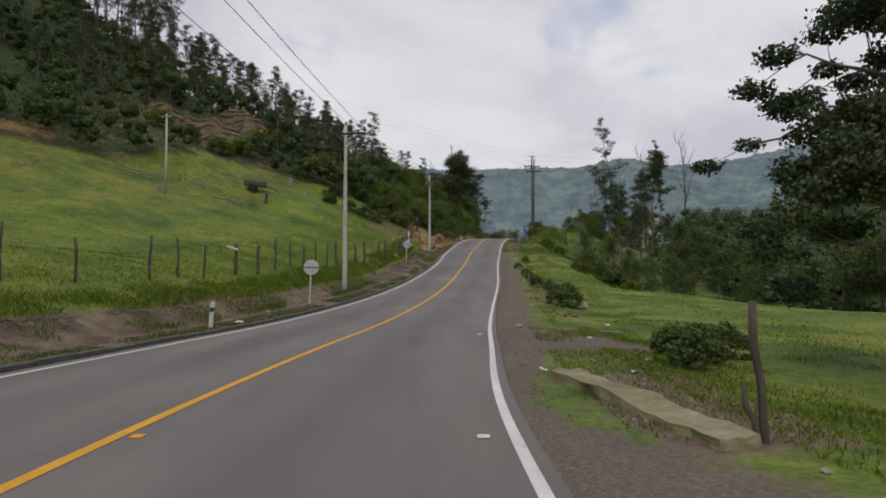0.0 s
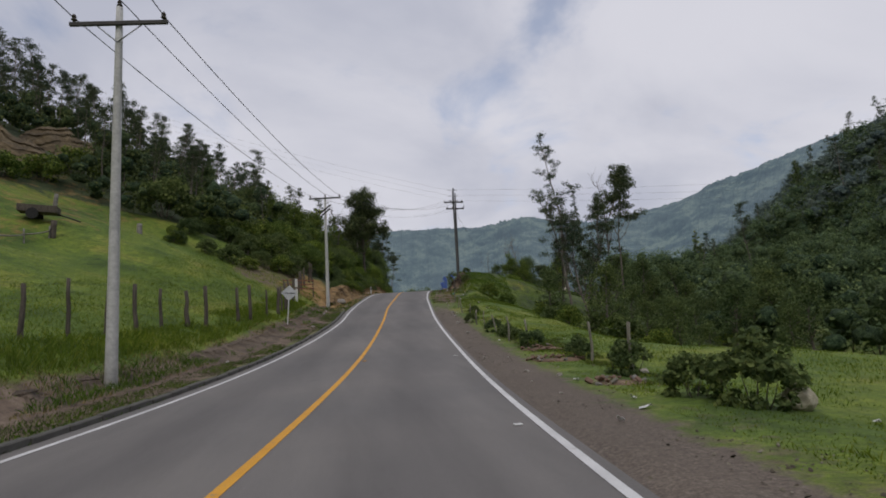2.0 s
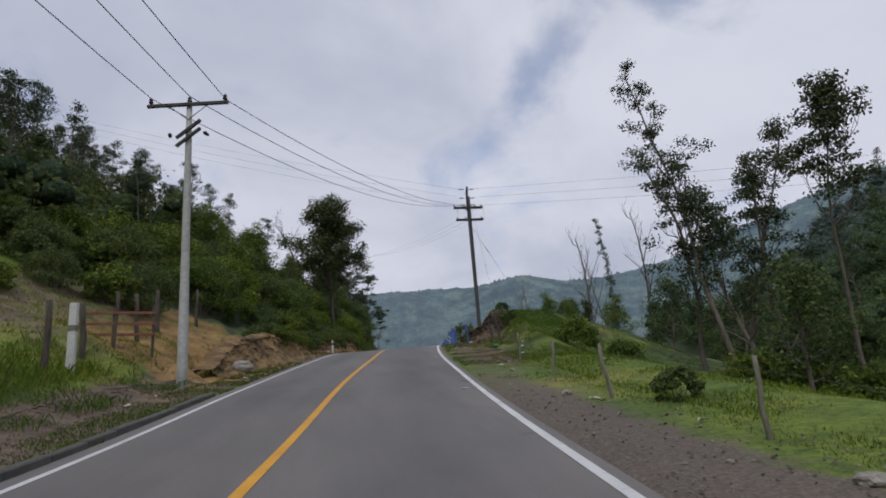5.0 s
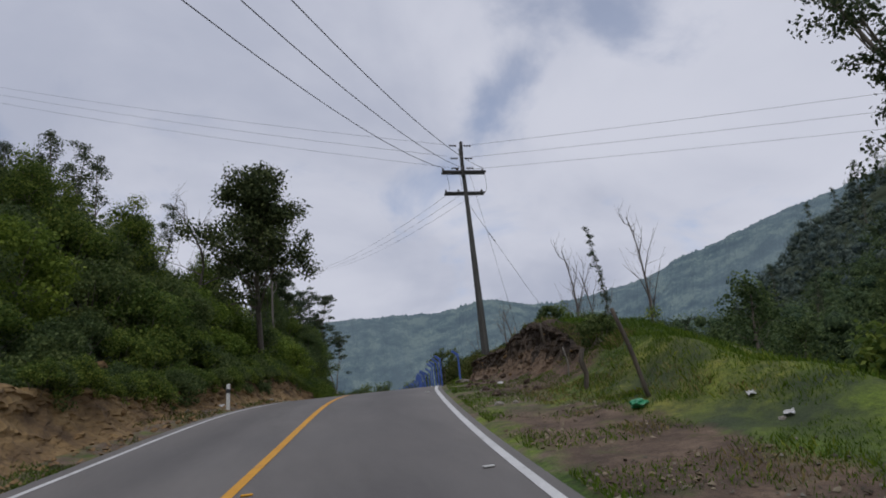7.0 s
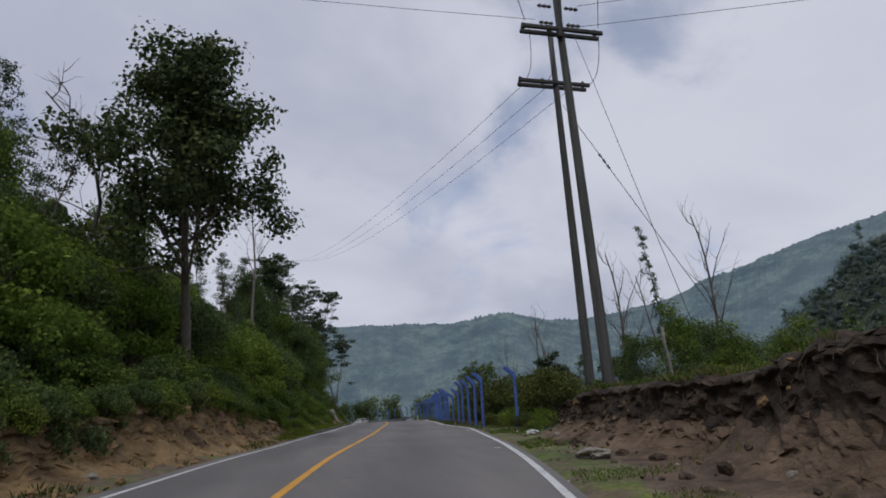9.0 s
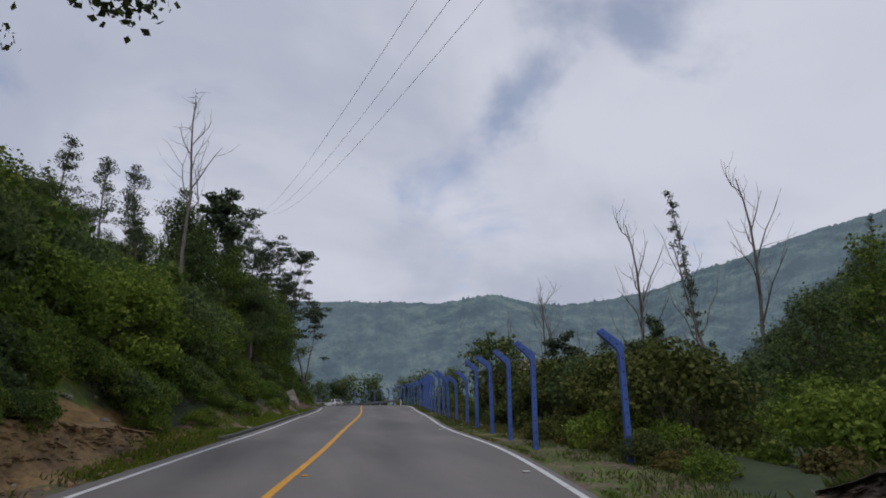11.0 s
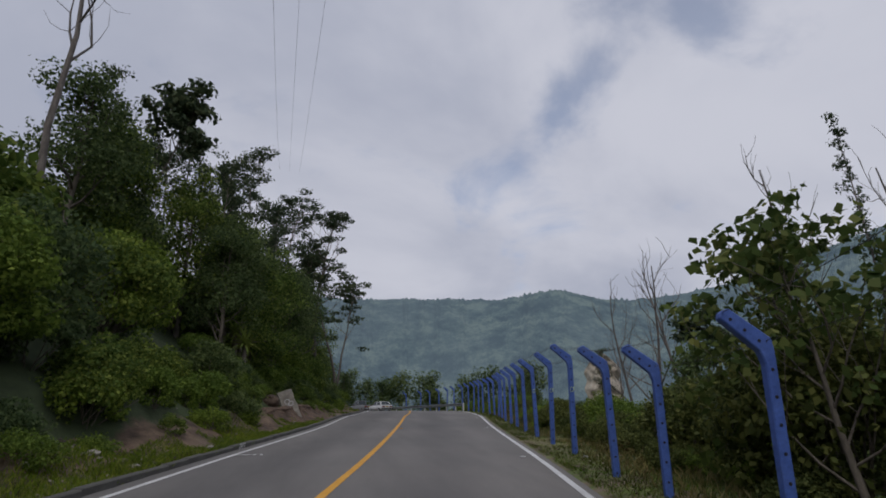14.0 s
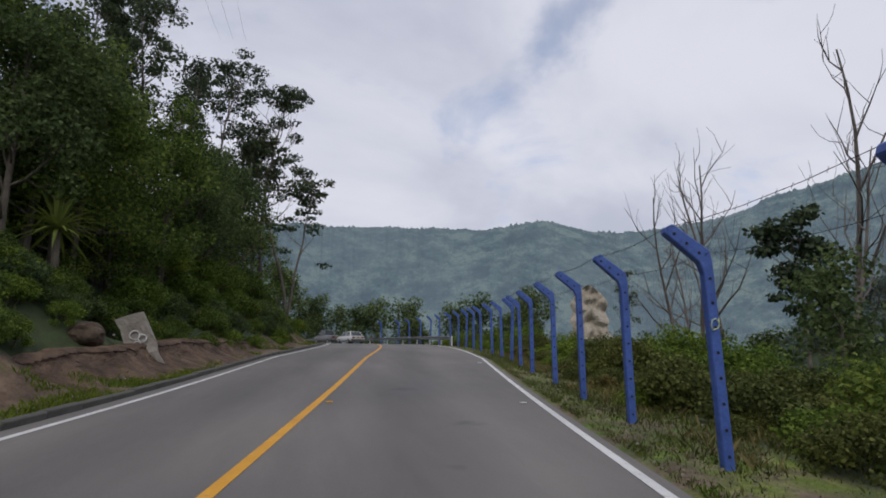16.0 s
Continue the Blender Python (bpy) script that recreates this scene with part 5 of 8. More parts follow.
M_STAKE = noisy("pale_stake", [(0.3, (0.13, 0.12, 0.095)), (0.7, (0.33, 0.31, 0.25))], 4, 0.9, bump=0.6, stretch=(4, 4, 0.5))


def verge_stakes():
    rr = random.Random(15)
    e = empty("stake_fence", beside(45, right=3.6))
    tops = []
    for k, (x, yy, h, lx) in enumerate(((6.6, 35.0, 1.3, 0.0), (7.1, 38.5, 1.2, -0.05), (6.75, 43.7, 1.05, -0.12), (6.6, 46.0, 1.05, -0.03), (7.0, 49.2, 0.95, -0.32), (6.9, 51.7, 0.95, -0.05), (7.0, 54.0, 0.85, -0.04), (7.5, 58.2, 0.9, 0.05), (7.9, 62.6, 1.0, -0.1), (8.5, 67.2, 0.9, 0.08), (9.1, 71.8, 1.0, 0.0))):
        ob, (tp, o) = stake(e, x, yy, h, 0.027 + 0.014 * rr.random() + (0.01 if k < 2 else 0), (lx, 0.12 * (rr.random() - 0.5)), 500 + k, mat=M_STAKE)
        tops.append(tp)
    strands(e, tops, (0.15,), 0.003)
    tagged(e, "uneven thin wooden stakes with one wire along the grass verge", "fence")
    # leaning post with a rusty head near the old wall
    e = empty("leaning_post", (3.25, 5.9, gz(3.25, 5.9)))
    stake(e, 3.2, 6.0, 1.4, 0.045, (-0.07, 0.0), 601)
    stake(e, 3.2, 6.0, 0.6, 0.03, (-0.32, 0.1), 602, "prop")
    tagged(e, "dark charred fence post with a leaning prop", "post")


verge_stakes()


# blue concrete posts with bent heads, along the right edge and round the bend
def blue_post_mesh():
    bm = bmesh.new()
    # outline in x (towards the road is -x) and z, extruded in y
    w, b = 0.062, 0.055
    prof = [(-w, -0.4), (w, -0.4), (w * 0.95, 2.27), (0.04, 2.41), (-0.38, 2.72), (-0.47, 2.68), (-0.49, 2.61), (-0.10, 2.27), (-w, 2.15)]
    f0 = [bm.verts.new((x, -b, z)) for x, z in prof]
    f1 = [bm.verts.new((x, b, z)) for x, z in prof]
    n = len(prof)
    bm.faces.new(f0); bm.faces.new(f1[::-1])
    for k in range(n):
        bm.faces.new((f0[(k + 1) % n], f0[k], f1[k], f1[(k + 1) % n]))
    bmesh.ops.recalc_face_normals(bm, faces=bm.faces)
    bmesh.ops.bevel(bm, geom=list(bm.edges), offset=0.012, segments=1, affect="EDGES")
    return bm


def blue_post():
    e = empty("blue_fence_post")
    body = part("body", blue_post_mesh(), M_BLUE, e)
    spots = [(0.0, 0.16 + 0.275 * k) for k in range(8)] + [(-0.10, 2.38), (-0.24, 2.49), (-0.38, 2.60)]
    # solid dark plugs; the shade inside each wire hole is painted
    hole = bmesh.new()
    bmesh.ops.create_cone(hole, cap_ends=True, segments=10, radius1=0.02, radius2=0.018, depth=0.122, matrix=pose(0, 0, 0, 90, 0, 0))
    first = None
    for x, z in spots:
        if first is None:
            first = part("hole", hole, M_HOLE_SHADE, body)
            first.location = (x, 0, z)
        else:
            o = new("hole", first.data); o.parent = body; o.location = (x, 0, z)
    return tagged(e, "blue-painted concrete fence post with a bent head and wire holes", "fence post", "blue fence posts")


BP = blue_post()
_heads = []
_rr = random.Random(33)
_spots = [(114.6, 2.0), (117.0, 0.85), (120.5, 1.0), (122.9, 1.22), (125.8, 1.27), (129.3, 1.32), (131.8, 1.2), (134.6, 1.0), (137.8, 1.1), (141.2, 1.1), (144.1, 1.1), (147.1, 1.1), (150.2, 1.1), (153.4, 1.12), (156.8, 1.15)]
y = 160.1
while y < 208:
    _spots.append((y, 1.18)); y += 3.2
for k, (y, v) in enumerate(_spots):
    x, yy, z = beside(y + 0.75, right=v)
    i = int(np.argmin(np.abs(TRACK[:285, 1] - yy)))
    turn = -math.degrees(math.atan2(SIDE[i, 1], SIDE[i, 0])) * -1
    tilt = (_rr.uniform(-2, 2), _rr.uniform(-2.0, 2.5), _rr.uniform(-5, 5)) if k else (1, 0, 4)
    sunk = {129.3: 0.35, 131.8: 0.5, 134.6: 0.36}.get(y, 0.02)      # set deeper where the verge falls away
    m = pose(x, yy, z - sunk, tilt[0], tilt[1], turn + tilt[2])
    c = copy_thing(BP, m)
    _heads.append([m @ Vector((-0.45, 0, 2.68)), m @ Vector((-0.02, 0, 2.38))])
    if y in (137.8, 141.2, 144.1):
        bm = bmesh.new()
        ring = [(0.05 * math.cos(a * 0.75), -0.062, 1.55 + 0.085 * math.sin(a * 0.75) + (0.05 if a > 5 else 0)) for a in range(10)]
        bm_tube(bm, ring, 0.009, 4)
        part("scrawl", bm, M_SPRAY, c, "pale green sprayed scrawl")
# the outer side of the bend
for k in range(16):
    i = 285 + 2 * k
    if i < len(TRACK) - 2:
        t = TRACK[i]; off = t[3] + 2.2
        x, yy = t[0] + SIDE[i, 0] * off, t[1] + SIDE[i, 1] * off
        copy_thing(BP, pose(x, yy, gz(x, yy), 0, 0, math.degrees(math.atan2(SIDE[i, 1], SIDE[i, 0]))))
discard(BP)
for q, nm in ((0, 0.004), (1, 0.0035)):
    bm = bmesh.new()
    pts = []
    for a, b in zip(_heads, _heads[1:]):
        for f in (0, 0.25, 0.5, 0.75):
            p = a[q].lerp(b[q], f); p.z -= 0.25 * f * (1 - f)
            pts.append(p)
    bm_tube(bm, pts, nm, 3)
    # barbs
    for a, b in zip(pts[:60], pts[1:61]):
        for f in (0.15, 0.4, 0.65, 0.9):
            p = a.lerp(b, f)
            bm_tube(bm, [p + Vector((0.02, 0.01, 0.028)), p - Vector((0.02, 0.01, 0.028))], 0.003, 3)
    me_ = bpy.data.meshes.new("barbed_wire"); bm.to_mesh(me_); bm.free(); me_.materials.append(M_WIRE)
    tagged(new("barbed_wire", me_), "rusty barbed wire strung between blue post heads", "barbed wire", "barbed wires")


# guard rail on the outside of the bend
def guard_rail():
    i0, i1 = 244, 300
    e = empty("guard_rail", (float(TRACK[i0, 0]), float(TRACK[i0, 1]), float(TRACK[i0, 4])))
    o = e.matrix_basis.translation
    sec = [(0.0, 0.46), (0.05, 0.50), (0.05, 0.55), (0.0, 0.59), (0.0, 0.62), (0.05, 0.66), (0.05, 0.71), (0.0, 0.75)]
    bm = bmesh.new()
    prev = None
    for i in range(i0, i1):
        t = TRACK[i]
        row = []
        for a, z in sec:
            off = t[3] + 0.75 - a
            row.append(bm.verts.new((t[0] + SIDE[i, 0] * off - o.x, t[1] + SIDE[i, 1] * off - o.y, t[4] + z - o.z)))
        if prev:
            for k in range(len(sec) - 1):
                bm.faces.new((prev[k], prev[k + 1], row[k + 1], row[k]))
        prev = row
    bmesh.ops.solidify(bm, geom=list(bm.faces), thickness=0.006)
    part("beam", bm, M_STEEL, e, "galvanised corrugated beam")
    for i in range(i0, i1, 4):
        t = TRACK[i]; off = t[3] + 0.86
        part("post", bm_box(bmesh.new(), (0.12, 0.1, 1.15), (t[0] + SIDE[i, 0] * off - o.x, t[1] + SIDE[i, 1] * off - o.y, t[4] + 0.18 - o.z), bevel=0.01), M_WHITE, e)
    return tagged(e, "grey steel guard rail on white posts round the bend", "guard rail")


guard_rail()


# ---------------------------------------------------------------- kerb, old wall, rocks, litter
def kerb():
    """Low dark kerb along the left edge, in cast lengths."""
    e = tagged(empty("kerb", tuple(float(v) for v in (TRACK[70, 0], TRACK[70, 1], TRACK[70, 4]))), "low dark concrete kerb along the road edge", "kerb", kind="structure")
    o = e.matrix_basis.translation
    i = 62
    n = 0
    while i < 262:
        a, b = TRACK[i], TRACK[min(i + 1, len(TRACK) - 1)]
        if not 128 < i < 182:          # broken away at the earth cut
            mid = [(a[k] + b[k]) / 2 for k in range(5)]
            off = -(mid[2] + 0.46)
            x, y, z = mid[0] + SIDE[i, 0] * off, mid[1] + SIDE[i, 1] * off, mid[4]
            ln = math.hypot(b[0] - a[0], b[1] - a[1]) - 0.012
            ang = math.degrees(math.atan2(b[1] - a[1], b[0] - a[0]))
            pitch = math.degrees(math.atan2(b[4] - a[4], ln))
            bm = bm_box(bmesh.new(), (max(ln, 0.2), 0.17, 0.34), (0, 0, 0), None, 0.02)
            p = part("kerbstone", bm, M_KERB, e)
            p.matrix_basis = pose(x - o.x, y - o.y, z - o.z - 0.05 + 0.012 * math.sin(i * 1.7), 0, -pitch, ang)
        i += 1


kerb()


M_CLOD = noisy("ochre_clod", [(0.3, (0.12, 0.075, 0.04)), (0.5, (0.28, 0.175, 0.08)), (0.75, (0.42, 0.29, 0.14))], 2.5, 0.95, bump=0.8, dist=0.03)
M_CLOD_DARK = noisy("brown_clod", [(0.3, (0.035, 0.024, 0.018)), (0.5, (0.10, 0.07, 0.05)), (0.75, (0.19, 0.14, 0.10))], 2.5, 0.95, bump=0.8, dist=0.03)


def boulder(name, x, y, size, seed, mat, label, category="rock", sink=0.15, turn=(0, 0, 0), rough=0.28, group=""):
    bm = bmesh.new()
    bmesh.ops.create_icosphere(bm, subdivisions=3, radius=0.5)
    for v in bm.verts:
        n = v.co.normalized()
        k = 1 + rough * noise.noise(n * 1.7 + Vector((seed, 0, 0))) + rough * 0.4 * noise.noise(n * 4.5 + Vector((0, seed, 0)))
        v.co = Vector((n.x * size[0], n.y * size[1], n.z * size[2])) * 0.5 * k
    me_ = bpy.data.meshes.new(name); bm.to_mesh(me_); bm.free(); me_.materials.append(mat)
    ob = new(name, me_)
    ob.matrix_basis = pose(x, y, gz(x, y) + size[2] * (0.5 - sink), *turn)
    return tagged(ob, label, category, group)


def old_wall():
    bm = bm_box(bmesh.new(), (4.3, 0.5, 0.6), (0, 0, 0))
    bmesh.ops.subdivide_edges(bm, edges=bm.edges[:], cuts=15, use_grid_fill=True)
    for v in bm.verts:
        v.co += Vector((noise.noise(v.co * 1.9), noise.noise(v.co * 2.3 + Vector((5, 0, 0))), noise.noise(v.co * 1.5 + Vector((0, 7, 0))))) * 0.07
        v.co += Vector((noise.noise(v.co * 7), noise.noise(v.co * 7.7 + Vector((3, 0, 0))), noise.noise(v.co * 6.1))) * 0.035
    me_ = bpy.data.meshes.new("old_wall"); bm.to_mesh(me_); bm.free(); me_.materials.append(M_CONC_OLD)
    ob = new("old_wall", me_)
    ob.matrix_basis = pose(2.44, 7.85, gz(2.44, 7.85) - 0.15, 0, 0, -79.5)
    tagged(ob, "low mossy crumbling concrete headwall beside the shoulder", "wall")


old_wall()


def slab():
    x, y, z = beside(156.0, left=2.0)
    bm = bm_box(bmesh.new(), (0.75, 0.4, 1.75), (0, 0, 0.7))
    bmesh.ops.subdivide_edges(bm, edges=bm.edges[:], cuts=5, use_grid_fill=True)
    for v in bm.verts:
        v.co += Vector((noise.noise(v.co * 2), noise.noise(v.co * 2.4 + Vector((3, 0, 0))), noise.noise(v.co * 2 + Vector((0, 9, 0))))) * 0.09
    e = empty("concrete_slab", (x, y, z))
    e.matrix_basis = pose(x, y, z - 0.1, -8, -24, 14)
    part("block", bm, M_ROCK, e)
    bm = bmesh.new()
    for c, r in (((-0.05, 1.0), 0.13), ((0.1, 0.85), 0.11), ((-0.08, 0.72), 0.1)):
        bm_tube(bm, [(c[0] + r * math.cos(a * 0.7), -0.235, c[1] + r * math.sin(a * 0.7)) for a in range(10)], 0.02, 4)
    part("scrawl", bm, M_LITTER, e, "white painted scrawl")
    tagged(e, "broken concrete slab leaning on the bank with white scrawl", "slab")


slab()
boulder("boulder", *beside(154.4, left=2.9)[:2], (0.9, 0.7, 0.6), 3, M_CLOD_DARK, "dark brown boulder lying under the bank", turn=(0, 10, 20))
M_PALE_STONE = noisy("pale_stone", [(0.3, (0.3, 0.27, 0.2)), (0.7, (0.5, 0.46, 0.36))], 2.5, 0.9, bump=0.6)
boulder("boulder", *beside(30.6, right=4.45)[:2], (0.52, 0.46, 0.5), 8, M_PALE_STONE, "pale whitish boulder in the roadside grass")
boulder("boulder", *beside(76.5, left=1.6)[:2], (0.9, 0.6, 0.5), 12, M_ROCK, "grey rock at the foot of the cut")
_rr = random.Random(61)
for k in range(110):
    if k % 2:
        x, y, z = beside(_rr.uniform(2, 108), right=_rr.uniform(0.5, 4.5))
    else:
        x, y, z = beside(_rr.uniform(74, 172), left=_rr.uniform(0.8, 3.5))
    s = 0.05 + 0.16 * _rr.random() ** 2
    boulder("stone", x, y, (s * 1.3, s, s * 0.8), k * 1.3, M_ROCK, "small grey-brown stone on bare earth", "stone", 0.3, (0, 0, k * 40), 0.35, "loose stones")
for k in range(46):
    if k % 3:
        x, y, z = beside(_rr.uniform(3, 150), right=_rr.uniform(1.8, 5.0) if k % 2 else _rr.uniform(0.8, 2.2))
    else:
        x, y, z = beside(_rr.uniform(10, 160), left=_rr.uniform(0.9, 3.0))
    bm = bmesh.new()
    bmesh.ops.create_grid(bm, x_segments=4, y_segments=3, size=0.5)
    s = 0.06 + 0.09 * _rr.random()
    for v in bm.verts:
        v.co = Vector((v.co.x * s * 1.4, v.co.y * s, 0.05 * noise.noise(v.co * 5 + Vector((k, 0, 0))) + 0.04))
    bmesh.ops.solidify(bm, geom=list(bm.faces), thickness=0.004)
    me_ = bpy.data.meshes.new("litter"); bm.to_mesh(me_); bm.free(); me_.materials.append(M_LITTER)
    ob = new("litter", me_); ob.matrix_basis = pose(x, y, z + 0.01, _rr.uniform(-20, 20), _rr.uniform(-20, 20), _rr.uniform(0, 360))
    tagged(ob, "crumpled white scrap of litter on the verge", "litter", "litter scraps")

# clods and stones on the cut faces
for k in range(120):
    left = k % 5 < 3
    if left:
        x, y, z = beside(_rr.uniform(74, 120), left=_rr.uniform(1.0, 4.6))
    else:
        x, y, z = beside(_rr.uniform(86, 107), right=_rr.uniform(0.9, 2.4))
    s = 0.08 + (0.36 if left else 0.16) * _rr.random() ** 2.2
    boulder("clod", x, y, (s * 1.4, s, s * 0.8), k * 0.77, M_CLOD if left else M_CLOD_DARK, "clod of ochre earth on the cut" if left else "clod of dark brown earth under the cut", "clod", 0.35, (0, 0, k * 47), 0.4, "earth clods")

# chalky survey marks on the asphalt
for mx, my in ((3.95, 46.6), (14.2 - 3.0, 139.0), (11.2, 96.0)):
    i = int(np.argmin(np.abs(TRACK[:226, 1] - my)))
    for q in range(4):
        bm = bm_box(bmesh.new(), (0.05, 0.2, 0.003), (0, 0, 0), pose(0, 0, 0, 0, 0, -60 + 25 * q))
        me_ = bpy.data.meshes.new("painted_mark"); bm.to_mesh(me_); bm.free(); me_.materials.append(M_LINE_WHITE)
        ob = new("painted_mark", me_)
        dz = (TRACK[i + 1, 4] - TRACK[i, 4])
        ob.matrix_basis = pose(mx + 0.16 * q, my, float(np.interp(my, TRACK[:226, 1], TRACK[:226, 4])) + 0.024, math.degrees(math.atan(dz)), 0, 0)
        tagged(ob, "faded white painted stroke on the asphalt", "painted mark", "painted marks")

# road studs
for k in range(14):
    i = int(66 + k * 12)
    for off, mat, lab in ((TRACK[i, 3] - 0.32, M_LITTER, "worn white road stud beside the edge line"), (0.22, M_LINE_YELLOW, "worn yellow road stud beside the centre line")):
        if off < 1 and k % 3:
            continue
        bm = bm_box(bmesh.new(), (0.13, 0.10, 0.022), (0, 0, 0), None, 0.008)
        me_ = bpy.data.meshes.new("road_stud"); bm.to_mesh(me_); bm.free(); me_.materials.append(mat)
        ob = new("road_stud", me_)
        ob.matrix_basis = pose(TRACK[i, 0] + SIDE[i, 0] * off, TRACK[i, 1] + SIDE[i, 1] * off, TRACK[i, 4] + 0.024, 0, 0, 0)
        tagged(ob, lab, "road stud", "road studs")


# ---------------------------------------------------------------- single trees
def put(ob, x, y, sink=0.15, turn=0.0, scale=1.0):
    ob.matrix_basis = pose(x, y, gz(x, y) - sink, 0, 0, turn)
    ob.scale = (scale, scale, scale)
    return ob


_t = tree("round_crowned_tree", 301, 12.6, 0.24, 0.38, 20, 4.3, 1.0, 260, 0.17, M_LEAF_CROWN, "large dark broadleaf tree with an open rounded crown on the bank", flat=0.75, twigs=4, lean=0.08, spread_=0.9, up=0.08, shell=0.15)
_t.matrix_basis = pose(2.9, 113.4, gz(2.9, 113.4) - 0.2, 0, 8, 0)
for x, y, sc, k in ((0.2, 140.2, 0.62, 0), (-1.6, 142.5, 0.66, 1), (1.9, 136.2, 0.52, 3), (-2.8, 138.0, 0.6, 4), (2.9, 133.0, 0.42, 2)):
    place(T_EUCA[k], x, y, sc, 70 * k)
_rr = random.Random(77)
for k in range(22):
    x, y, _ = beside(_rr.uniform(69.5, 82), left=_rr.uniform(8.5, 16))
    place(_rr.choice([B_NEAR[1], B_NEAR[0], B_DRY[0], B_BANK[1]]), x, y, _rr.uniform(0.4, 0.8), _rr.random() * 360)
place(B_SMALL[1], 4.75, 12.0, 0.95, 40)
put(tree("roadside_tree", 303, 5.2, 0.16, 0.6, 14, 2.3, 0.5, 420, 0.085, M_LEAF_EUCA, "dark fine-leaved tree beside the meadow", flat=0.6, twigs=5, lean=0.03, spread_=1.0, up=0.04, group="verge trees"), 8.8, 11.2)
put(tree("roadside_tree", 304, 7.3, 0.17, 0.86, 9, 3.4, 0.5, 420, 0.085, M_LEAF_EUCA, "dark tree with high fine-leaved boughs over the verge", flat=0.5, twigs=4, lean=0.02, spread_=1.5, up=-0.05, group="verge trees"), 9.0, 11.6)
for k, (x, y, h, sd) in enumerate(((22.4, 79.0, 23.2, 311), (25.2, 82.0, 16.0, 312), (24.2, 78.6, 13.0, 313), (26.8, 80.4, 14.0, 314), (22.9, 82.4, 13.0, 315))):
    put(tree("eucalyptus_tree", sd, h, 0.15, 0.22, 18, 2.8, 0.62, 64, 0.13, M_LEAF_EUCA, "slender open eucalyptus with small dark leaf tufts", flat=0.55, up=0.22, spread_=0.65, twigs=3, lean=0.1, wander=0.16, shell=0.2), x, y)
put(tree("umbrella_tree", 321, 15.5, 0.13, 0.62, 12, 3.4, 0.75, 130, 0.14, M_LEAF_EUCA, "slim tree with a spreading umbrella crown", flat=0.4, up=0.25, spread_=0.7, twigs=3), 27.2, 76.5)
for x, y, h, sd in ((5.3, 183.5, 18.5, 323), (0.5, 176.0, 17.5, 324), (12.4, 186.5, 16.5, 325)):
    put(tree("umbrella_tree", sd, h, 0.16, 0.6, 11, 3.8, 0.8, 70, 0.2, M_LEAF_EUCA, "tall gum tree with flat leaf tufts above the wood", flat=0.35, up=0.22, spread_=0.75, twigs=3), x, y)
put(tree("umbrella_tree", 322, 20.0, 0.2, 0.5, 14, 5.0, 0.85, 90, 0.2, M_LEAF_EUCA, "tall gum tree with flat leaf tufts above the wood", flat=0.35, up=0.2, spread_=0.8, twigs=3), 10.2, 188.5)
put(tree("umbrella_tree", 323, 13.0, 0.14, 0.55, 8, 3.0, 0.7, 45, 0.24, M_LEAF_EUCA, "slim gum tree with flat leaf tufts above the wood", flat=0.4, up=0.25, spread_=0.6, twigs=3), 12.2, 187)
put(tree("umbrella_tree", 324, 13.0, 0.14, 0.65, 9, 2.6, 0.8, 70, 0.3, M_LEAF_EUCA, "slim gum tree with a flat crown above the wood", flat=0.4, up=0.25, spread_=0.7, twigs=3), 1.3, 156)
put(tree("slender_tree", 325, 19.0, 0.16, 0.35, 16, 1.7, 0.6, 60, 0.26, M_LEAF_EUCA, "tall narrow tree with sparse leaf tufts", flat=0.9, up=0.3, spread_=0.5, twigs=2), 6.0, 172)
put(tree("bare_tree", 331, 20.5, 0.17, 0.45, 9, 4.2, 0.4, 0, 0.3, M_LEAF_EUCA, "tall leafless tree with upswept thin branches", up=0.3, spread_=0.5, bark=M_BARK_DEAD, twigs=4), 2.85, 144)
put(tree("bare_tree", 332, 11.5, 0.14, 0.4, 9, 4.0, 0.4, 0, 0.3, M_LEAF_EUCA, "crooked half-bare tree on the bank", up=0.05, spread_=0.9, bark=M_BARK_DEAD, twigs=5, wander=0.3), -0.9, 113.2)
_rr = random.Random(77)
for k, (x, y, top) in enumerate(((66.8, 164.5, 41), (46.4, 184, 28), (50, 185.5, 30), (63, 185.5, 41.5), (55, 158, 30), (40, 176, 23), (36, 150, 17), (58, 182, 31), (33, 165, 17))):
    place(T_BARE[k % 3], x, y, (top - gz(x, y)) / 10.0, _rr.random() * 360)
put(tree("slender_tree", 341, 41.0 - gz(62.5, 171.0), 0.16, 0.25, 26, 2.2, 0.5, 26, 0.24, M_LEAF_EUCA, "tall thin tree with sparse dark tufts on the valley side", flat=0.9, up=0.3, spread_=0.5, twigs=2, lean=0.01, wander=0.05), 62.5, 171.0)
put(tree("slender_tree", 342, 15.0, 0.16, 0.3, 18, 2.8, 0.7, 50, 0.3, M_LEAF_EUCA, "tall thin tree with sparse dark tufts on the valley side", flat=0.9, up=0.3, spread_=0.5, twigs=2), 54, 168)
put(tree("umbrella_tree", 343, 13.0, 0.14, 0.55, 9, 3.0, 0.9, 70, 0.28, M_LEAF_EUCA, "slim tree with a flat dark crown beyond the fence", flat=0.4, up=0.25, spread_=0.7, twigs=3), 41, 166)
put(tree("umbrella_tree", 344, 12.0, 0.14, 0.5, 9, 3.0, 0.9, 70, 0.28, M_LEAF_EUCA, "slim tree with a flat dark crown beyond the fence", flat=0.5, up=0.2, spread_=0.8, twigs=3), 48, 162)
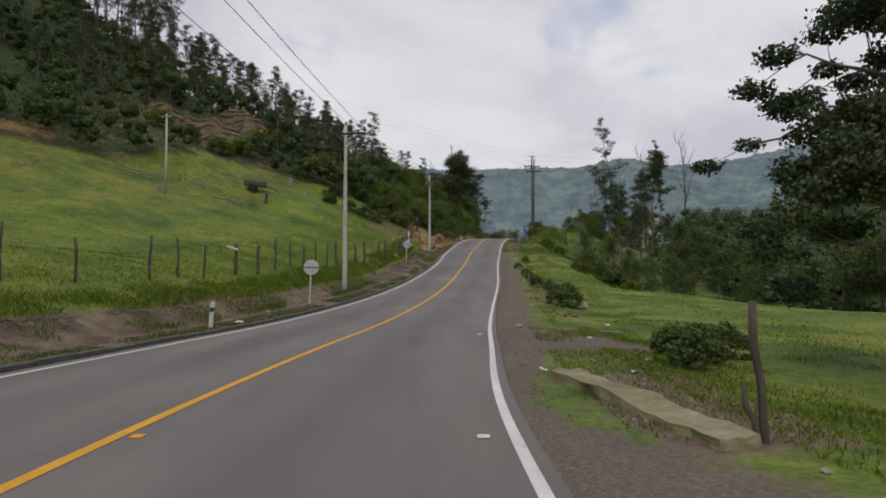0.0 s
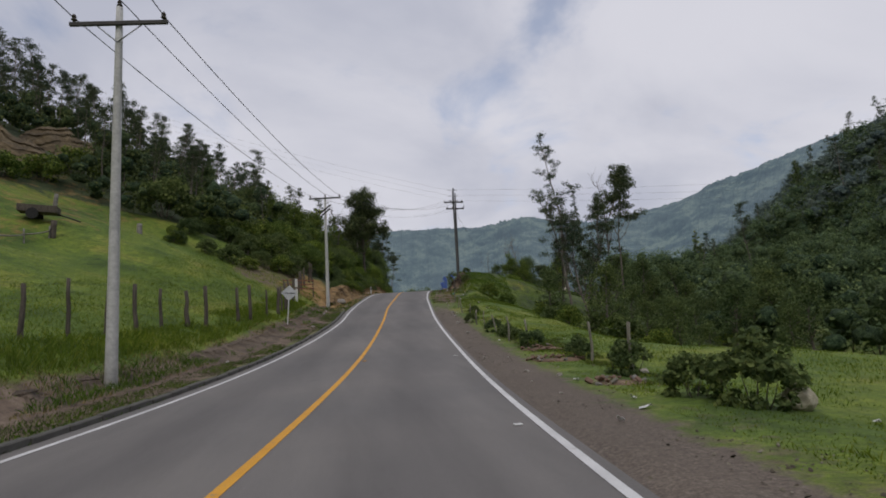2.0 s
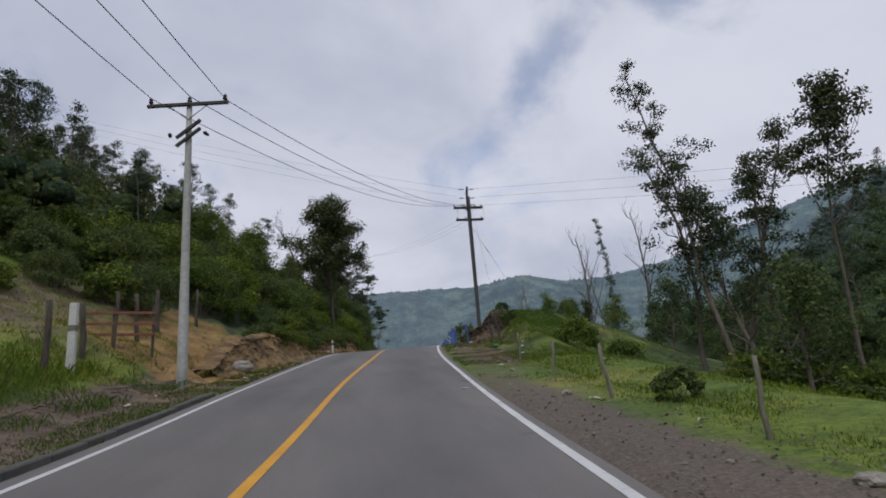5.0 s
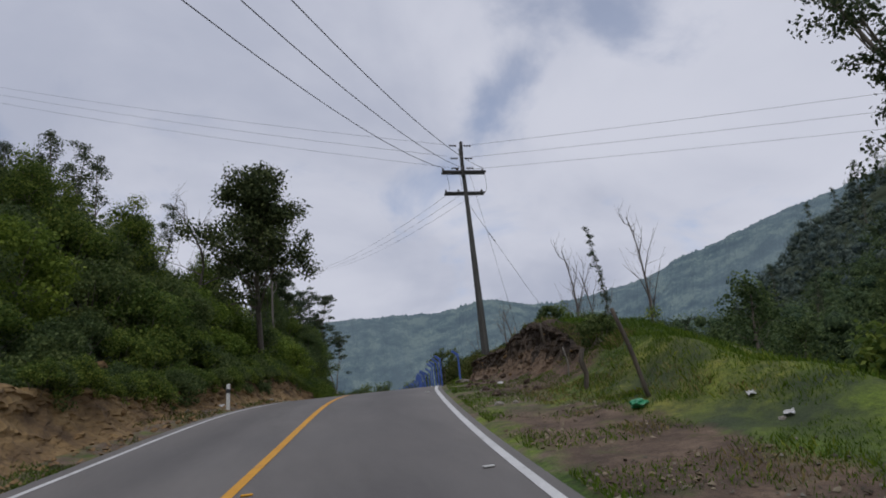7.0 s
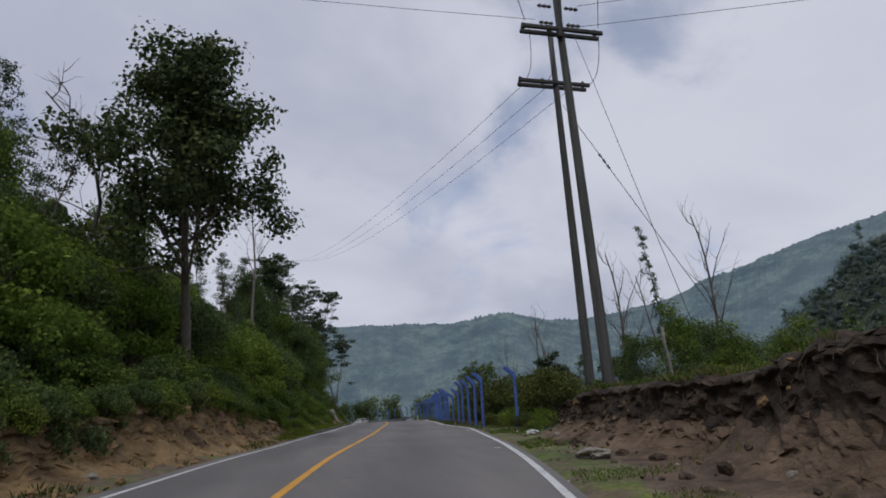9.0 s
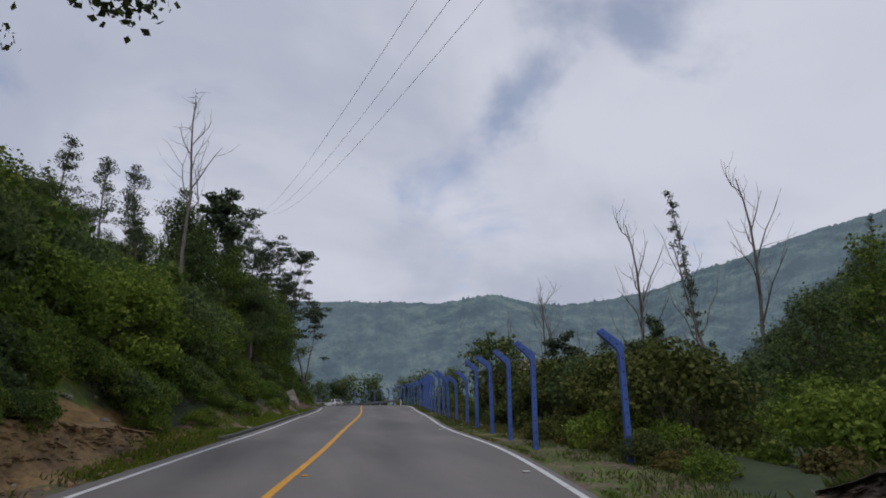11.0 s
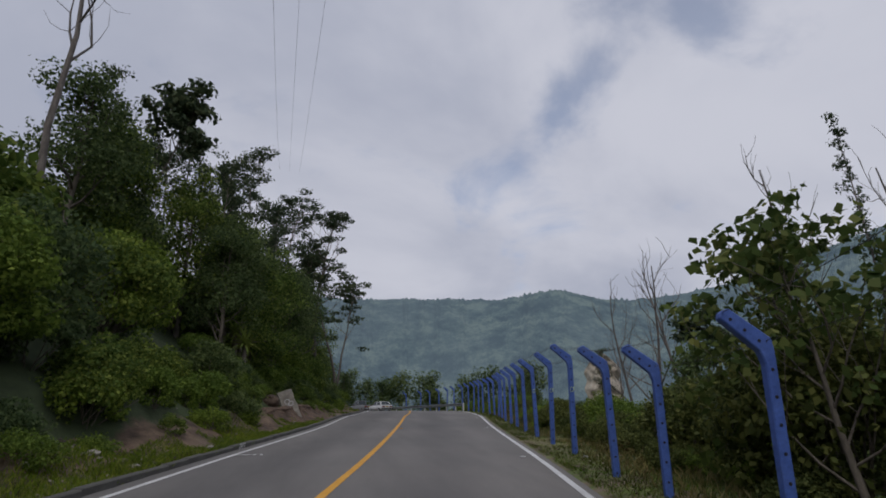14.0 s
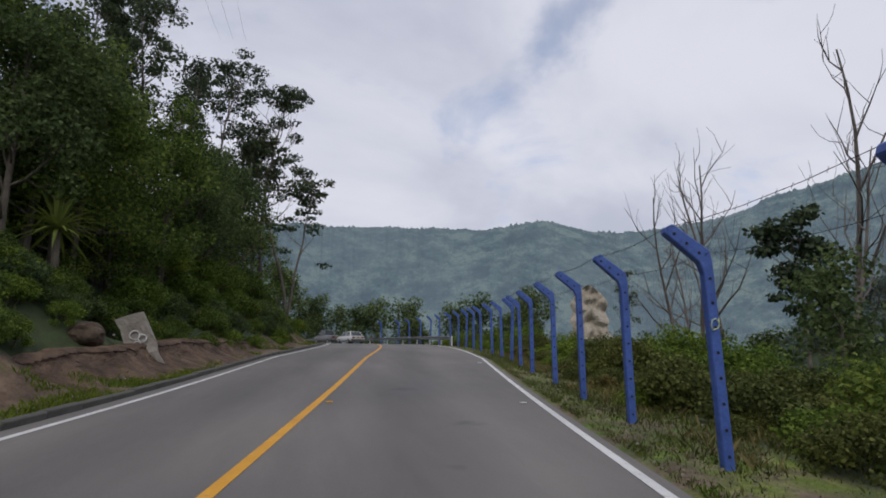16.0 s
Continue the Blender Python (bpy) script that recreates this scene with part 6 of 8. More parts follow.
for k in range(18):
    x, y = _rr.uniform(38, 84), _rr.uniform(122, 205)
    place(_rr.choice(T_EUCA + T_ROUND), x, y, _rr.uniform(0.5, 0.9), _rr.random() * 360)
# trees behind the bend
for k in range(12):
    x, y = 6 + 3.0 * k + _rr.uniform(-1, 1), 237 - 1.9 * abs(k - 3) + _rr.uniform(-2, 2)
    place(T_ROUND[k % 3], x, y, _rr.uniform(1.3, 1.75), _rr.random() * 360)


# dark conifers on the valley side
def conifer(seed, h, label):
    rng = rng_of(seed)
    e = empty("conifer")
    bm = bmesh.new()
    bm_tube(bm, [(0, 0, -0.3), (0, 0, h * 0.5), (0, 0, h)], [0.2, 0.13, 0.02], 7)
    cents, rads = [], []
    for k in range(34):
        f = 0.12 + 0.86 * k / 34
        az = k * 2.4
        r = (1 - f) * h * 0.22 + 0.15
        cents.append(np.array([math.cos(az) * r * 0.65, math.sin(az) * r * 0.65, f * h - r * 0.15])); rads.append(r * 0.55 + 0.15)
        branch(bm, rng, (0, 0, f * h), (math.cos(az), math.sin(az), -0.1), r, 0.03, 3, 0.1, 0.0, 4)
    part("trunk", bm, M_BARK, e)
    part_mesh("crown", quads_mesh("crown", leaves(rng, cents, rads, 40, 0.45, 0.5, 0.4), M_LEAF_DARK), e)
    return tagged(e, label, "conifer", "conifers")


_c = conifer(351, 13, "dark pointed conifer standing on the valley side")
for x, y, s in ((92, 165, 1.3), (97, 170, 1.05), (88, 172, 0.9), (112, 150, 1.1)):
    place(_c, x, y, s, x * 7)
discard(_c)


# ---------------------------------------------------------------- shrubs on the right
M_LEAF_OLIVE = leafy("leaf_olive", (0.05, 0.064, 0.024), (0.105, 0.128, 0.042), (0.22, 0.235, 0.085), 0.4)
B_OLIVE = [bush("thicket", 181 + k, 4.0, 3.5, 34, 150, 0.12, M_LEAF_OLIVE, "dense olive-brown thicket behind the blue posts", "olive thickets") for k in range(2)]
B_OLIVE_LOW = [bush("low_thicket", 184 + k, 2.3, 1.5, 15, 130, 0.095, M_LEAF_OLIVE, "low olive-green scrub beside the blue posts", "olive scrub") for k in range(2)]
_rr = random.Random(91)
for k in range(15):
    x, yy, z = beside(116.5 + 26 * (k + _rr.random()) / 15, right=_rr.uniform(3.9, 5.6))
    place(B_OLIVE[k % 2], x, yy, _rr.uniform(0.78, 0.98), _rr.random() * 360)
for k in range(16):
    x, yy, z = beside(142 + 55 * (k + _rr.random()) / 16, right=_rr.uniform(4.4, 6.5))
    place(B_OLIVE[k % 2], x, yy, _rr.uniform(0.5, 0.72), _rr.random() * 360)
for x, y, sc, k in ((24.7, 116.4, 0.5, 0), (26.9, 116.2, 0.64, 1), (29.4, 117.2, 0.68, 0), (35.2, 117.0, 0.8, 1), (31.0, 121.0, 0.8, 0), (28.2, 113.5, 0.55, 1)):
    place(T_BIG[k], x, y, sc, 60 * k + x * 11)
_rr = random.Random(88)
for k in range(50):
    y = _rr.uniform(111, 205)
    x, yy, z = beside(y, right=_rr.uniform(2.6, 5.0))
    place(_rr.choice(B_LIGHT[:1] + B_OLIVE_LOW + B_OLIVE_LOW + B_DRY), x, yy, _rr.uniform(0.45, 0.85), _rr.random() * 360)
for k in range(30):
    y = _rr.uniform(113, 205)
    x, yy, z = beside(y, right=_rr.uniform(5.5, 12))
    place(_rr.choice(B_NEAR), x, yy, _rr.uniform(0.9, 1.4), _rr.random() * 360)
for k in range(19):
    y = 113 + 90 * (k + _rr.random()) / 19
    x, yy, z = beside(y, right=_rr.uniform(7.5, 11))
    place(_rr.choice(B_BIG), x, yy, _rr.uniform(0.65, 0.95), _rr.random() * 360)
for k in range(24):
    y = _rr.uniform(108, 205)
    x, yy, z = beside(y, right=_rr.uniform(12, 30))
    place(_rr.choice(B_BANK + T_ROUND), x, yy, _rr.uniform(0.8, 1.2), _rr.random() * 360)
for y, v, s in ((30.9, 3.75, 1.1), (32.4, 3.2, 0.8), (35.6, 3.5, 0.9), (39.8, 3.45, 0.72), (43.8, 2.75, 0.75), (46.8, 2.7, 0.6), (49.4, 2.6, 0.6), (50.7, 2.4, 0.7), (48.5, 2.55, 0.62), (56.1, 1.9, 0.62), (62, 2.8, 0.6), (14.0, 4.6, 0.9), (15.5, 5.6, 0.8), (86, 4.2, 0.8), (92, 4.4, 0.7), (101, 4.2, 0.6), (104.5, 2.8, 0.7)):
    x, yy, z = beside(y, right=v)
    place(B_SMALL[int(y) % 3], x, yy, s, y * 31)
for y, u, s in ((80, 9.5, 1.2), (77.5, 7.2, 1.0), (83, 12, 1.2), (79, 12.5, 0.9)):
    x, yy, z = beside(y, left=u)
    place(B_BANK[0], x, yy, s * 0.7, y * 17)
for x, y, s in ((-10.4, 84.5, 0.75), (-7.2, 82.6, 0.8), (-9.4, 79.8, 0.55), (-5.2, 79.4, 0.62), (-4.2, 85.5, 0.8), (-12.6, 82.4, 0.6), (-7.6, 76.6, 0.42), (-14.2, 86.5, 0.75)):
    place(B_BIG[int(-x) % 2], x, y, s, x * 70)
for k in range(90):
    y = 112 + 80 * (k + _rr.random()) / 90
    x, yy, z = beside(y, right=_rr.uniform(2.0, 3.4))
    place(_rr.choice(B_DRY + B_LIGHT + B_OLIVE_LOW + B_OLIVE_LOW), x, yy, _rr.uniform(0.3, 0.55), _rr.random() * 360)


# dark rounded bush and a coarse-leaved shrub that leans over the blue posts
place(B_BIG[1], 20.6, 121.6, 0.85, 40)
place(B_BIG[1], 23.4, 123.4, 0.75, 140)
M_LEAF_BROAD = leafy("leaf_broad", (0.06, 0.09, 0.028), (0.12, 0.17, 0.05), (0.27, 0.28, 0.1), 0.4)
for sd, x, y, h, w in ((361, 19.8, 130.0, 3.8, 2.4), (362, 21.2, 132.8, 4.0, 2.8)):
    put(tree("coarse_shrub", sd, h, 0.06, 0.15, 13, w * 0.8, 0.38, 24, 0.15, M_LEAF_BROAD, "tall shrub with coarse olive-brown leaves behind the blue posts", flat=0.8, up=0.2, spread_=0.7, twigs=3, lean=0.12, group="coarse shrubs", category="shrub", shell=0.1), x, y)


M_YUCCA = leafy("leaf_yucca", (0.15, 0.2, 0.05), (0.25, 0.31, 0.085), (0.36, 0.41, 0.15), 0.3)


for x, y, s in ((8.3, 154.1, 0.55), (7.7, 153.2, 0.65), (9.0, 152.4, 0.45), (8.9, 155.3, 0.42), (7.3, 155.2, 0.7), (8.3, 151.3, 0.6), (9.4, 150.6, 0.45)):
    place(B_NEAR[int(x * 10) % 4], x, y, s, x * 90)


# spiky yucca on the left bank
def yucca(x, y, h, n, length, seed):
    rng = rng_of(seed)
    e = empty("yucca", (x, y, gz(x, y)))
    bm = bmesh.new()
    bm_tube(bm, [(0, 0, -0.2), (0.05, 0, h * 0.5), (0, 0.05, h)], [0.13, 0.11, 0.09], 8)
    part("stem", bm, M_BARK, e)
    for k in range(n):
        az, el = k * 2.4, radians(75 - 95 * (k / n) + rng.normal() * 6)
        d = Vector((math.cos(az) * math.cos(el), math.sin(az) * math.cos(el), math.sin(el)))
        s = Vector((-math.sin(az), math.cos(az), 0))
        bm = bmesh.new()
        rows = []
        ln = length * (0.8 + 0.3 * rng.random())
        for q in range(6):
            f = q / 5
            c = Vector((0, 0, h)) + d * ln * f - Vector((0, 0, 0.35 * ln * f * f * math.cos(el)))
            w = 0.062 * (1 - f) ** 0.6 * (0.5 + 1.2 * min(f * 3, 0.5)) + 0.003
            rows.append((bm.verts.new(c + s * w), bm.verts.new(c - Vector((0, 0, 0.015))), bm.verts.new(c - s * w)))
        for r0, r1 in zip(rows, rows[1:]):
            bm.faces.new((r0[0], r0[1], r1[1], r1[0])); bm.faces.new((r0[1], r0[2], r1[2], r1[1]))
        part("leaf", bm, M_YUCCA, e)
    return tagged(e, "spiky yellow-green yucca growing out of the bank", "yucca", "yuccas")


yucca(8.1, 156.8, 2.1, 46, 1.35, 5)
yucca(7.3, 158.4, 2.5, 40, 1.3, 6)


# ---------------------------------------------------------------- pale cliff across the valley
def cliff():
    verts, faces = [], []
    nx_, nz_ = 26, 26
    for i in range(nx_ + 1):
        for j in range(nz_ + 1):
            a, b = i / nx_ - 0.5, j / nz_
            w = 24 * (1 - 0.35 * b + 0.25 * noise.noise((b * 4, 0, 0)))
            p = Vector((a * w, 0, b * 34 * (1 - 0.5 * abs(a) ** 1.5) - 4))
            p.y = 5 * noise.noise((p.x / 6, p.z / 7, 0)) + 2 * noise.noise((p.x / 2, p.z / 3, 4)) + b * 7 + 12 * a * a
            verts.append(p)
    for i in range(nx_):
        for j in range(nz_):
            k = i * (nz_ + 1) + j
            faces.append((k, k + nz_ + 1, k + nz_ + 2, k + 1))
    ob = mesh_object("cliff", verts, faces, M_CLIFF)
    ob.matrix_basis = pose(147, 430, 16, 0, 0, -22)
    return tagged(ob, "pale bare rock cliff across the valley", "cliff", kind="structure")


cliff()


# ---------------------------------------------------------------- vehicles ahead, on the bend
M_CAR_WHITE = noisy("car_white", [(0.3, (0.66, 0.66, 0.66)), (0.7, (0.76, 0.76, 0.76))], 2, 0.25, bump=0.0)
M_CAR_GREY = noisy("car_grey", [(0.3, (0.12, 0.125, 0.13)), (0.7, (0.18, 0.185, 0.19))], 2, 0.3, bump=0.0)
M_GLASS, _n, _l, _b = material("car_glass", 0.05)
_b.inputs["Base Color"].default_value = (0.02, 0.03, 0.035, 1)
M_TYRE = noisy("tyre", [(0.3, (0.015, 0.015, 0.015)), (0.7, (0.03, 0.03, 0.03))], 6, 0.9, bump=0.2)
M_LAMP_RED = noisy("lamp_red", [(0.3, (0.16, 0.01, 0.01)), (0.7, (0.25, 0.02, 0.02))], 5, 0.2, bump=0.0)
M_PLATE = noisy("plate_yellow", [(0.3, (0.6, 0.36, 0.02)), (0.7, (0.7, 0.45, 0.04))], 5, 0.5, bump=0.0)


def bm_loft(bm, sections):
    """sections: list of rings (equal length) of points; closed at both ends."""
    rings = [[bm.verts.new(p) for p in s] for s in sections]
    n = len(rings[0])
    for a, b in zip(rings, rings[1:]):
        for k in range(n):
            f = bm.faces.new((a[k], a[(k + 1) % n], b[(k + 1) % n], b[k])); f.smooth = True
    bm.faces.new(rings[0][::-1]); bm.faces.new(rings[-1])
    bmesh.ops.recalc_face_normals(bm, faces=bm.faces)
    return bm


def section(x, half, z0, z1, tuck=0.9):
    return [(x, -half * tuck, z0), (x, -half, z0 + 0.18), (x, -half, (z0 + z1) / 2), (x, -half * 0.96, z1 - 0.07), (x, -half * 0.86, z1), (x, half * 0.86, z1), (x, half * 0.96, z1 - 0.07), (x, half, (z0 + z1) / 2), (x, half, z0 + 0.18), (x, half * tuck, z0)]


def vehicle(name, paint, x, y, z, turn, label, cabin, tall):
    e = empty(name, (x, y, z), turn)
    L, W = 4.2, 0.82
    bm = bmesh.new()
    hood = 0.86 + (0.12 if tall else 0)
    bm_loft(bm, [section(-2.1, W * 0.93, 0.34, hood - 0.04), section(-2.0, W, 0.28, hood), section(-1.2, W, 0.26, hood + 0.03), section(0.6, W, 0.26, hood + 0.02), section(1.7, W, 0.28, hood - 0.08), section(2.05, W * 0.95, 0.32, hood - 0.16), section(2.12, W * 0.88, 0.4, hood - 0.25)])
    body = part("body", bm, paint, e)
    x0, x1, x2, x3, top = cabin
    bm = bmesh.new()
    rings = []
    for xx, hw, zz in ((x0, W * 0.93, hood), (x1, W * 0.74, top), ((x1 + x2) / 2, W * 0.76, top + 0.03), (x2, W * 0.74, top), (x3, W * 0.93, hood)):
        rings.append((xx, hw, zz))
    base = [bm.verts.new((x0, -W * 0.93, hood)), bm.verts.new((x3, -W * 0.93, hood)), bm.verts.new((x3, W * 0.93, hood)), bm.verts.new((x0, W * 0.93, hood))]
    roof = [bm.verts.new((x1, -W * 0.74, top)), bm.verts.new((x2, -W * 0.74, top)), bm.verts.new((x2, W * 0.74, top)), bm.verts.new((x1, W * 0.74, top))]
    for k in range(4):
        bm.faces.new((base[k], base[(k + 1) % 4], roof[(k + 1) % 4], roof[k]))
    bm.faces.new(roof)
    bm.faces.new(base[::-1])
    bmesh.ops.recalc_face_normals(bm, faces=bm.faces)
    bmesh.ops.bevel(bm, geom=list(bm.edges), offset=0.04, segments=2, affect="EDGES")
    part("cabin", bm, paint, e)

    def pane(a, b, c, d, nm):
        q = [Vector(v) for v in (a, b, c, d)]
        n = (q[1] - q[0]).cross(q[3] - q[0]).normalized()
        cen = sum(q, Vector()) / 4
        bm = bmesh.new()
        o = [bm.verts.new(cen + (v - cen) * 0.84 + n * 0.012) for v in q]
        i_ = [bm.verts.new(cen + (v - cen) * 0.84 - n * 0.012) for v in q]
        bm.faces.new(o); bm.faces.new(i_[::-1])
        for k in range(4):
            bm.faces.new((o[(k + 1) % 4], o[k], i_[k], i_[(k + 1) % 4]))
        part(nm, bm, M_GLASS, e, "dark window glass")
    b_, r_ = W * 0.93, W * 0.74
    pane((x0, b_, hood), (x0, -b_, hood), (x1, -r_, top), (x1, r_, top), "rear_window")
    pane((x3, -b_, hood), (x3, b_, hood), (x2, r_, top), (x2, -r_, top), "windscreen")
    xm0, xm1 = (x0 + x3) / 2, (x1 + x2) / 2
    for s in (-1, 1):
        for a, b, c, d in ((x0, xm0, xm1, x1), (xm0, x3, x2, xm1)):
            q = [(a, s * b_, hood), (b, s * b_, hood), (c, s * r_, top), (d, s * r_, top)]
            pane(*(q if s < 0 else q[::-1]), "side_window")
        part("mirror", bm_box(bmesh.new(), (0.1, 0.16, 0.11), (0.85, s * (W + 0.06), hood + 0.08), bevel=0.02), M_BLACK, e)
        part("rear_light", bm_box(bmesh.new(), (0.05, 0.36, 0.16), (-2.08, s * 0.55, hood - 0.18), bevel=0.01), M_LAMP_RED, e, "red rear light")
        part("headlight", bm_box(bmesh.new(), (0.05, 0.3, 0.14), (2.08, s * 0.55, hood - 0.26), bevel=0.01), M_LITTER, e)
        for wx in (-1.25, 1.3):
            bm = bmesh.new()
            bmesh.ops.create_cone(bm, cap_ends=True, segments=22, radius1=0.3, radius2=0.3, depth=0.18, matrix=pose(wx, s * (W - 0.07), 0.3, 90, 0, 0))
            bmesh.ops.bevel(bm, geom=[q for q in bm.edges if abs(q.verts[0].co.y - q.verts[1].co.y) < 1e-5], offset=0.03, segments=2, affect="EDGES")
            wheel = part("wheel", bm, M_TYRE, e, "black tyre")
            bm = bmesh.new()
            bmesh.ops.create_cone(bm, cap_ends=True, segments=16, radius1=0.19, radius2=0.16, depth=0.19, matrix=pose(wx, s * (W - 0.06), 0.3, 90, 0, 0))
            part("rim", bm, M_STEEL, wheel)
    part("rear_bumper", bm_box(bmesh.new(), (0.14, 2 * W * 0.98, 0.17), (-2.12, 0, 0.45), bevel=0.03), M_BLACK, e, "black bumper with a pale strip")
    part("trim_strip", bm_box(bmesh.new(), (0.02, 2 * W * 0.9, 0.03), (-2.195, 0, 0.49)), M_LITTER, e)
    pl = part("number_plate", bm_box(bmesh.new(), (0.02, 0.33, 0.15), (-2.115, 0, hood - 0.19), bevel=0.005), M_PLATE, e, "yellow number plate with dark bars")
    part("plate_bar", bm_box(bmesh.new(), (0.006, 0.25, 0.05), (-2.128, 0, hood - 0.19)), M_BLACK, pl)
    return tagged(e, label, "car")


def on_road(i, off):
    t = TRACK[i]
    return t[0] + SIDE[i, 0] * off, t[1] + SIDE[i, 1] * off, t[4] + 0.02, math.degrees(math.atan2(-SIDE[i, 0], SIDE[i, 1])) + 180


_x, _y, _z, _t = on_road(267, 1.9)
vehicle("white_sedan", M_CAR_WHITE, _x, _y, _z, _t + 0, "white four-door saloon car driving round the bend", (-1.75, -1.15, 0.35, 1.0, 1.36), False)
_x, _y, _z, _t = on_road(272, 1.7)
vehicle("grey_pickup", M_CAR_GREY, _x, _y, _z, _t + 0, "dark grey pickup truck ahead of the white car", (-0.35, -0.15, 0.6, 1.15, 1.66), True)


# ---------------------------------------------------------------- grass
def blades(name, n, region, h, w, mat, label, seed, level=None):
    rng = rng_of(seed)
    xs, ys = region(rng, n)
    zs = level(xs, ys) if level else ground_z(xs, ys)
    n = len(xs)
    az = rng.random(n) * 6.283
    hh = h * (0.5 + rng.random(n))
    lean = rng.normal(size=(n, 2)) * 0.35
    s = np.stack([np.cos(az), np.sin(az), np.zeros(n)], 1) * (w * (0.6 + 0.8 * rng.random(n)))[:, None]
    b = np.stack([xs, ys, zs - 0.03], 1)
    mid = b + np.stack([lean[:, 0] * hh * 0.4, lean[:, 1] * hh * 0.4, hh * 0.6], 1)
    tip = b + np.stack([lean[:, 0] * hh, lean[:, 1] * hh, hh], 1)
    q = np.stack([b - s, b + s, tip, mid - s * 0.9], 1)
    return tagged(new(name, quads_mesh(name, q, mat)), label, "grass", kind="stuff")


def verge_region(side, y0, y1, o0, o1, power=1.6, clump=0.25):
    def fn(rng, n):
        m = int(n * 1.8)
        yy = rng.uniform(y0, y1, m)
        off = o0 + (o1 - o0) * rng.random(m) ** power
        at = lambda v: np.interp(yy, TRACK[:285, 1], v[:285])
        d = -(at(TRACK[:, 2]) + off) if side < 0 else at(TRACK[:, 3]) + off
        x, y = at(TRACK[:, 0]) + at(SIDE[:, 0]) * d, yy + at(SIDE[:, 1]) * d
        keep = lumps(x, y, 1.1, 40) + 0.6 * lumps(x, y, 5, 41) > -clump
        return x[keep][:n], y[keep][:n]
    return fn


def lip_region(line, seed, slope):
    """Spots along the upper edge of a cut on the right."""
    def fn(rng, n):
        pts = []
        for k in range(n):
            y = rng.uniform(line[0][0], line[0][-1])
            f, h = face_line(y, *line, seed)
            pts.append(beside_fast(y, 1, f + slope * h + 0.16 + 0.6 * rng.random())[:2])
        p = np.array(pts)
        keep = lumps(p[:, 0], p[:, 1], 0.9, 43) > -0.15
        return p[keep, 0], p[keep, 1]
    return fn


def lip_level(line, seed):
    def fn(xs, ys):
        row = road_coords(xs, ys)[0]
        return np.maximum(row[:, 4] + np.array([face_line(y, *line, seed)[1] for y in row[:, 1]]), ground_z(xs, ys)) - 0.02
    return fn


blades("verge_grass", 60000, verge_region(-1, 4, 76, 3.5, 12, 1.4, 1.0), 0.12, 0.009, M_GRASS, "green grass along the pasture fence", 701)
blades("pasture_grass", 60000, verge_region(-1, 2, 74, 7, 40, 1.3, 0.7), 0.065, 0.014, M_PASTURE, "green pasture grass on the hillside", 702)
blades("shoulder_grass", 48000, verge_region(1, 2, 84, 2.7, 14, 1.5, 0.3), 0.1, 0.009, M_GRASS, "green grass beside the gravel shoulder", 703)
blades("meadow_grass", 44000, verge_region(1, 2, 75, 10, 40, 1.3, 0.7), 0.065, 0.014, M_PASTURE, "green meadow grass", 707)
blades("edge_grass", 20000, verge_region(1, 66, 200, 0.4, 2.8, 1.2, 0.1), 0.07, 0.008, M_LUSH, "short grass at the road edge under the blue posts", 704)
blades("bank_grass", 9000, verge_region(-1, 118, 190, 0.9, 2.6, 1.1, 0.0), 0.14, 0.009, M_GRASS, "grass tufts at the foot of the bank", 705)
blades("knoll_grass", 30000, verge_region(1, 74, 108, 4.5, 16, 1.1, 0.5), 0.11, 0.009, M_LUSH, "long grass on the knoll", 706)


# ---------------------------------------------------------------- raw earth faces of the cuts
M_EARTH_DARK = noisy("earth_dark", [(0.28, (0.06, 0.04, 0.026)), (0.45, (0.155, 0.104, 0.068)), (0.6, (0.245, 0.168, 0.11)), (0.78, (0.35, 0.26, 0.178))], 1.5, 0.97, bump=0.9, fine=7, stretch=(1, 1, 1.8), dist=0.05)
M_EARTH_OCHRE = noisy("earth_ochre", [(0.28, (0.07, 0.045, 0.026)), (0.42, (0.18, 0.115, 0.055)), (0.55, (0.3, 0.195, 0.085)), (0.78, (0.42, 0.3, 0.15))], 0.8, 0.97, bump=0.9, fine=8, stretch=(1, 1, 1.7), dist=0.05)


M_EARTH_RED = noisy("earth_brown", [(0.28, (0.04, 0.026, 0.018)), (0.45, (0.105, 0.066, 0.044)), (0.6, (0.17, 0.11, 0.074)), (0.78, (0.25, 0.175, 0.12))], 1.6, 0.97, bump=0.9, fine=7, stretch=(1, 1, 1.6), dist=0.05)


M_EARTH_VERGE = noisy("earth_verge", [(0.28, (0.045, 0.034, 0.025)), (0.45, (0.115, 0.085, 0.06)), (0.6, (0.175, 0.132, 0.095)), (0.78, (0.26, 0.205, 0.15))], 1.3, 0.97, bump=0.9, fine=8, dist=0.04)
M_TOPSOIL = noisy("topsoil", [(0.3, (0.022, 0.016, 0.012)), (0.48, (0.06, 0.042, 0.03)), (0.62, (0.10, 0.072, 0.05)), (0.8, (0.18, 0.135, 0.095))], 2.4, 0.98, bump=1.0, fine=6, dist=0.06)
M_STRAW_ROOT = noisy("dry_root", [(0.3, (0.10, 0.075, 0.05)), (0.7, (0.22, 0.17, 0.12))], 5.0, 0.9)


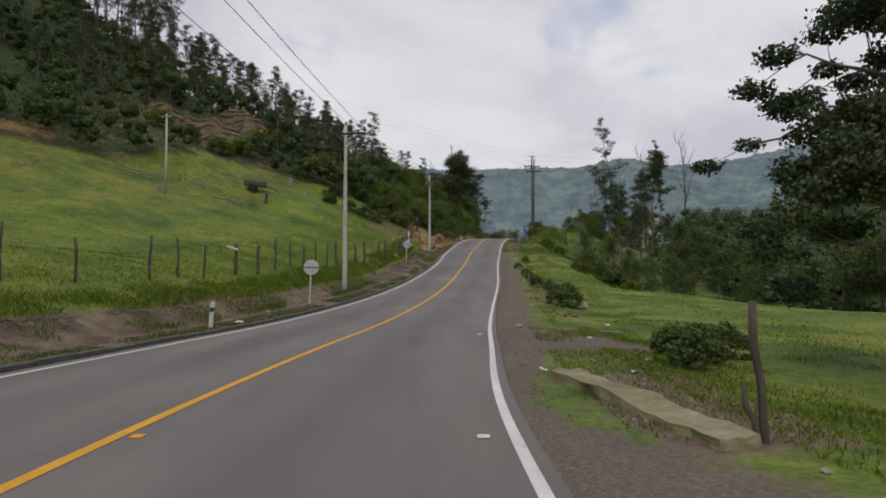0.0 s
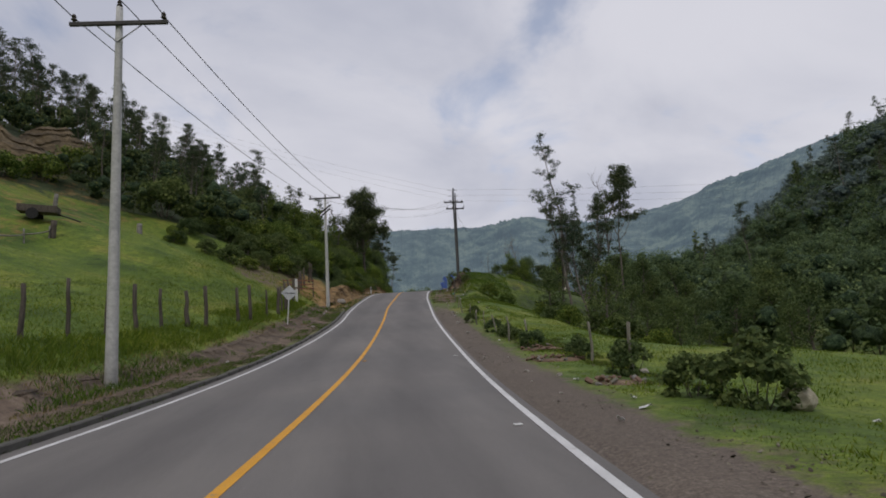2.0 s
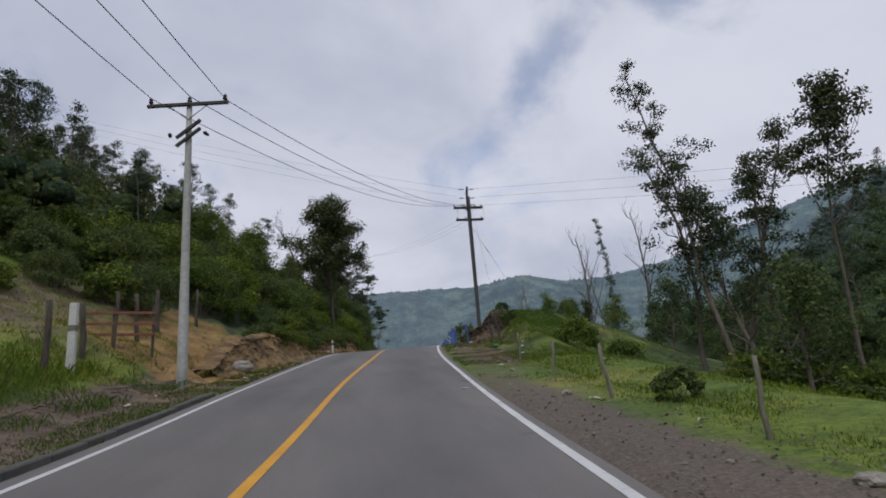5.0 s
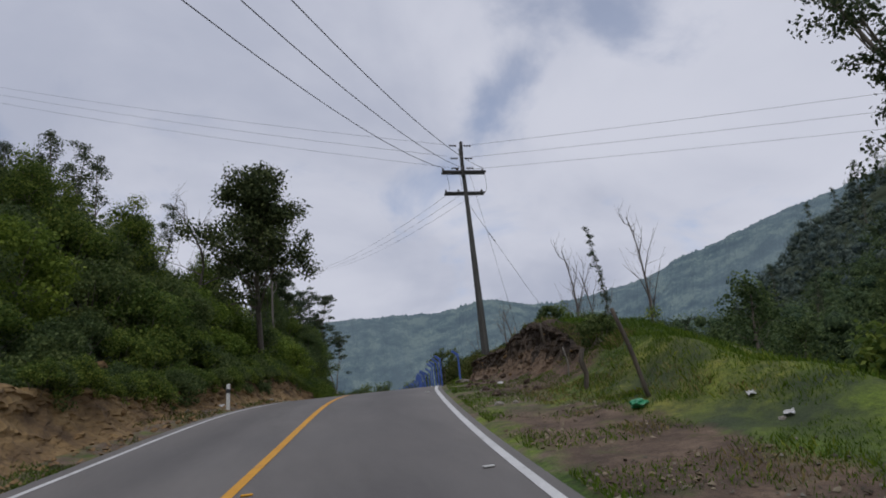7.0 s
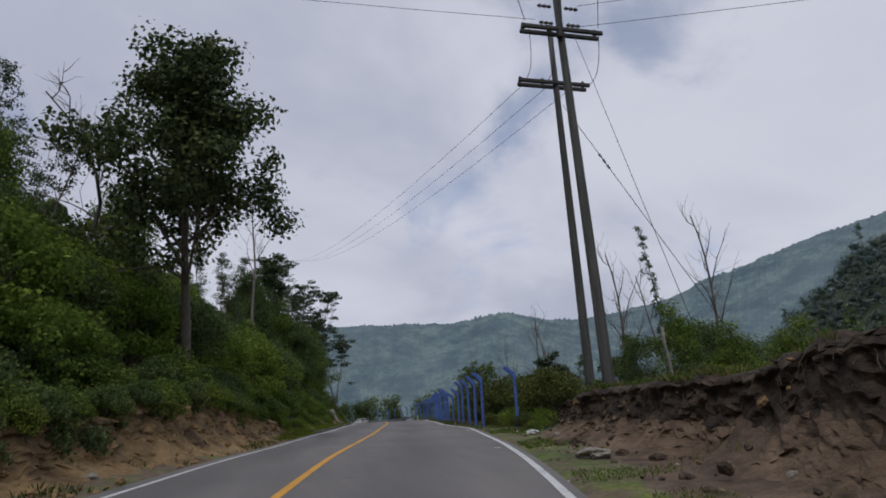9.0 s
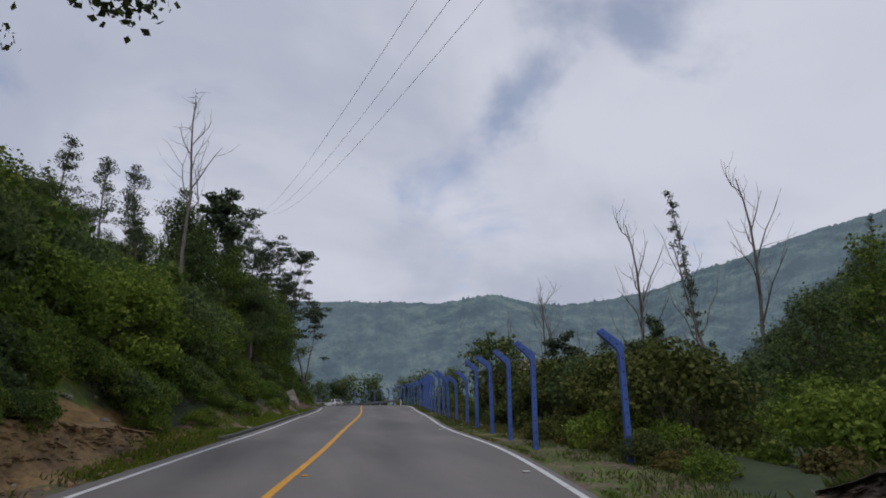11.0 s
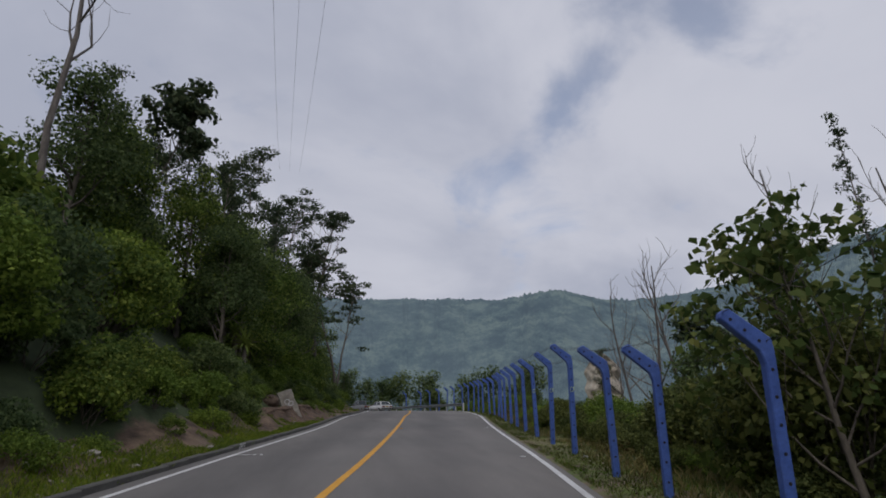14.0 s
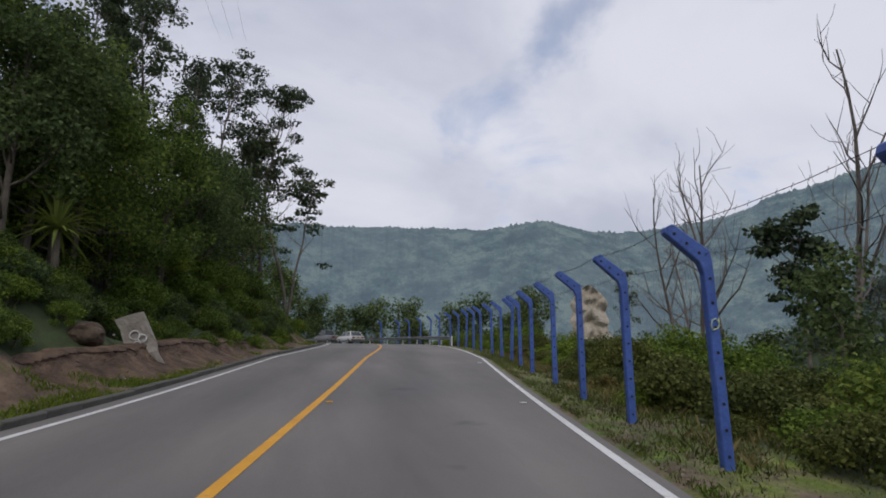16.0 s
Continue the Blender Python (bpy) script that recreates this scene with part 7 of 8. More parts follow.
def face_line(y, ys, foot, height, seed):
    """Foot and height of a cut at y, with its irregularities."""
    f, h = float(np.interp(y, ys, foot)), float(np.interp(y, ys, height))
    f += 0.25 * noise.noise((y * 0.45, seed, 1)) + 0.1 * noise.noise((y * 1.5, seed, 2)) + 0.03 * noise.noise((y * 4.1, seed, 6))
    h *= 1 + 0.09 * noise.noise((y * 0.7, seed, 3)) + 0.08 * noise.noise((y * 2.1, seed, 4)) + 0.05 * noise.noise((y * 6, seed, 5))
    return f, h


def earth_face(name, side, ys, foot, height, mat, label, lip=0.12, rough=0.16, seed=0.0, slope=0.35, topsoil=None, horizon=0.5, steep=False):
    """A lumpy, nearly upright face of raw soil with a crumbling lip, along one edge of the road."""
    prof = [(-1.25, -0.06), (-0.85, 0.05), (-0.5, 0.17), (-0.18, 0.3), (0.0, 0.42), (0.08, 0.54), (0.12, 0.66), (0.15, 0.78), (0.17, 0.88), (0.18, 0.95), (0.24, 1.01), (0.38, 1.04), (0.6, 1.02), (0.85, 0.9), (1.1, 0.45)]
    if steep:
        prof = [(-0.95, -0.06), (-0.6, 0.03), (-0.35, 0.1), (-0.12, 0.2), (0.0, 0.32), (0.05, 0.46), (0.08, 0.6), (0.1, 0.75), (0.11, 0.87), (0.12, 0.95), (0.2, 1.01), (0.38, 1.04), (0.6, 1.02), (0.85, 0.9), (1.1, 0.45)]
    pv, ph = zip(*prof)
    u = np.linspace(0, len(prof) - 1, 43)
    pv, ph = np.interp(u, range(len(prof)), pv), np.interp(u, range(len(prof)), ph)
    verts, faces = [], []
    n = len(u)
    yy = np.arange(ys[0], ys[-1], 0.1)
    for c, y in enumerate(yy):
        f, h = face_line(y, ys, foot, height, seed)
        talus = 0.75 + 0.5 * noise.noise((y * 0.6, seed, 8))
        road_z = float(np.interp(y, TRACK[:226, 1], TRACK[:226, 4]))
        for j in range(n):
            dv, dh = float(pv[j]), float(ph[j])
            v = f + (dv * talus if dv < 0 and j < n // 2 else dv) + slope * min(dh, 1.0) * h - (lip if 0.9 <= dh <= 1.03 and j < 33 else 0.0)
            x, y2, _ = beside_fast(y, side, v)
            q = Vector((y * 1.3, dh * h * 2.2, seed))
            k = rough * (0.75 * noise.noise(q * 0.9) + 0.6 * noise.noise(q * 2.3) + 0.5 * (0.4 - abs(noise.noise(q * 4.7))) + 0.38 * noise.noise(q * 9.5) + 0.22 * noise.noise(q * 19))
            k *= 0.35 if j < 4 or j > n - 5 else 1.0
            verts.append((x + SIDE[100, 0] * side * k * 1.2, y2 + 0.35 * k, road_z + h * dh + 0.45 * k * min(1, h)))
        if c:
            for j in range(n - 1):
                a = (c - 1) * n + j
                faces.append((a, a + 1, a + 1 + n, a + n) if side < 0 else (a, a + n, a + n + 1, a + 1))
    ob = mesh_object(name, verts, faces, mat, False)
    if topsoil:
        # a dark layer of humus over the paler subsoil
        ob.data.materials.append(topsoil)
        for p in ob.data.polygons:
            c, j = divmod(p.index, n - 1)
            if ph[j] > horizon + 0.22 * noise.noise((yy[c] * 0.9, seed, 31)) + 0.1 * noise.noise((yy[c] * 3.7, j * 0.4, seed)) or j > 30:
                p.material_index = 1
    return tagged(ob, label, "earth bank", kind="structure")


def face_clods(side, line, seed, slope, count, soil=None):
    """Clods and stones that stick out of a cut or lie on its talus."""
    rr = random.Random(int(seed * 10))
    for k in range(count):
        y = rr.uniform(line[0][1], line[0][-2])
        f, h = face_line(y, *line, seed)
        up = rr.random()
        x, y2, z = beside_fast(y, side, f + (0.02 + slope * up * h if up > 0.4 else -1.0 + 2.2 * up))
        s = 0.04 + 0.13 * rr.random() ** 2.2
        ob = boulder("clod", x, y2, (s * 1.4, s, s * 0.85), k * 0.61, soil or (M_CLOD_DARK if k % 4 else M_CLOD), "clod of ochre earth in the raw cut" if soil else "clod of brown earth in the crumbling cut", "clod", 0.4, (0, 0, k * 47), 0.45, "bank clods")
        ob.matrix_basis = pose(x, y2, z + h * max(up, 0.12), rr.uniform(-40, 40), rr.uniform(-40, 40), k * 47)


def face_roots(side, line, seed, slope, count):
    """Dry roots that hang from the lip of a cut."""
    rng = rng_of(int(seed * 100))
    bm = bmesh.new()
    for k in range(count):
        y = rng.uniform(line[0][1], line[0][-2])
        f, h = face_line(y, *line, seed)
        x, y2, z = beside_fast(y, side, f + slope * h + 0.02)
        branch(bm, rng, (x, y2, z + h * rng.uniform(0.6, 0.98)), (-0.35 * side + 0.2 * rng.normal(), 0.5 * rng.normal(), -1.0), 0.12 + 0.4 * rng.random() ** 2, 0.004 + 0.006 * rng.random(), 4, 0.35, -0.1, 3)
    me_ = bpy.data.meshes.new("roots"); bm.to_mesh(me_); bm.free(); me_.materials.append(M_STRAW_ROOT)
    tagged(new("roots", me_), "thin dry roots hanging from the lip of the earth cut", "roots", kind="stuff")


def beside_fast(y, side, out):
    t = [float(np.interp(y, TRACK[:226, 1], TRACK[:226, k])) for k in range(5)]
    sx, sy = float(np.interp(y, TRACK[:226, 1], SIDE[:226, 0])), float(np.interp(y, TRACK[:226, 1], SIDE[:226, 1]))
    off = -(t[2] + out) if side < 0 else t[3] + out
    return t[0] + sx * off, y + sy * off, t[4]


RIGHT_FACE = ([84.5, 86, 88, 90, 92, 94.5, 97.2, 99, 103.2, 106, 109, 111], [3.9, 3.7, 3.3, 3.2, 3.1, 2.9, 2.6, 2.3, 1.9, 2.1, 2.5, 3.0], [0.05, 0.7, 1.45, 1.85, 1.9, 1.65, 1.3, 1.22, 1.17, 1.1, 0.7, 0.1])
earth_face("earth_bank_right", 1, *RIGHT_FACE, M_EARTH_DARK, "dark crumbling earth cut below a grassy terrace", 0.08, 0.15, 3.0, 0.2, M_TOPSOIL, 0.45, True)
face_clods(1, RIGHT_FACE, 3.0, 0.2, 90)
face_roots(1, RIGHT_FACE, 3.0, 0.2, 150)
LEFT_FACE = ([74, 77, 82, 85, 88, 92, 97, 102, 107, 110, 113, 118, 122], [1.8, 1.5, 1.35, 1.3, 1.4, 1.45, 1.3, 1.1, 1.2, 1.3, 1.3, 1.4, 1.8], [0.5, 1.45, 1.5, 1.15, 0.78, 0.85, 0.95, 1.25, 1.6, 1.4, 1.1, 0.7, 0.2])
earth_face("earth_bank_left", -1, *LEFT_FACE, M_EARTH_OCHRE, "raw ochre earth cut under overhanging shrubs", 0.06, 0.14, 9.0, 0.35, None, 0.9, True)
face_clods(-1, LEFT_FACE, 9.0, 0.35, 70, M_CLOD)
_rr = random.Random(52)
for k in range(58):
    y = 83 + 32 * (k + _rr.random()) / 58
    f, h = face_line(y, *LEFT_FACE, 9.0)
    x, yy, z = beside_fast(y, -1, f + 0.35 * h + _rr.uniform(0.15, 0.5))
    c = copy_thing(B_NEAR[(0, 1, 2)[k % 3]], pose(x, yy, z + h * 0.92 - 0.05, _rr.uniform(-8, 8), _rr.uniform(4, 22), _rr.random() * 40))
    c.scale = (_rr.uniform(0.34, 0.5),) * 3

earth_face("earth_bank_wood", -1, [121, 126, 133, 140, 147, 152, 158, 165, 172, 178], [1.6, 1.9, 2.5, 2.6, 2.4, 1.7, 1.5, 1.3, 1.4, 1.8], [0.15, 0.4, 0.5, 0.5, 0.6, 0.8, 0.85, 0.7, 0.55, 0.1], M_EARTH_RED, "brown undercut earth bank below the wood", 0.04, 0.08, 21.0, 0.5)

earth_face("earth_bank_pasture", -1, [4, 7, 14, 22, 30, 40, 52, 60, 68, 73], [2.6, 2.6, 2.7, 2.6, 2.5, 2.4, 2.3, 2.2, 2.1, 2.0], [0.2, 0.62, 0.68, 0.58, 0.5, 0.42, 0.36, 0.4, 0.5, 0.3], M_EARTH_VERGE, "low bare brown soil bank below the pasture fence", 0.02, 0.11, 27.0, 1.1)

M_SCARP = noisy("scarp_earth", [(0.28, (0.055, 0.042, 0.026)), (0.42, (0.12, 0.09, 0.052)), (0.58, (0.19, 0.142, 0.08)), (0.78, (0.26, 0.205, 0.125))], 0.55, 0.97, bump=0.9, fine=6, stretch=(1, 1, 2.0), dist=0.15)


def scarp_face(x, y, w, h, seed):
    """A steep bare patch of hillside with an uneven outline, its edges sunk into the slope."""
    verts, faces = [], []
    nu, nv = 40, 34
    z0 = gz(x, y)
    for i in range(nu + 1):
        a = i / nu * 2 - 1
        edge = 1 - a * a
        top = h * (0.35 + 0.65 * edge ** 0.6) * (1 + 0.3 * noise.noise((a * 3, seed, 0)))
        for j in range(nv + 1):
            f = j / nv
            p = Vector((a * w / 2, 0, -1.2 + (top + 1.2) * f))
            out = -1.1 * edge ** 0.5 * (1 - f) + 2.4 * f * f
            out += (0.25 + 0.3 * noise.noise((p.x * 0.6, p.z * 0.6, seed + 8))) * ((p.z * 0.85 + 1.1 * noise.noise((p.x * 0.45, p.z * 0.3, seed + 2))) % 1.0 - 0.5) + 0.5 * noise.noise((p.x * 0.7, p.z * 0.5, seed)) + 0.25 * noise.noise((p.x * 2, p.z * 1.6, seed)) + (2.5 if j == nv else 0) + (1.5 if i in (0, nu) else 0)
            verts.append((p.x + 0.3 * noise.noise((p.x, p.z, seed + 5)), out, p.z))
    for i in range(nu):
        for j in range(nv):
            k = i * (nv + 1) + j
            faces.append((k, k + nv + 1, k + nv + 2, k + 1))
    ob = mesh_object("scarp", verts, faces, M_SCARP)
    ob.matrix_basis = pose(x, y, z0, 0, 0, 26)
    return tagged(ob, "bare reddish-brown earth scarp on the hillside", "earth scarp", "scarps")


for k, (x, y, w, h) in enumerate(SCARPS):
    scarp_face(x, y, w, h, 3.7 * k)
for k, (x, y, s) in enumerate(((-27.5, 73.0, 0.9), (-30.0, 70.5, 0.8), (-26.0, 76.5, 1.0), (-25.0, 81.0, 1.1), (-33.5, 70.0, 0.9), (-24.0, 85.0, 1.0))):
    place(B_BANK[k % 4], x, y, s, 50 * k)

# ---------------------------------------------------------------- gravel and dirt scatter
M_PEBBLE = leafy("pebble", (0.085, 0.07, 0.058), (0.15, 0.127, 0.108), (0.28, 0.25, 0.225), 0.0, 0.9)


def pebbles(name, n, region, lo, hi, mat, label, seed, power=3.0):
    rng = rng_of(seed)
    xs, ys = region(rng, n)
    zs = ground_z(xs, ys)
    n = len(xs)
    s = (lo + (hi - lo) * rng.random(n) ** power)[:, None]
    c = np.stack([xs, ys, zs + 0.25 * s[:, 0]], 1)
    az = rng.random(n) * 6.283
    u = np.stack([np.cos(az), np.sin(az), 0.25 * rng.normal(size=n)], 1) * s * 0.62
    w = np.stack([-np.sin(az), np.cos(az), 0.25 * rng.normal(size=n)], 1) * s * 0.45
    t = np.stack([0.2 * rng.normal(size=n) * s[:, 0], 0.2 * rng.normal(size=n) * s[:, 0], 0.42 * s[:, 0]], 1)
    v = np.stack([c - u, c - w, c + u, c + w, c + t], 1).reshape(-1, 3)
    tri = np.array([[0, 1, 4], [1, 2, 4], [2, 3, 4], [3, 0, 4]])
    f = (np.arange(n)[:, None, None] * 5 + tri[None]).reshape(-1)
    me_ = bpy.data.meshes.new(name)
    me_.vertices.add(len(v)); me_.loops.add(len(f)); me_.polygons.add(len(f) // 3)
    me_.vertices.foreach_set("co", v.astype(np.float32).reshape(-1))
    me_.loops.foreach_set("vertex_index", f.astype(np.int32))
    me_.polygons.foreach_set("loop_start", np.arange(0, len(f), 3, dtype=np.int32))
    me_.materials.append(mat); me_.update(calc_edges=True)
    return tagged(new(name, me_), label, "gravel", kind="stuff")


pebbles("shoulder_gravel", 7000, verge_region(1, 6, 78, 0.25, 3.6, 1.0, 0.35), 0.012, 0.06, M_PEBBLE, "loose grey-brown gravel on the shoulder", 801)
pebbles("layby_gravel", 1200, verge_region(1, 6.5, 22, 1.3, 3.6, 1.0, 0.2), 0.015, 0.07, M_PEBBLE, "coarse grey gravel on the lay-by", 802)
pebbles("verge_gravel", 1200, verge_region(-1, 6, 80, 0.5, 3.0, 1.0, 0.2), 0.02, 0.10, M_PEBBLE, "scattered grit on the bare verge", 803)
pebbles("knoll_gravel", 2600, verge_region(1, 74, 109, 0.3, 2.6, 1.0, 0.3), 0.015, 0.08, M_PEBBLE, "grit and small clods on the knoll", 804)
pebbles("post_gravel", 4200, verge_region(1, 111, 176, 0.22, 2.2, 1.4, 0.6), 0.012, 0.07, M_PEBBLE, "loose grit along the road edge below the blue posts", 807)
pebbles("cut_gravel", 3500, verge_region(-1, 74, 124, 0.4, 2.0, 1.0, 0.4), 0.02, 0.14, M_CLOD, "ochre crumbs at the foot of the cut", 805)
pebbles("bank_gravel", 2000, verge_region(-1, 122, 180, 0.5, 2.8, 1.0, 0.2), 0.02, 0.12, M_PEBBLE, "grit at the foot of the bank", 806)

M_WEED = leafy("weed_blades", (0.045, 0.06, 0.02), (0.085, 0.105, 0.035), (0.17, 0.165, 0.065), 0.2)
M_STRAW = leafy("straw_blades", (0.12, 0.10, 0.05), (0.2, 0.17, 0.08), (0.32, 0.27, 0.14), 0.2)
blades("verge_weeds", 70000, verge_region(-1, 4, 82, 0.4, 1.9, 1.3, 0.6), 0.06, 0.006, M_WEED, "low dark weeds between kerb and bare earth", 711)
blades("verge_tufts", 26000, verge_region(-1, 4, 82, 0.36, 1.7, 1.2, 0.2), 0.09, 0.006, M_LUSH, "green tufts between kerb and bare earth", 733)
blades("soil_tufts", 9000, verge_region(-1, 4, 76, 1.8, 3.2, 1.0, -0.1), 0.16, 0.006, M_LUSH, "grass tufts hanging on the bare soil bank", 734, lambda xs, ys: ground_z(xs, ys) + 0.12)
blades("verge_straw", 9000, verge_region(-1, 6, 82, 2.0, 3.6, 1.0, 0.15), 0.11, 0.012, M_STRAW, "dry straw on the bare verge", 712)
blades("fence_grass", 16000, verge_region(-1, 6, 70, 3.6, 5.6, 1.2, 0.6), 0.24, 0.010, M_GRASS, "tall grass along the foot of the fence", 713)
blades("knoll_straw", 5000, verge_region(1, 76, 88, 1.8, 3.8, 1.0, 0.0), 0.08, 0.005, M_STRAW, "dry straw tufts on the knoll", 714)
blades("shoulder_weeds", 14000, verge_region(1, 20, 78, 2.3, 4.4, 1.0, 0.2), 0.06, 0.007, M_GRASS, "low weeds where gravel meets grass", 715)
blades("post_weeds", 12000, verge_region(1, 111, 175, 0.9, 3.0, 1.0, 0.2), 0.11, 0.009, M_WEED, "dark weeds round the feet of the blue posts", 716)
blades("lip_grass", 15000, lip_region(RIGHT_FACE, 3.0, 0.2), 0.16, 0.007, M_LUSH, "grass hanging over the lip of the earth cut", 731, lip_level(RIGHT_FACE, 3.0))
blades("lip_straw", 12000, lip_region(RIGHT_FACE, 3.0, 0.2), 0.17, 0.005, M_STRAW, "dry stalks on the lip of the earth cut", 732, lip_level(RIGHT_FACE, 3.0))
blades("terrace_grass", 7000, verge_region(1, 97, 109, 3.1, 6.0, 0.9, 0.3), 0.18, 0.009, M_LUSH, "tufted grass on the edge of the earth terrace", 718)
blades("fence_weeds", 16000, verge_region(1, 126, 168, 0.4, 3.2, 1.0, 0.6), 0.075, 0.008, M_WEED, "low weeds and grass along the blue posts", 719)
blades("verge_thatch", 60000, verge_region(1, 116, 172, 0.3, 2.8, 1.1, 1.5), 0.035, 0.006, M_WEED, "thin mat of dark weeds along the blue posts", 735)
blades("verge_stubble", 26000, verge_region(1, 116, 172, 0.3, 2.8, 1.1, 1.5), 0.04, 0.005, M_STRAW, "dry stubble along the blue posts", 736)
blades("fence_straw", 7000, verge_region(1, 120, 172, 1.2, 3.6, 1.0, 0.1), 0.17, 0.007, M_STRAW, "dry grass stalks along the blue posts", 720)
blades("foot_grass", 46000, verge_region(-1, 114, 158, 0.42, 2.0, 1.2, 0.7), 0.11, 0.007, M_GRASS, "lush grass at the foot of the wooded bank", 721)
blades("knoll_top_grass", 9000, verge_region(1, 84, 97, 4.3, 9.0, 1.0, 0.4), 0.13, 0.009, M_LUSH, "grass on top of the earth bank", 722)
blades("heap_weeds", 5000, verge_region(1, 34, 46, 2.4, 4.4, 1.0, 0.2), 0.09, 0.008, M_WEED, "weeds round the rubble on the verge", 723)
blades("knoll_verge_grass", 14000, verge_region(1, 73, 112, 0.4, 2.0, 1.3, 0.0), 0.06, 0.008, M_LUSH, "short grass on the verge below the knoll", 725)
blades("verge_turf", 70000, verge_region(1, 14, 74, 2.2, 6.5, 1.2, 0.8), 0.05, 0.006, M_GRASS, "short turf beside the gravel shoulder", 727)
blades("knoll_turf", 90000, verge_region(1, 73, 91, 2.4, 9.0, 1.0, 0.6), 0.06, 0.006, M_LUSH, "short turf on the verge and the knoll", 728)
blades("fence_turf", 40000, verge_region(1, 111, 172, 0.35, 3.0, 1.0, 0.2), 0.05, 0.006, M_LUSH, "short turf along the blue posts", 729)
blades("pasture_turf", 70000, verge_region(-1, 14, 76, 3.0, 14, 1.5, 0.9), 0.06, 0.007, M_PASTURE, "short turf along the pasture fence", 730)
blades("slab_grass", 12000, verge_region(1, 6, 24, 1.3, 6.0, 1.1, 0.35), 0.08, 0.009, M_GRASS, "green grass round the old concrete slab", 726)
blades("cut_weeds", 6000, verge_region(-1, 84, 150, 0.5, 1.5, 1.0, 0.0), 0.12, 0.013, M_WEED, "weeds at the foot of the cut", 717)


# yellow meadow flowers
def flowers(name, spots, seed):
    rng = rng_of(seed)
    q = []
    for x0, y0, n, r in spots:
        for k in range(n):
            x, y = x0 + rng.normal() * r, y0 + rng.normal() * r
            z = gz(x, y) + 0.12 + 0.14 * rng.random()
            s = 0.022 + 0.02 * rng.random()
            az = rng.random() * 3.14
            u, w = np.array([math.cos(az), math.sin(az), 0.3]) * s, np.array([-math.sin(az), math.cos(az), 0.5]) * s
            c = np.array([x, y, z])
            q.append([c - u, c - w, c + u, c + w])
    tagged(new(name, quads_mesh(name, np.array(q), M_FLOWER)), "small yellow flowers in the grass", "flowers", kind="stuff")


M_FLOWER = leafy("petal_yellow", (0.55, 0.42, 0.02), (0.7, 0.55, 0.03), (0.8, 0.68, 0.1), 0.3)
_fl = [(*beside(y, left=u)[:2], 9, 0.45) for y, u in ((21, 3.6), (22.5, 3.9), (24, 3.5), (25.2, 4.4), (26.5, 3.7), (19, 4.4), (33, 8), (35, 9))] + [(*beside(y, left=u)[:2], 6, 0.4) for y, u in ((77.5, 2.2), (79, 2.8))]
flowers("yellow_flowers", _fl, 811)

# ---------------------------------------------------------------- things on the pasture
M_GREY_WOOD = noisy("grey_wood", [(0.3, (0.14, 0.13, 0.115)), (0.7, (0.34, 0.32, 0.29))], 3, 0.9, bump=0.6, stretch=(1, 1, 4))
M_RUST = noisy("rust_paint", [(0.3, (0.16, 0.06, 0.035)), (0.7, (0.30, 0.13, 0.08))], 5, 0.8, bump=0.3)
M_BRICK = noisy("brick_rubble", [(0.3, (0.15, 0.09, 0.065)), (0.55, (0.25, 0.16, 0.12)), (0.8, (0.36, 0.29, 0.24))], 3, 0.95, bump=0.6)


def rail_fence(ends, n, rails, label, seed):
    rr = random.Random(seed)
    (x0, y0), (x1, y1) = ends
    e = empty("rail_fence", (x0, y0, gz(x0, y0)))
    o = e.matrix_basis.translation
    tops = []
    for k in range(n):
        f = k / (n - 1)
        x, y = x0 + (x1 - x0) * f, y0 + (y1 - y0) * f
        ob, (tp, _) = stake(e, x, y, 0.75 + 0.2 * rr.random(), 0.055, (0.15 * (rr.random() - 0.5), 0.1 * (rr.random() - 0.5)), seed + k, mat=M_GREY_WOOD)
        tops.append(Vector(tp))
    for d in rails:
        for a, b in zip(tops, tops[1:]):
            bm = bmesh.new()
            a2, b2 = a - Vector((0, 0, d + 0.12 * rr.random())), b - Vector((0, 0, d + 0.18 * rr.random()))
            bm_tube(bm, [a2 + (a2 - b2) * 0.06, a2.lerp(b2, 0.5) - Vector((0, 0, 0.05)), b2 + (b2 - a2) * 0.06], [0.05, 0.045, 0.04], 6)
            part("rail", bm, M_GREY_WOOD, e)
    return tagged(e, label, "fence", "old rail fences")


rail_fence(((-30.3, 55.8), (-26.9, 60.9)), 4, (0.1, 0.42), "sagging old grey rail fence on the pasture", 901)
rail_fence(((-26.6, 61.3), (-24.4, 60.8)), 3, (0.1, 0.42), "broken grey rail fence on the pasture", 921)
rail_fence(((-21.4, 55.6), (-18.6, 62.0)), 5, (0.3,), "low collapsed rail fence in the pasture grass", 941)


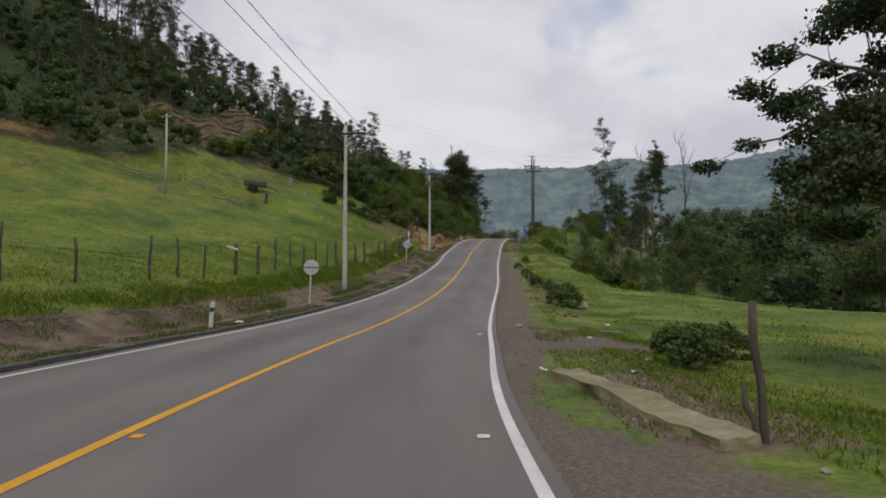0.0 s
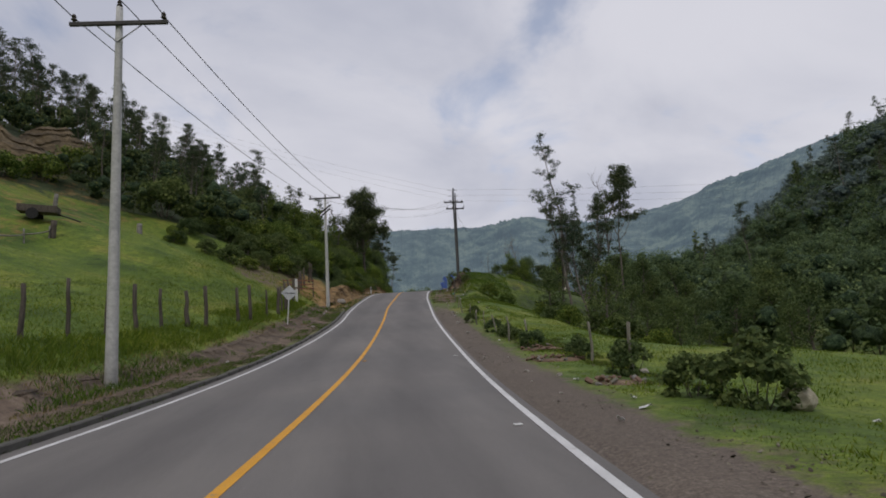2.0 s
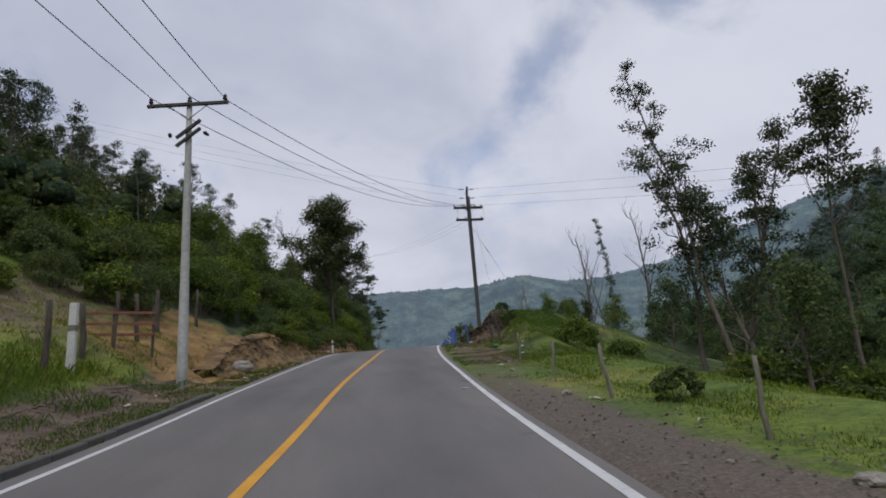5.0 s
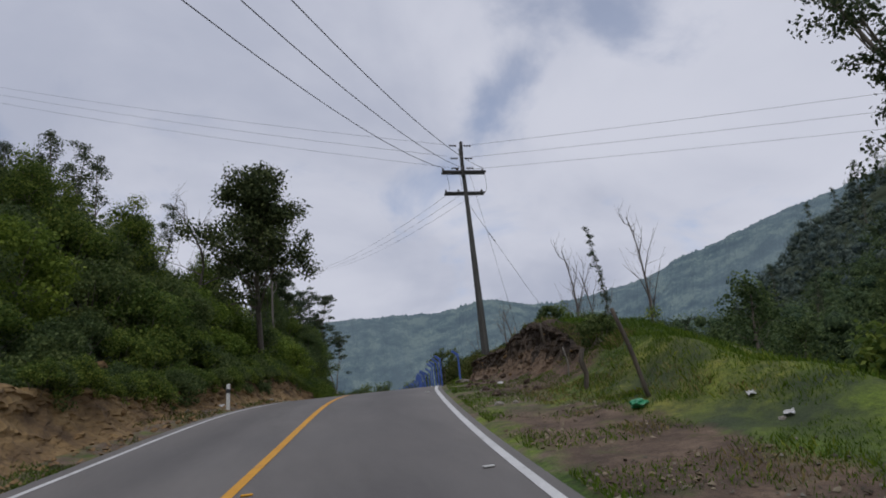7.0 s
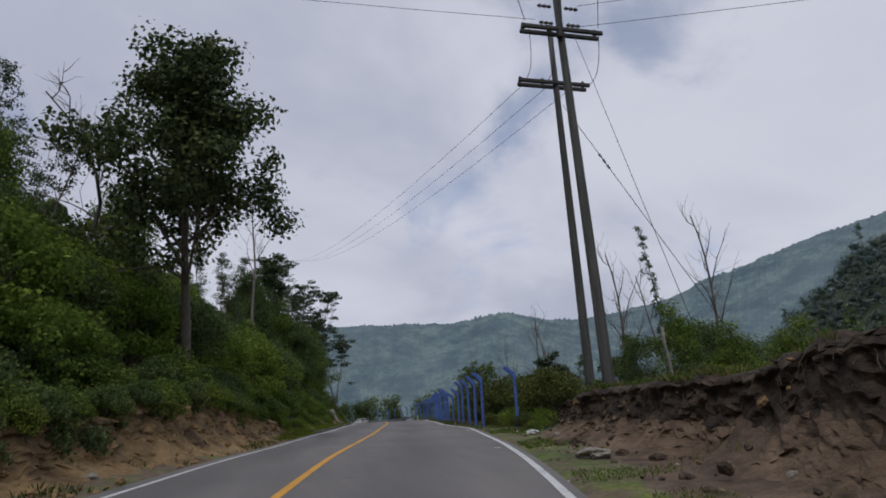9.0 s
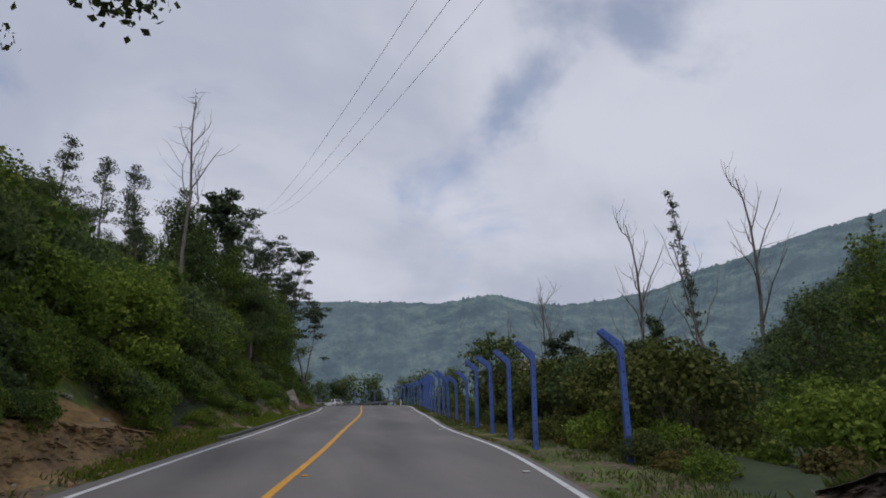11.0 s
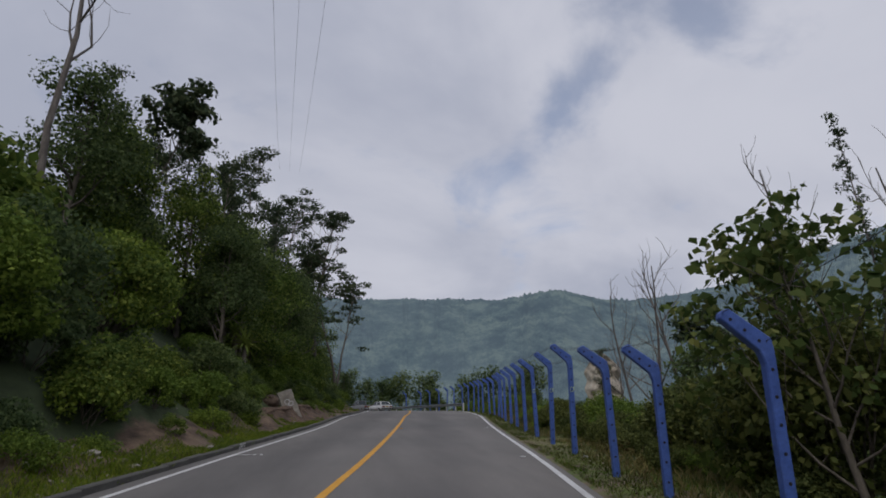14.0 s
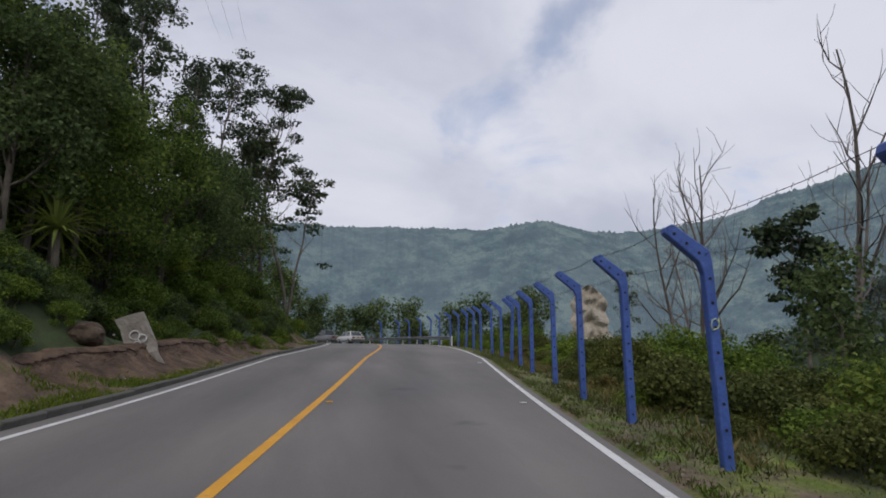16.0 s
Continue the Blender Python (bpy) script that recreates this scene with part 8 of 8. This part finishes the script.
def field_cart():
    x, y = -20.2, 63.9
    e = empty("feed_cart", (x, y, gz(x, y)))
    e.matrix_basis = pose(x, y, gz(x, y), 0, 4, 12)
    part("bed", bm_box(bmesh.new(), (2.3, 1.1, 0.12), (0, 0, 0.55), bevel=0.02), M_POST_WOOD, e)
    for s in (-1, 1):
        part("side_board", bm_box(bmesh.new(), (2.3, 0.06, 0.36), (0, s * 0.53, 0.78), bevel=0.01), M_POST_WOOD, e)
        part("end_board", bm_box(bmesh.new(), (0.06, 1.0, 0.36), (s * 1.12, 0, 0.78), bevel=0.01), M_POST_WOOD, e)
        bm = bmesh.new()
        bmesh.ops.create_cone(bm, cap_ends=True, segments=18, radius1=0.36, radius2=0.36, depth=0.14, matrix=pose(-0.2, s * 0.66, 0.34, 90, 0, 0))
        part("wheel", bm, M_TYRE, e)
    bm = bmesh.new()
    bm_tube(bm, [(1.1, 0, 0.5), (1.9, 0.05, 0.3), (2.5, 0.05, 0.1)], 0.05, 6)
    part("drawbar", bm, M_IRON, e)
    tagged(e, "dark old feed cart standing on the pasture", "cart")


field_cart()
for k, (x, y, h, r) in enumerate(((-20.3, 66.4, 1.5, 0.16), (-18.5, 62.2, 1.1, 0.2), (-18.9, 73.6, 1.0, 0.26), (-16.0, 70.5, 0.8, 0.22), (-25.5, 53.3, 0.7, 0.14))):
    e = empty("tree_stump", (x, y, gz(x, y)))
    stake(e, x, y, h, r, (0.06, 0.03 * k), 960 + k, "trunk", M_GREY_WOOD if k != 1 else M_POST_WOOD)
    tagged(e, "weathered grey tree stump in the pasture" if k != 1 else "dark burnt tree stump in the pasture", "stump", "pasture stumps")


def meadow_pole():
    x, y = -25.0, 53.5
    e = empty("meadow_pole", (x, y, gz(x, y)))
    bm = bmesh.new()
    bm_tube(bm, [(0, 0, -0.4), (0.05, 0, 3.6), (0.02, 0, 7.2)], [0.12, 0.1, 0.075], 9)
    part("pole", bm, M_CONCRETE, e)
    part("crossarm", bm_box(bmesh.new(), (0.9, 0.08, 0.1), (0.05, -0.1, 6.95), bevel=0.01), M_STEEL, e)
    tagged(e, "slim pale pole with a short arm on the pasture", "utility pole")


meadow_pole()


def white_plank():
    x, y, z = beside(29.6, left=6.6)
    bm = bm_box(bmesh.new(), (0.62, 0.03, 0.11), (0, 0, 0), None, 0.008)
    me_ = bpy.data.meshes.new("white_plank"); bm.to_mesh(me_); bm.free(); me_.materials.append(M_WHITE)
    ob = new("white_plank", me_)
    ob.matrix_basis = pose(x + 0.3, y, z + 1.45, 0, 20, 5)
    tagged(ob, "split white plank nailed to a fence post", "plank")


def white_marker():
    x, y, z = beside(69.5, left=4.2)
    e = empty("marker_post", (x, y, z))
    part("post", bm_box(bmesh.new(), (0.2, 0.16, 1.9), (0, 0, 0.85), bevel=0.015), M_WHITE, e)
    part("band", bm_box(bmesh.new(), (0.206, 0.166, 0.18), (0, 0, 1.1), bevel=0.01), M_GREY_WOOD, e, "grey worn band")
    tagged(e, "tall white-painted marker post beside the fence", "post")
    e = empty("barrier", beside(72.5, left=4.6))
    for z in (0.45, 0.8, 1.15):
        part("bar", bm_box(bmesh.new(), (2.6, 0.05, 0.09), (0, 0, z), pose(0, 0, 0, 0, 3, 0), 0.01), M_RUST, e)
    for s in (-1.2, 0, 1.2):
        part("upright", bm_box(bmesh.new(), (0.08, 0.08, 1.7), (s, 0.06, 0.5), bevel=0.01), M_POST_WOOD, e)
    tagged(e, "rusty red-brown barred field gate", "gate")


white_plank()
white_marker()


# ---------------------------------------------------------------- heaps and litter on the right verge
def rubble_heap(x0, y0, n, rx, ry, high, seed, label):
    rr = random.Random(seed)
    e = empty("rubble_heap", (x0, y0, gz(x0, y0)))
    bm = bmesh.new()
    bmesh.ops.create_icosphere(bm, subdivisions=3, radius=1)
    for v in bm.verts:
        k = 1 + 0.3 * noise.noise(v.co * 1.6 + Vector((seed, 0, 0)))
        v.co = Vector((v.co.x * rx * k, v.co.y * ry * k, v.co.z * high * k - 0.05))
    part("earth", bm, M_EARTH_DARK, e)
    for k in range(n):
        a, r = rr.random() * 6.28, math.sqrt(rr.random()) * 1.05
        x, y = math.cos(a) * r * rx, math.sin(a) * r * ry
        z = gz(x0 + x, y0 + y) - gz(x0, y0) + high * max(0, 1 - r * r) ** 0.5
        s = 0.6 + 0.8 * rr.random()
        bm = bm_box(bmesh.new(), (0.13 * s, 0.08 * s, 0.05 * s), (0, 0, 0), None, 0.01)
        p = part("rubble_piece", bm, M_BRICK if rr.random() < 0.65 else (M_CONC_OLD if rr.random() < 0.5 else M_GREY_WOOD), e)
        p.matrix_basis = pose(x, y, z + 0.02, rr.uniform(-40, 40), rr.uniform(-40, 40), rr.uniform(0, 360))
    return tagged(e, label, "rubble", "rubble heaps")


rubble_heap(6.1, 39.1, 40, 0.9, 0.5, 0.1, 5, "low heap of broken brick and earth on the verge")
rubble_heap(5.6, 33.8, 26, 0.7, 0.5, 0.1, 8, "low heap of brick rubble and pale scraps on the verge")
rubble_heap(5.2, 24.9, 14, 0.5, 0.35, 0.12, 6, "small heap of brick rubble and dry branches")
rubble_heap(6.9, 42.6, 14, 0.8, 0.5, 0.12, 7, "small heap of rubble in the grass")


def old_plank(x, y, ln, turn, label):
    bm = bm_box(bmesh.new(), (ln, 0.16, 0.05), (0, 0, 0), None, 0.008)
    me_ = bpy.data.meshes.new("old_plank"); bm.to_mesh(me_); bm.free(); me_.materials.append(M_GREY_WOOD)
    ob = new("old_plank", me_); ob.matrix_basis = pose(x, y, gz(x, y) + 0.04, 0, 2, turn)
    tagged(ob, label, "plank", "old planks")


old_plank(5.3, 20.1, 1.4, -6, "weathered grey plank lying in the grass")
old_plank(15.9, 100.0, 1.1, 30, "weathered plank lying on the earth terrace")
M_GREEN_BAG = noisy("green_plastic", [(0.3, (0.02, 0.25, 0.11)), (0.7, (0.05, 0.4, 0.2))], 6, 0.4, bump=0.3)
for x, y, s, mat, lab, sd in ((6.2, 22.6, 0.16, M_LITTER, "crumpled white plastic bag in the grass", 31), (4.2, 17.2, 0.13, M_LITTER, "flat white plastic sack on the gravel", 32), (10.5, 79.7, 0.3, M_GREEN_BAG, "green plastic bag on the dirt slope", 34), (15.1, 107.6, 0.4, M_LITTER, "crumpled white plastic bag on the verge", 35), (12.6, 98.0, 0.5, M_ROCK, "flat grey stone in the verge grass", 36), (*beside(21.5, left=1.3)[:2], 0.26, M_LITTER, "white scrap standing on the verge", 37)):
    boulder("plastic_bag" if mat is not M_ROCK else "flat_stone", x, y, (s * 1.3, s, s * 0.45), sd, mat, lab, "litter" if mat is not M_ROCK else "stone", 0.2, (0, 0, sd * 33), 0.5)

# chainage number painted on the kerb
def kerb_number(y, words):
    cu = bpy.data.curves.new("painted_number", "FONT")
    cu.body, cu.size, cu.extrude, cu.align_x = words, 0.26, 0.002, "CENTER"
    cu.materials.append(M_LINE_WHITE)
    ob = new("painted_number", cu)
    x, yy, z = beside_fast(y, -1, 0.36)
    i = int(np.argmin(np.abs(TRACK[:226, 1] - y)))
    ob.matrix_basis = pose(x, yy, z - 0.02, 78, 0, math.degrees(math.atan2(SIDE[i, 0], -SIDE[i, 1])) + 180)
    tagged(ob, "white painted number on the kerb", "painted number")


kerb_number(140.6, "1550")

# posts on the knoll and stubs by the blue fence
for k, (x, y, h, r, lean, lab) in enumerate(((10.9, 79.9, 1.55, 0.045, (-0.22, 0.1), "thin leaning stick-like post on the knoll"), (11.1, 82.6, 0.85, 0.06, (0.02, 0), "short post overgrown with green on the knoll"), (11.9, 85.0, 0.7, 0.02, (-0.1, 0), "thin pale stick on the knoll"), (12.9, 88.5, 0.95, 0.05, (-0.12, 0), "dark short post on the knoll top"), (13.5, 91.6, 0.6, 0.04, (0, 0), "dark short post on the knoll top"), (17.3, 107.6, 1.0, 0.08, (-0.04, 0), "grey wooden stub beside the blue fence"), (17.6, 108.3, 0.55, 0.1, (0.05, 0), "pale grey stub beside the blue fence"), (17.2, 102.2, 1.7, 0.05, (-0.05, 0), "slim grey stake on the terrace"))):
    e = empty("old_stake", (x, y, gz(x, y)))
    stake(e, x, y, h, r, lean, 980 + k, mat=M_GREY_WOOD if k in (2, 5, 6, 7) else M_POST_WOOD)
    tagged(e, lab, "post", "old stakes")


for ob in T_EUCA + T_BARE + T_ROUND + T_BIG + B_BIG + B_NEAR + B_BANK + B_LIGHT + B_SMALL + B_DRY + B_OLIVE + B_OLIVE_LOW:
    discard(ob)
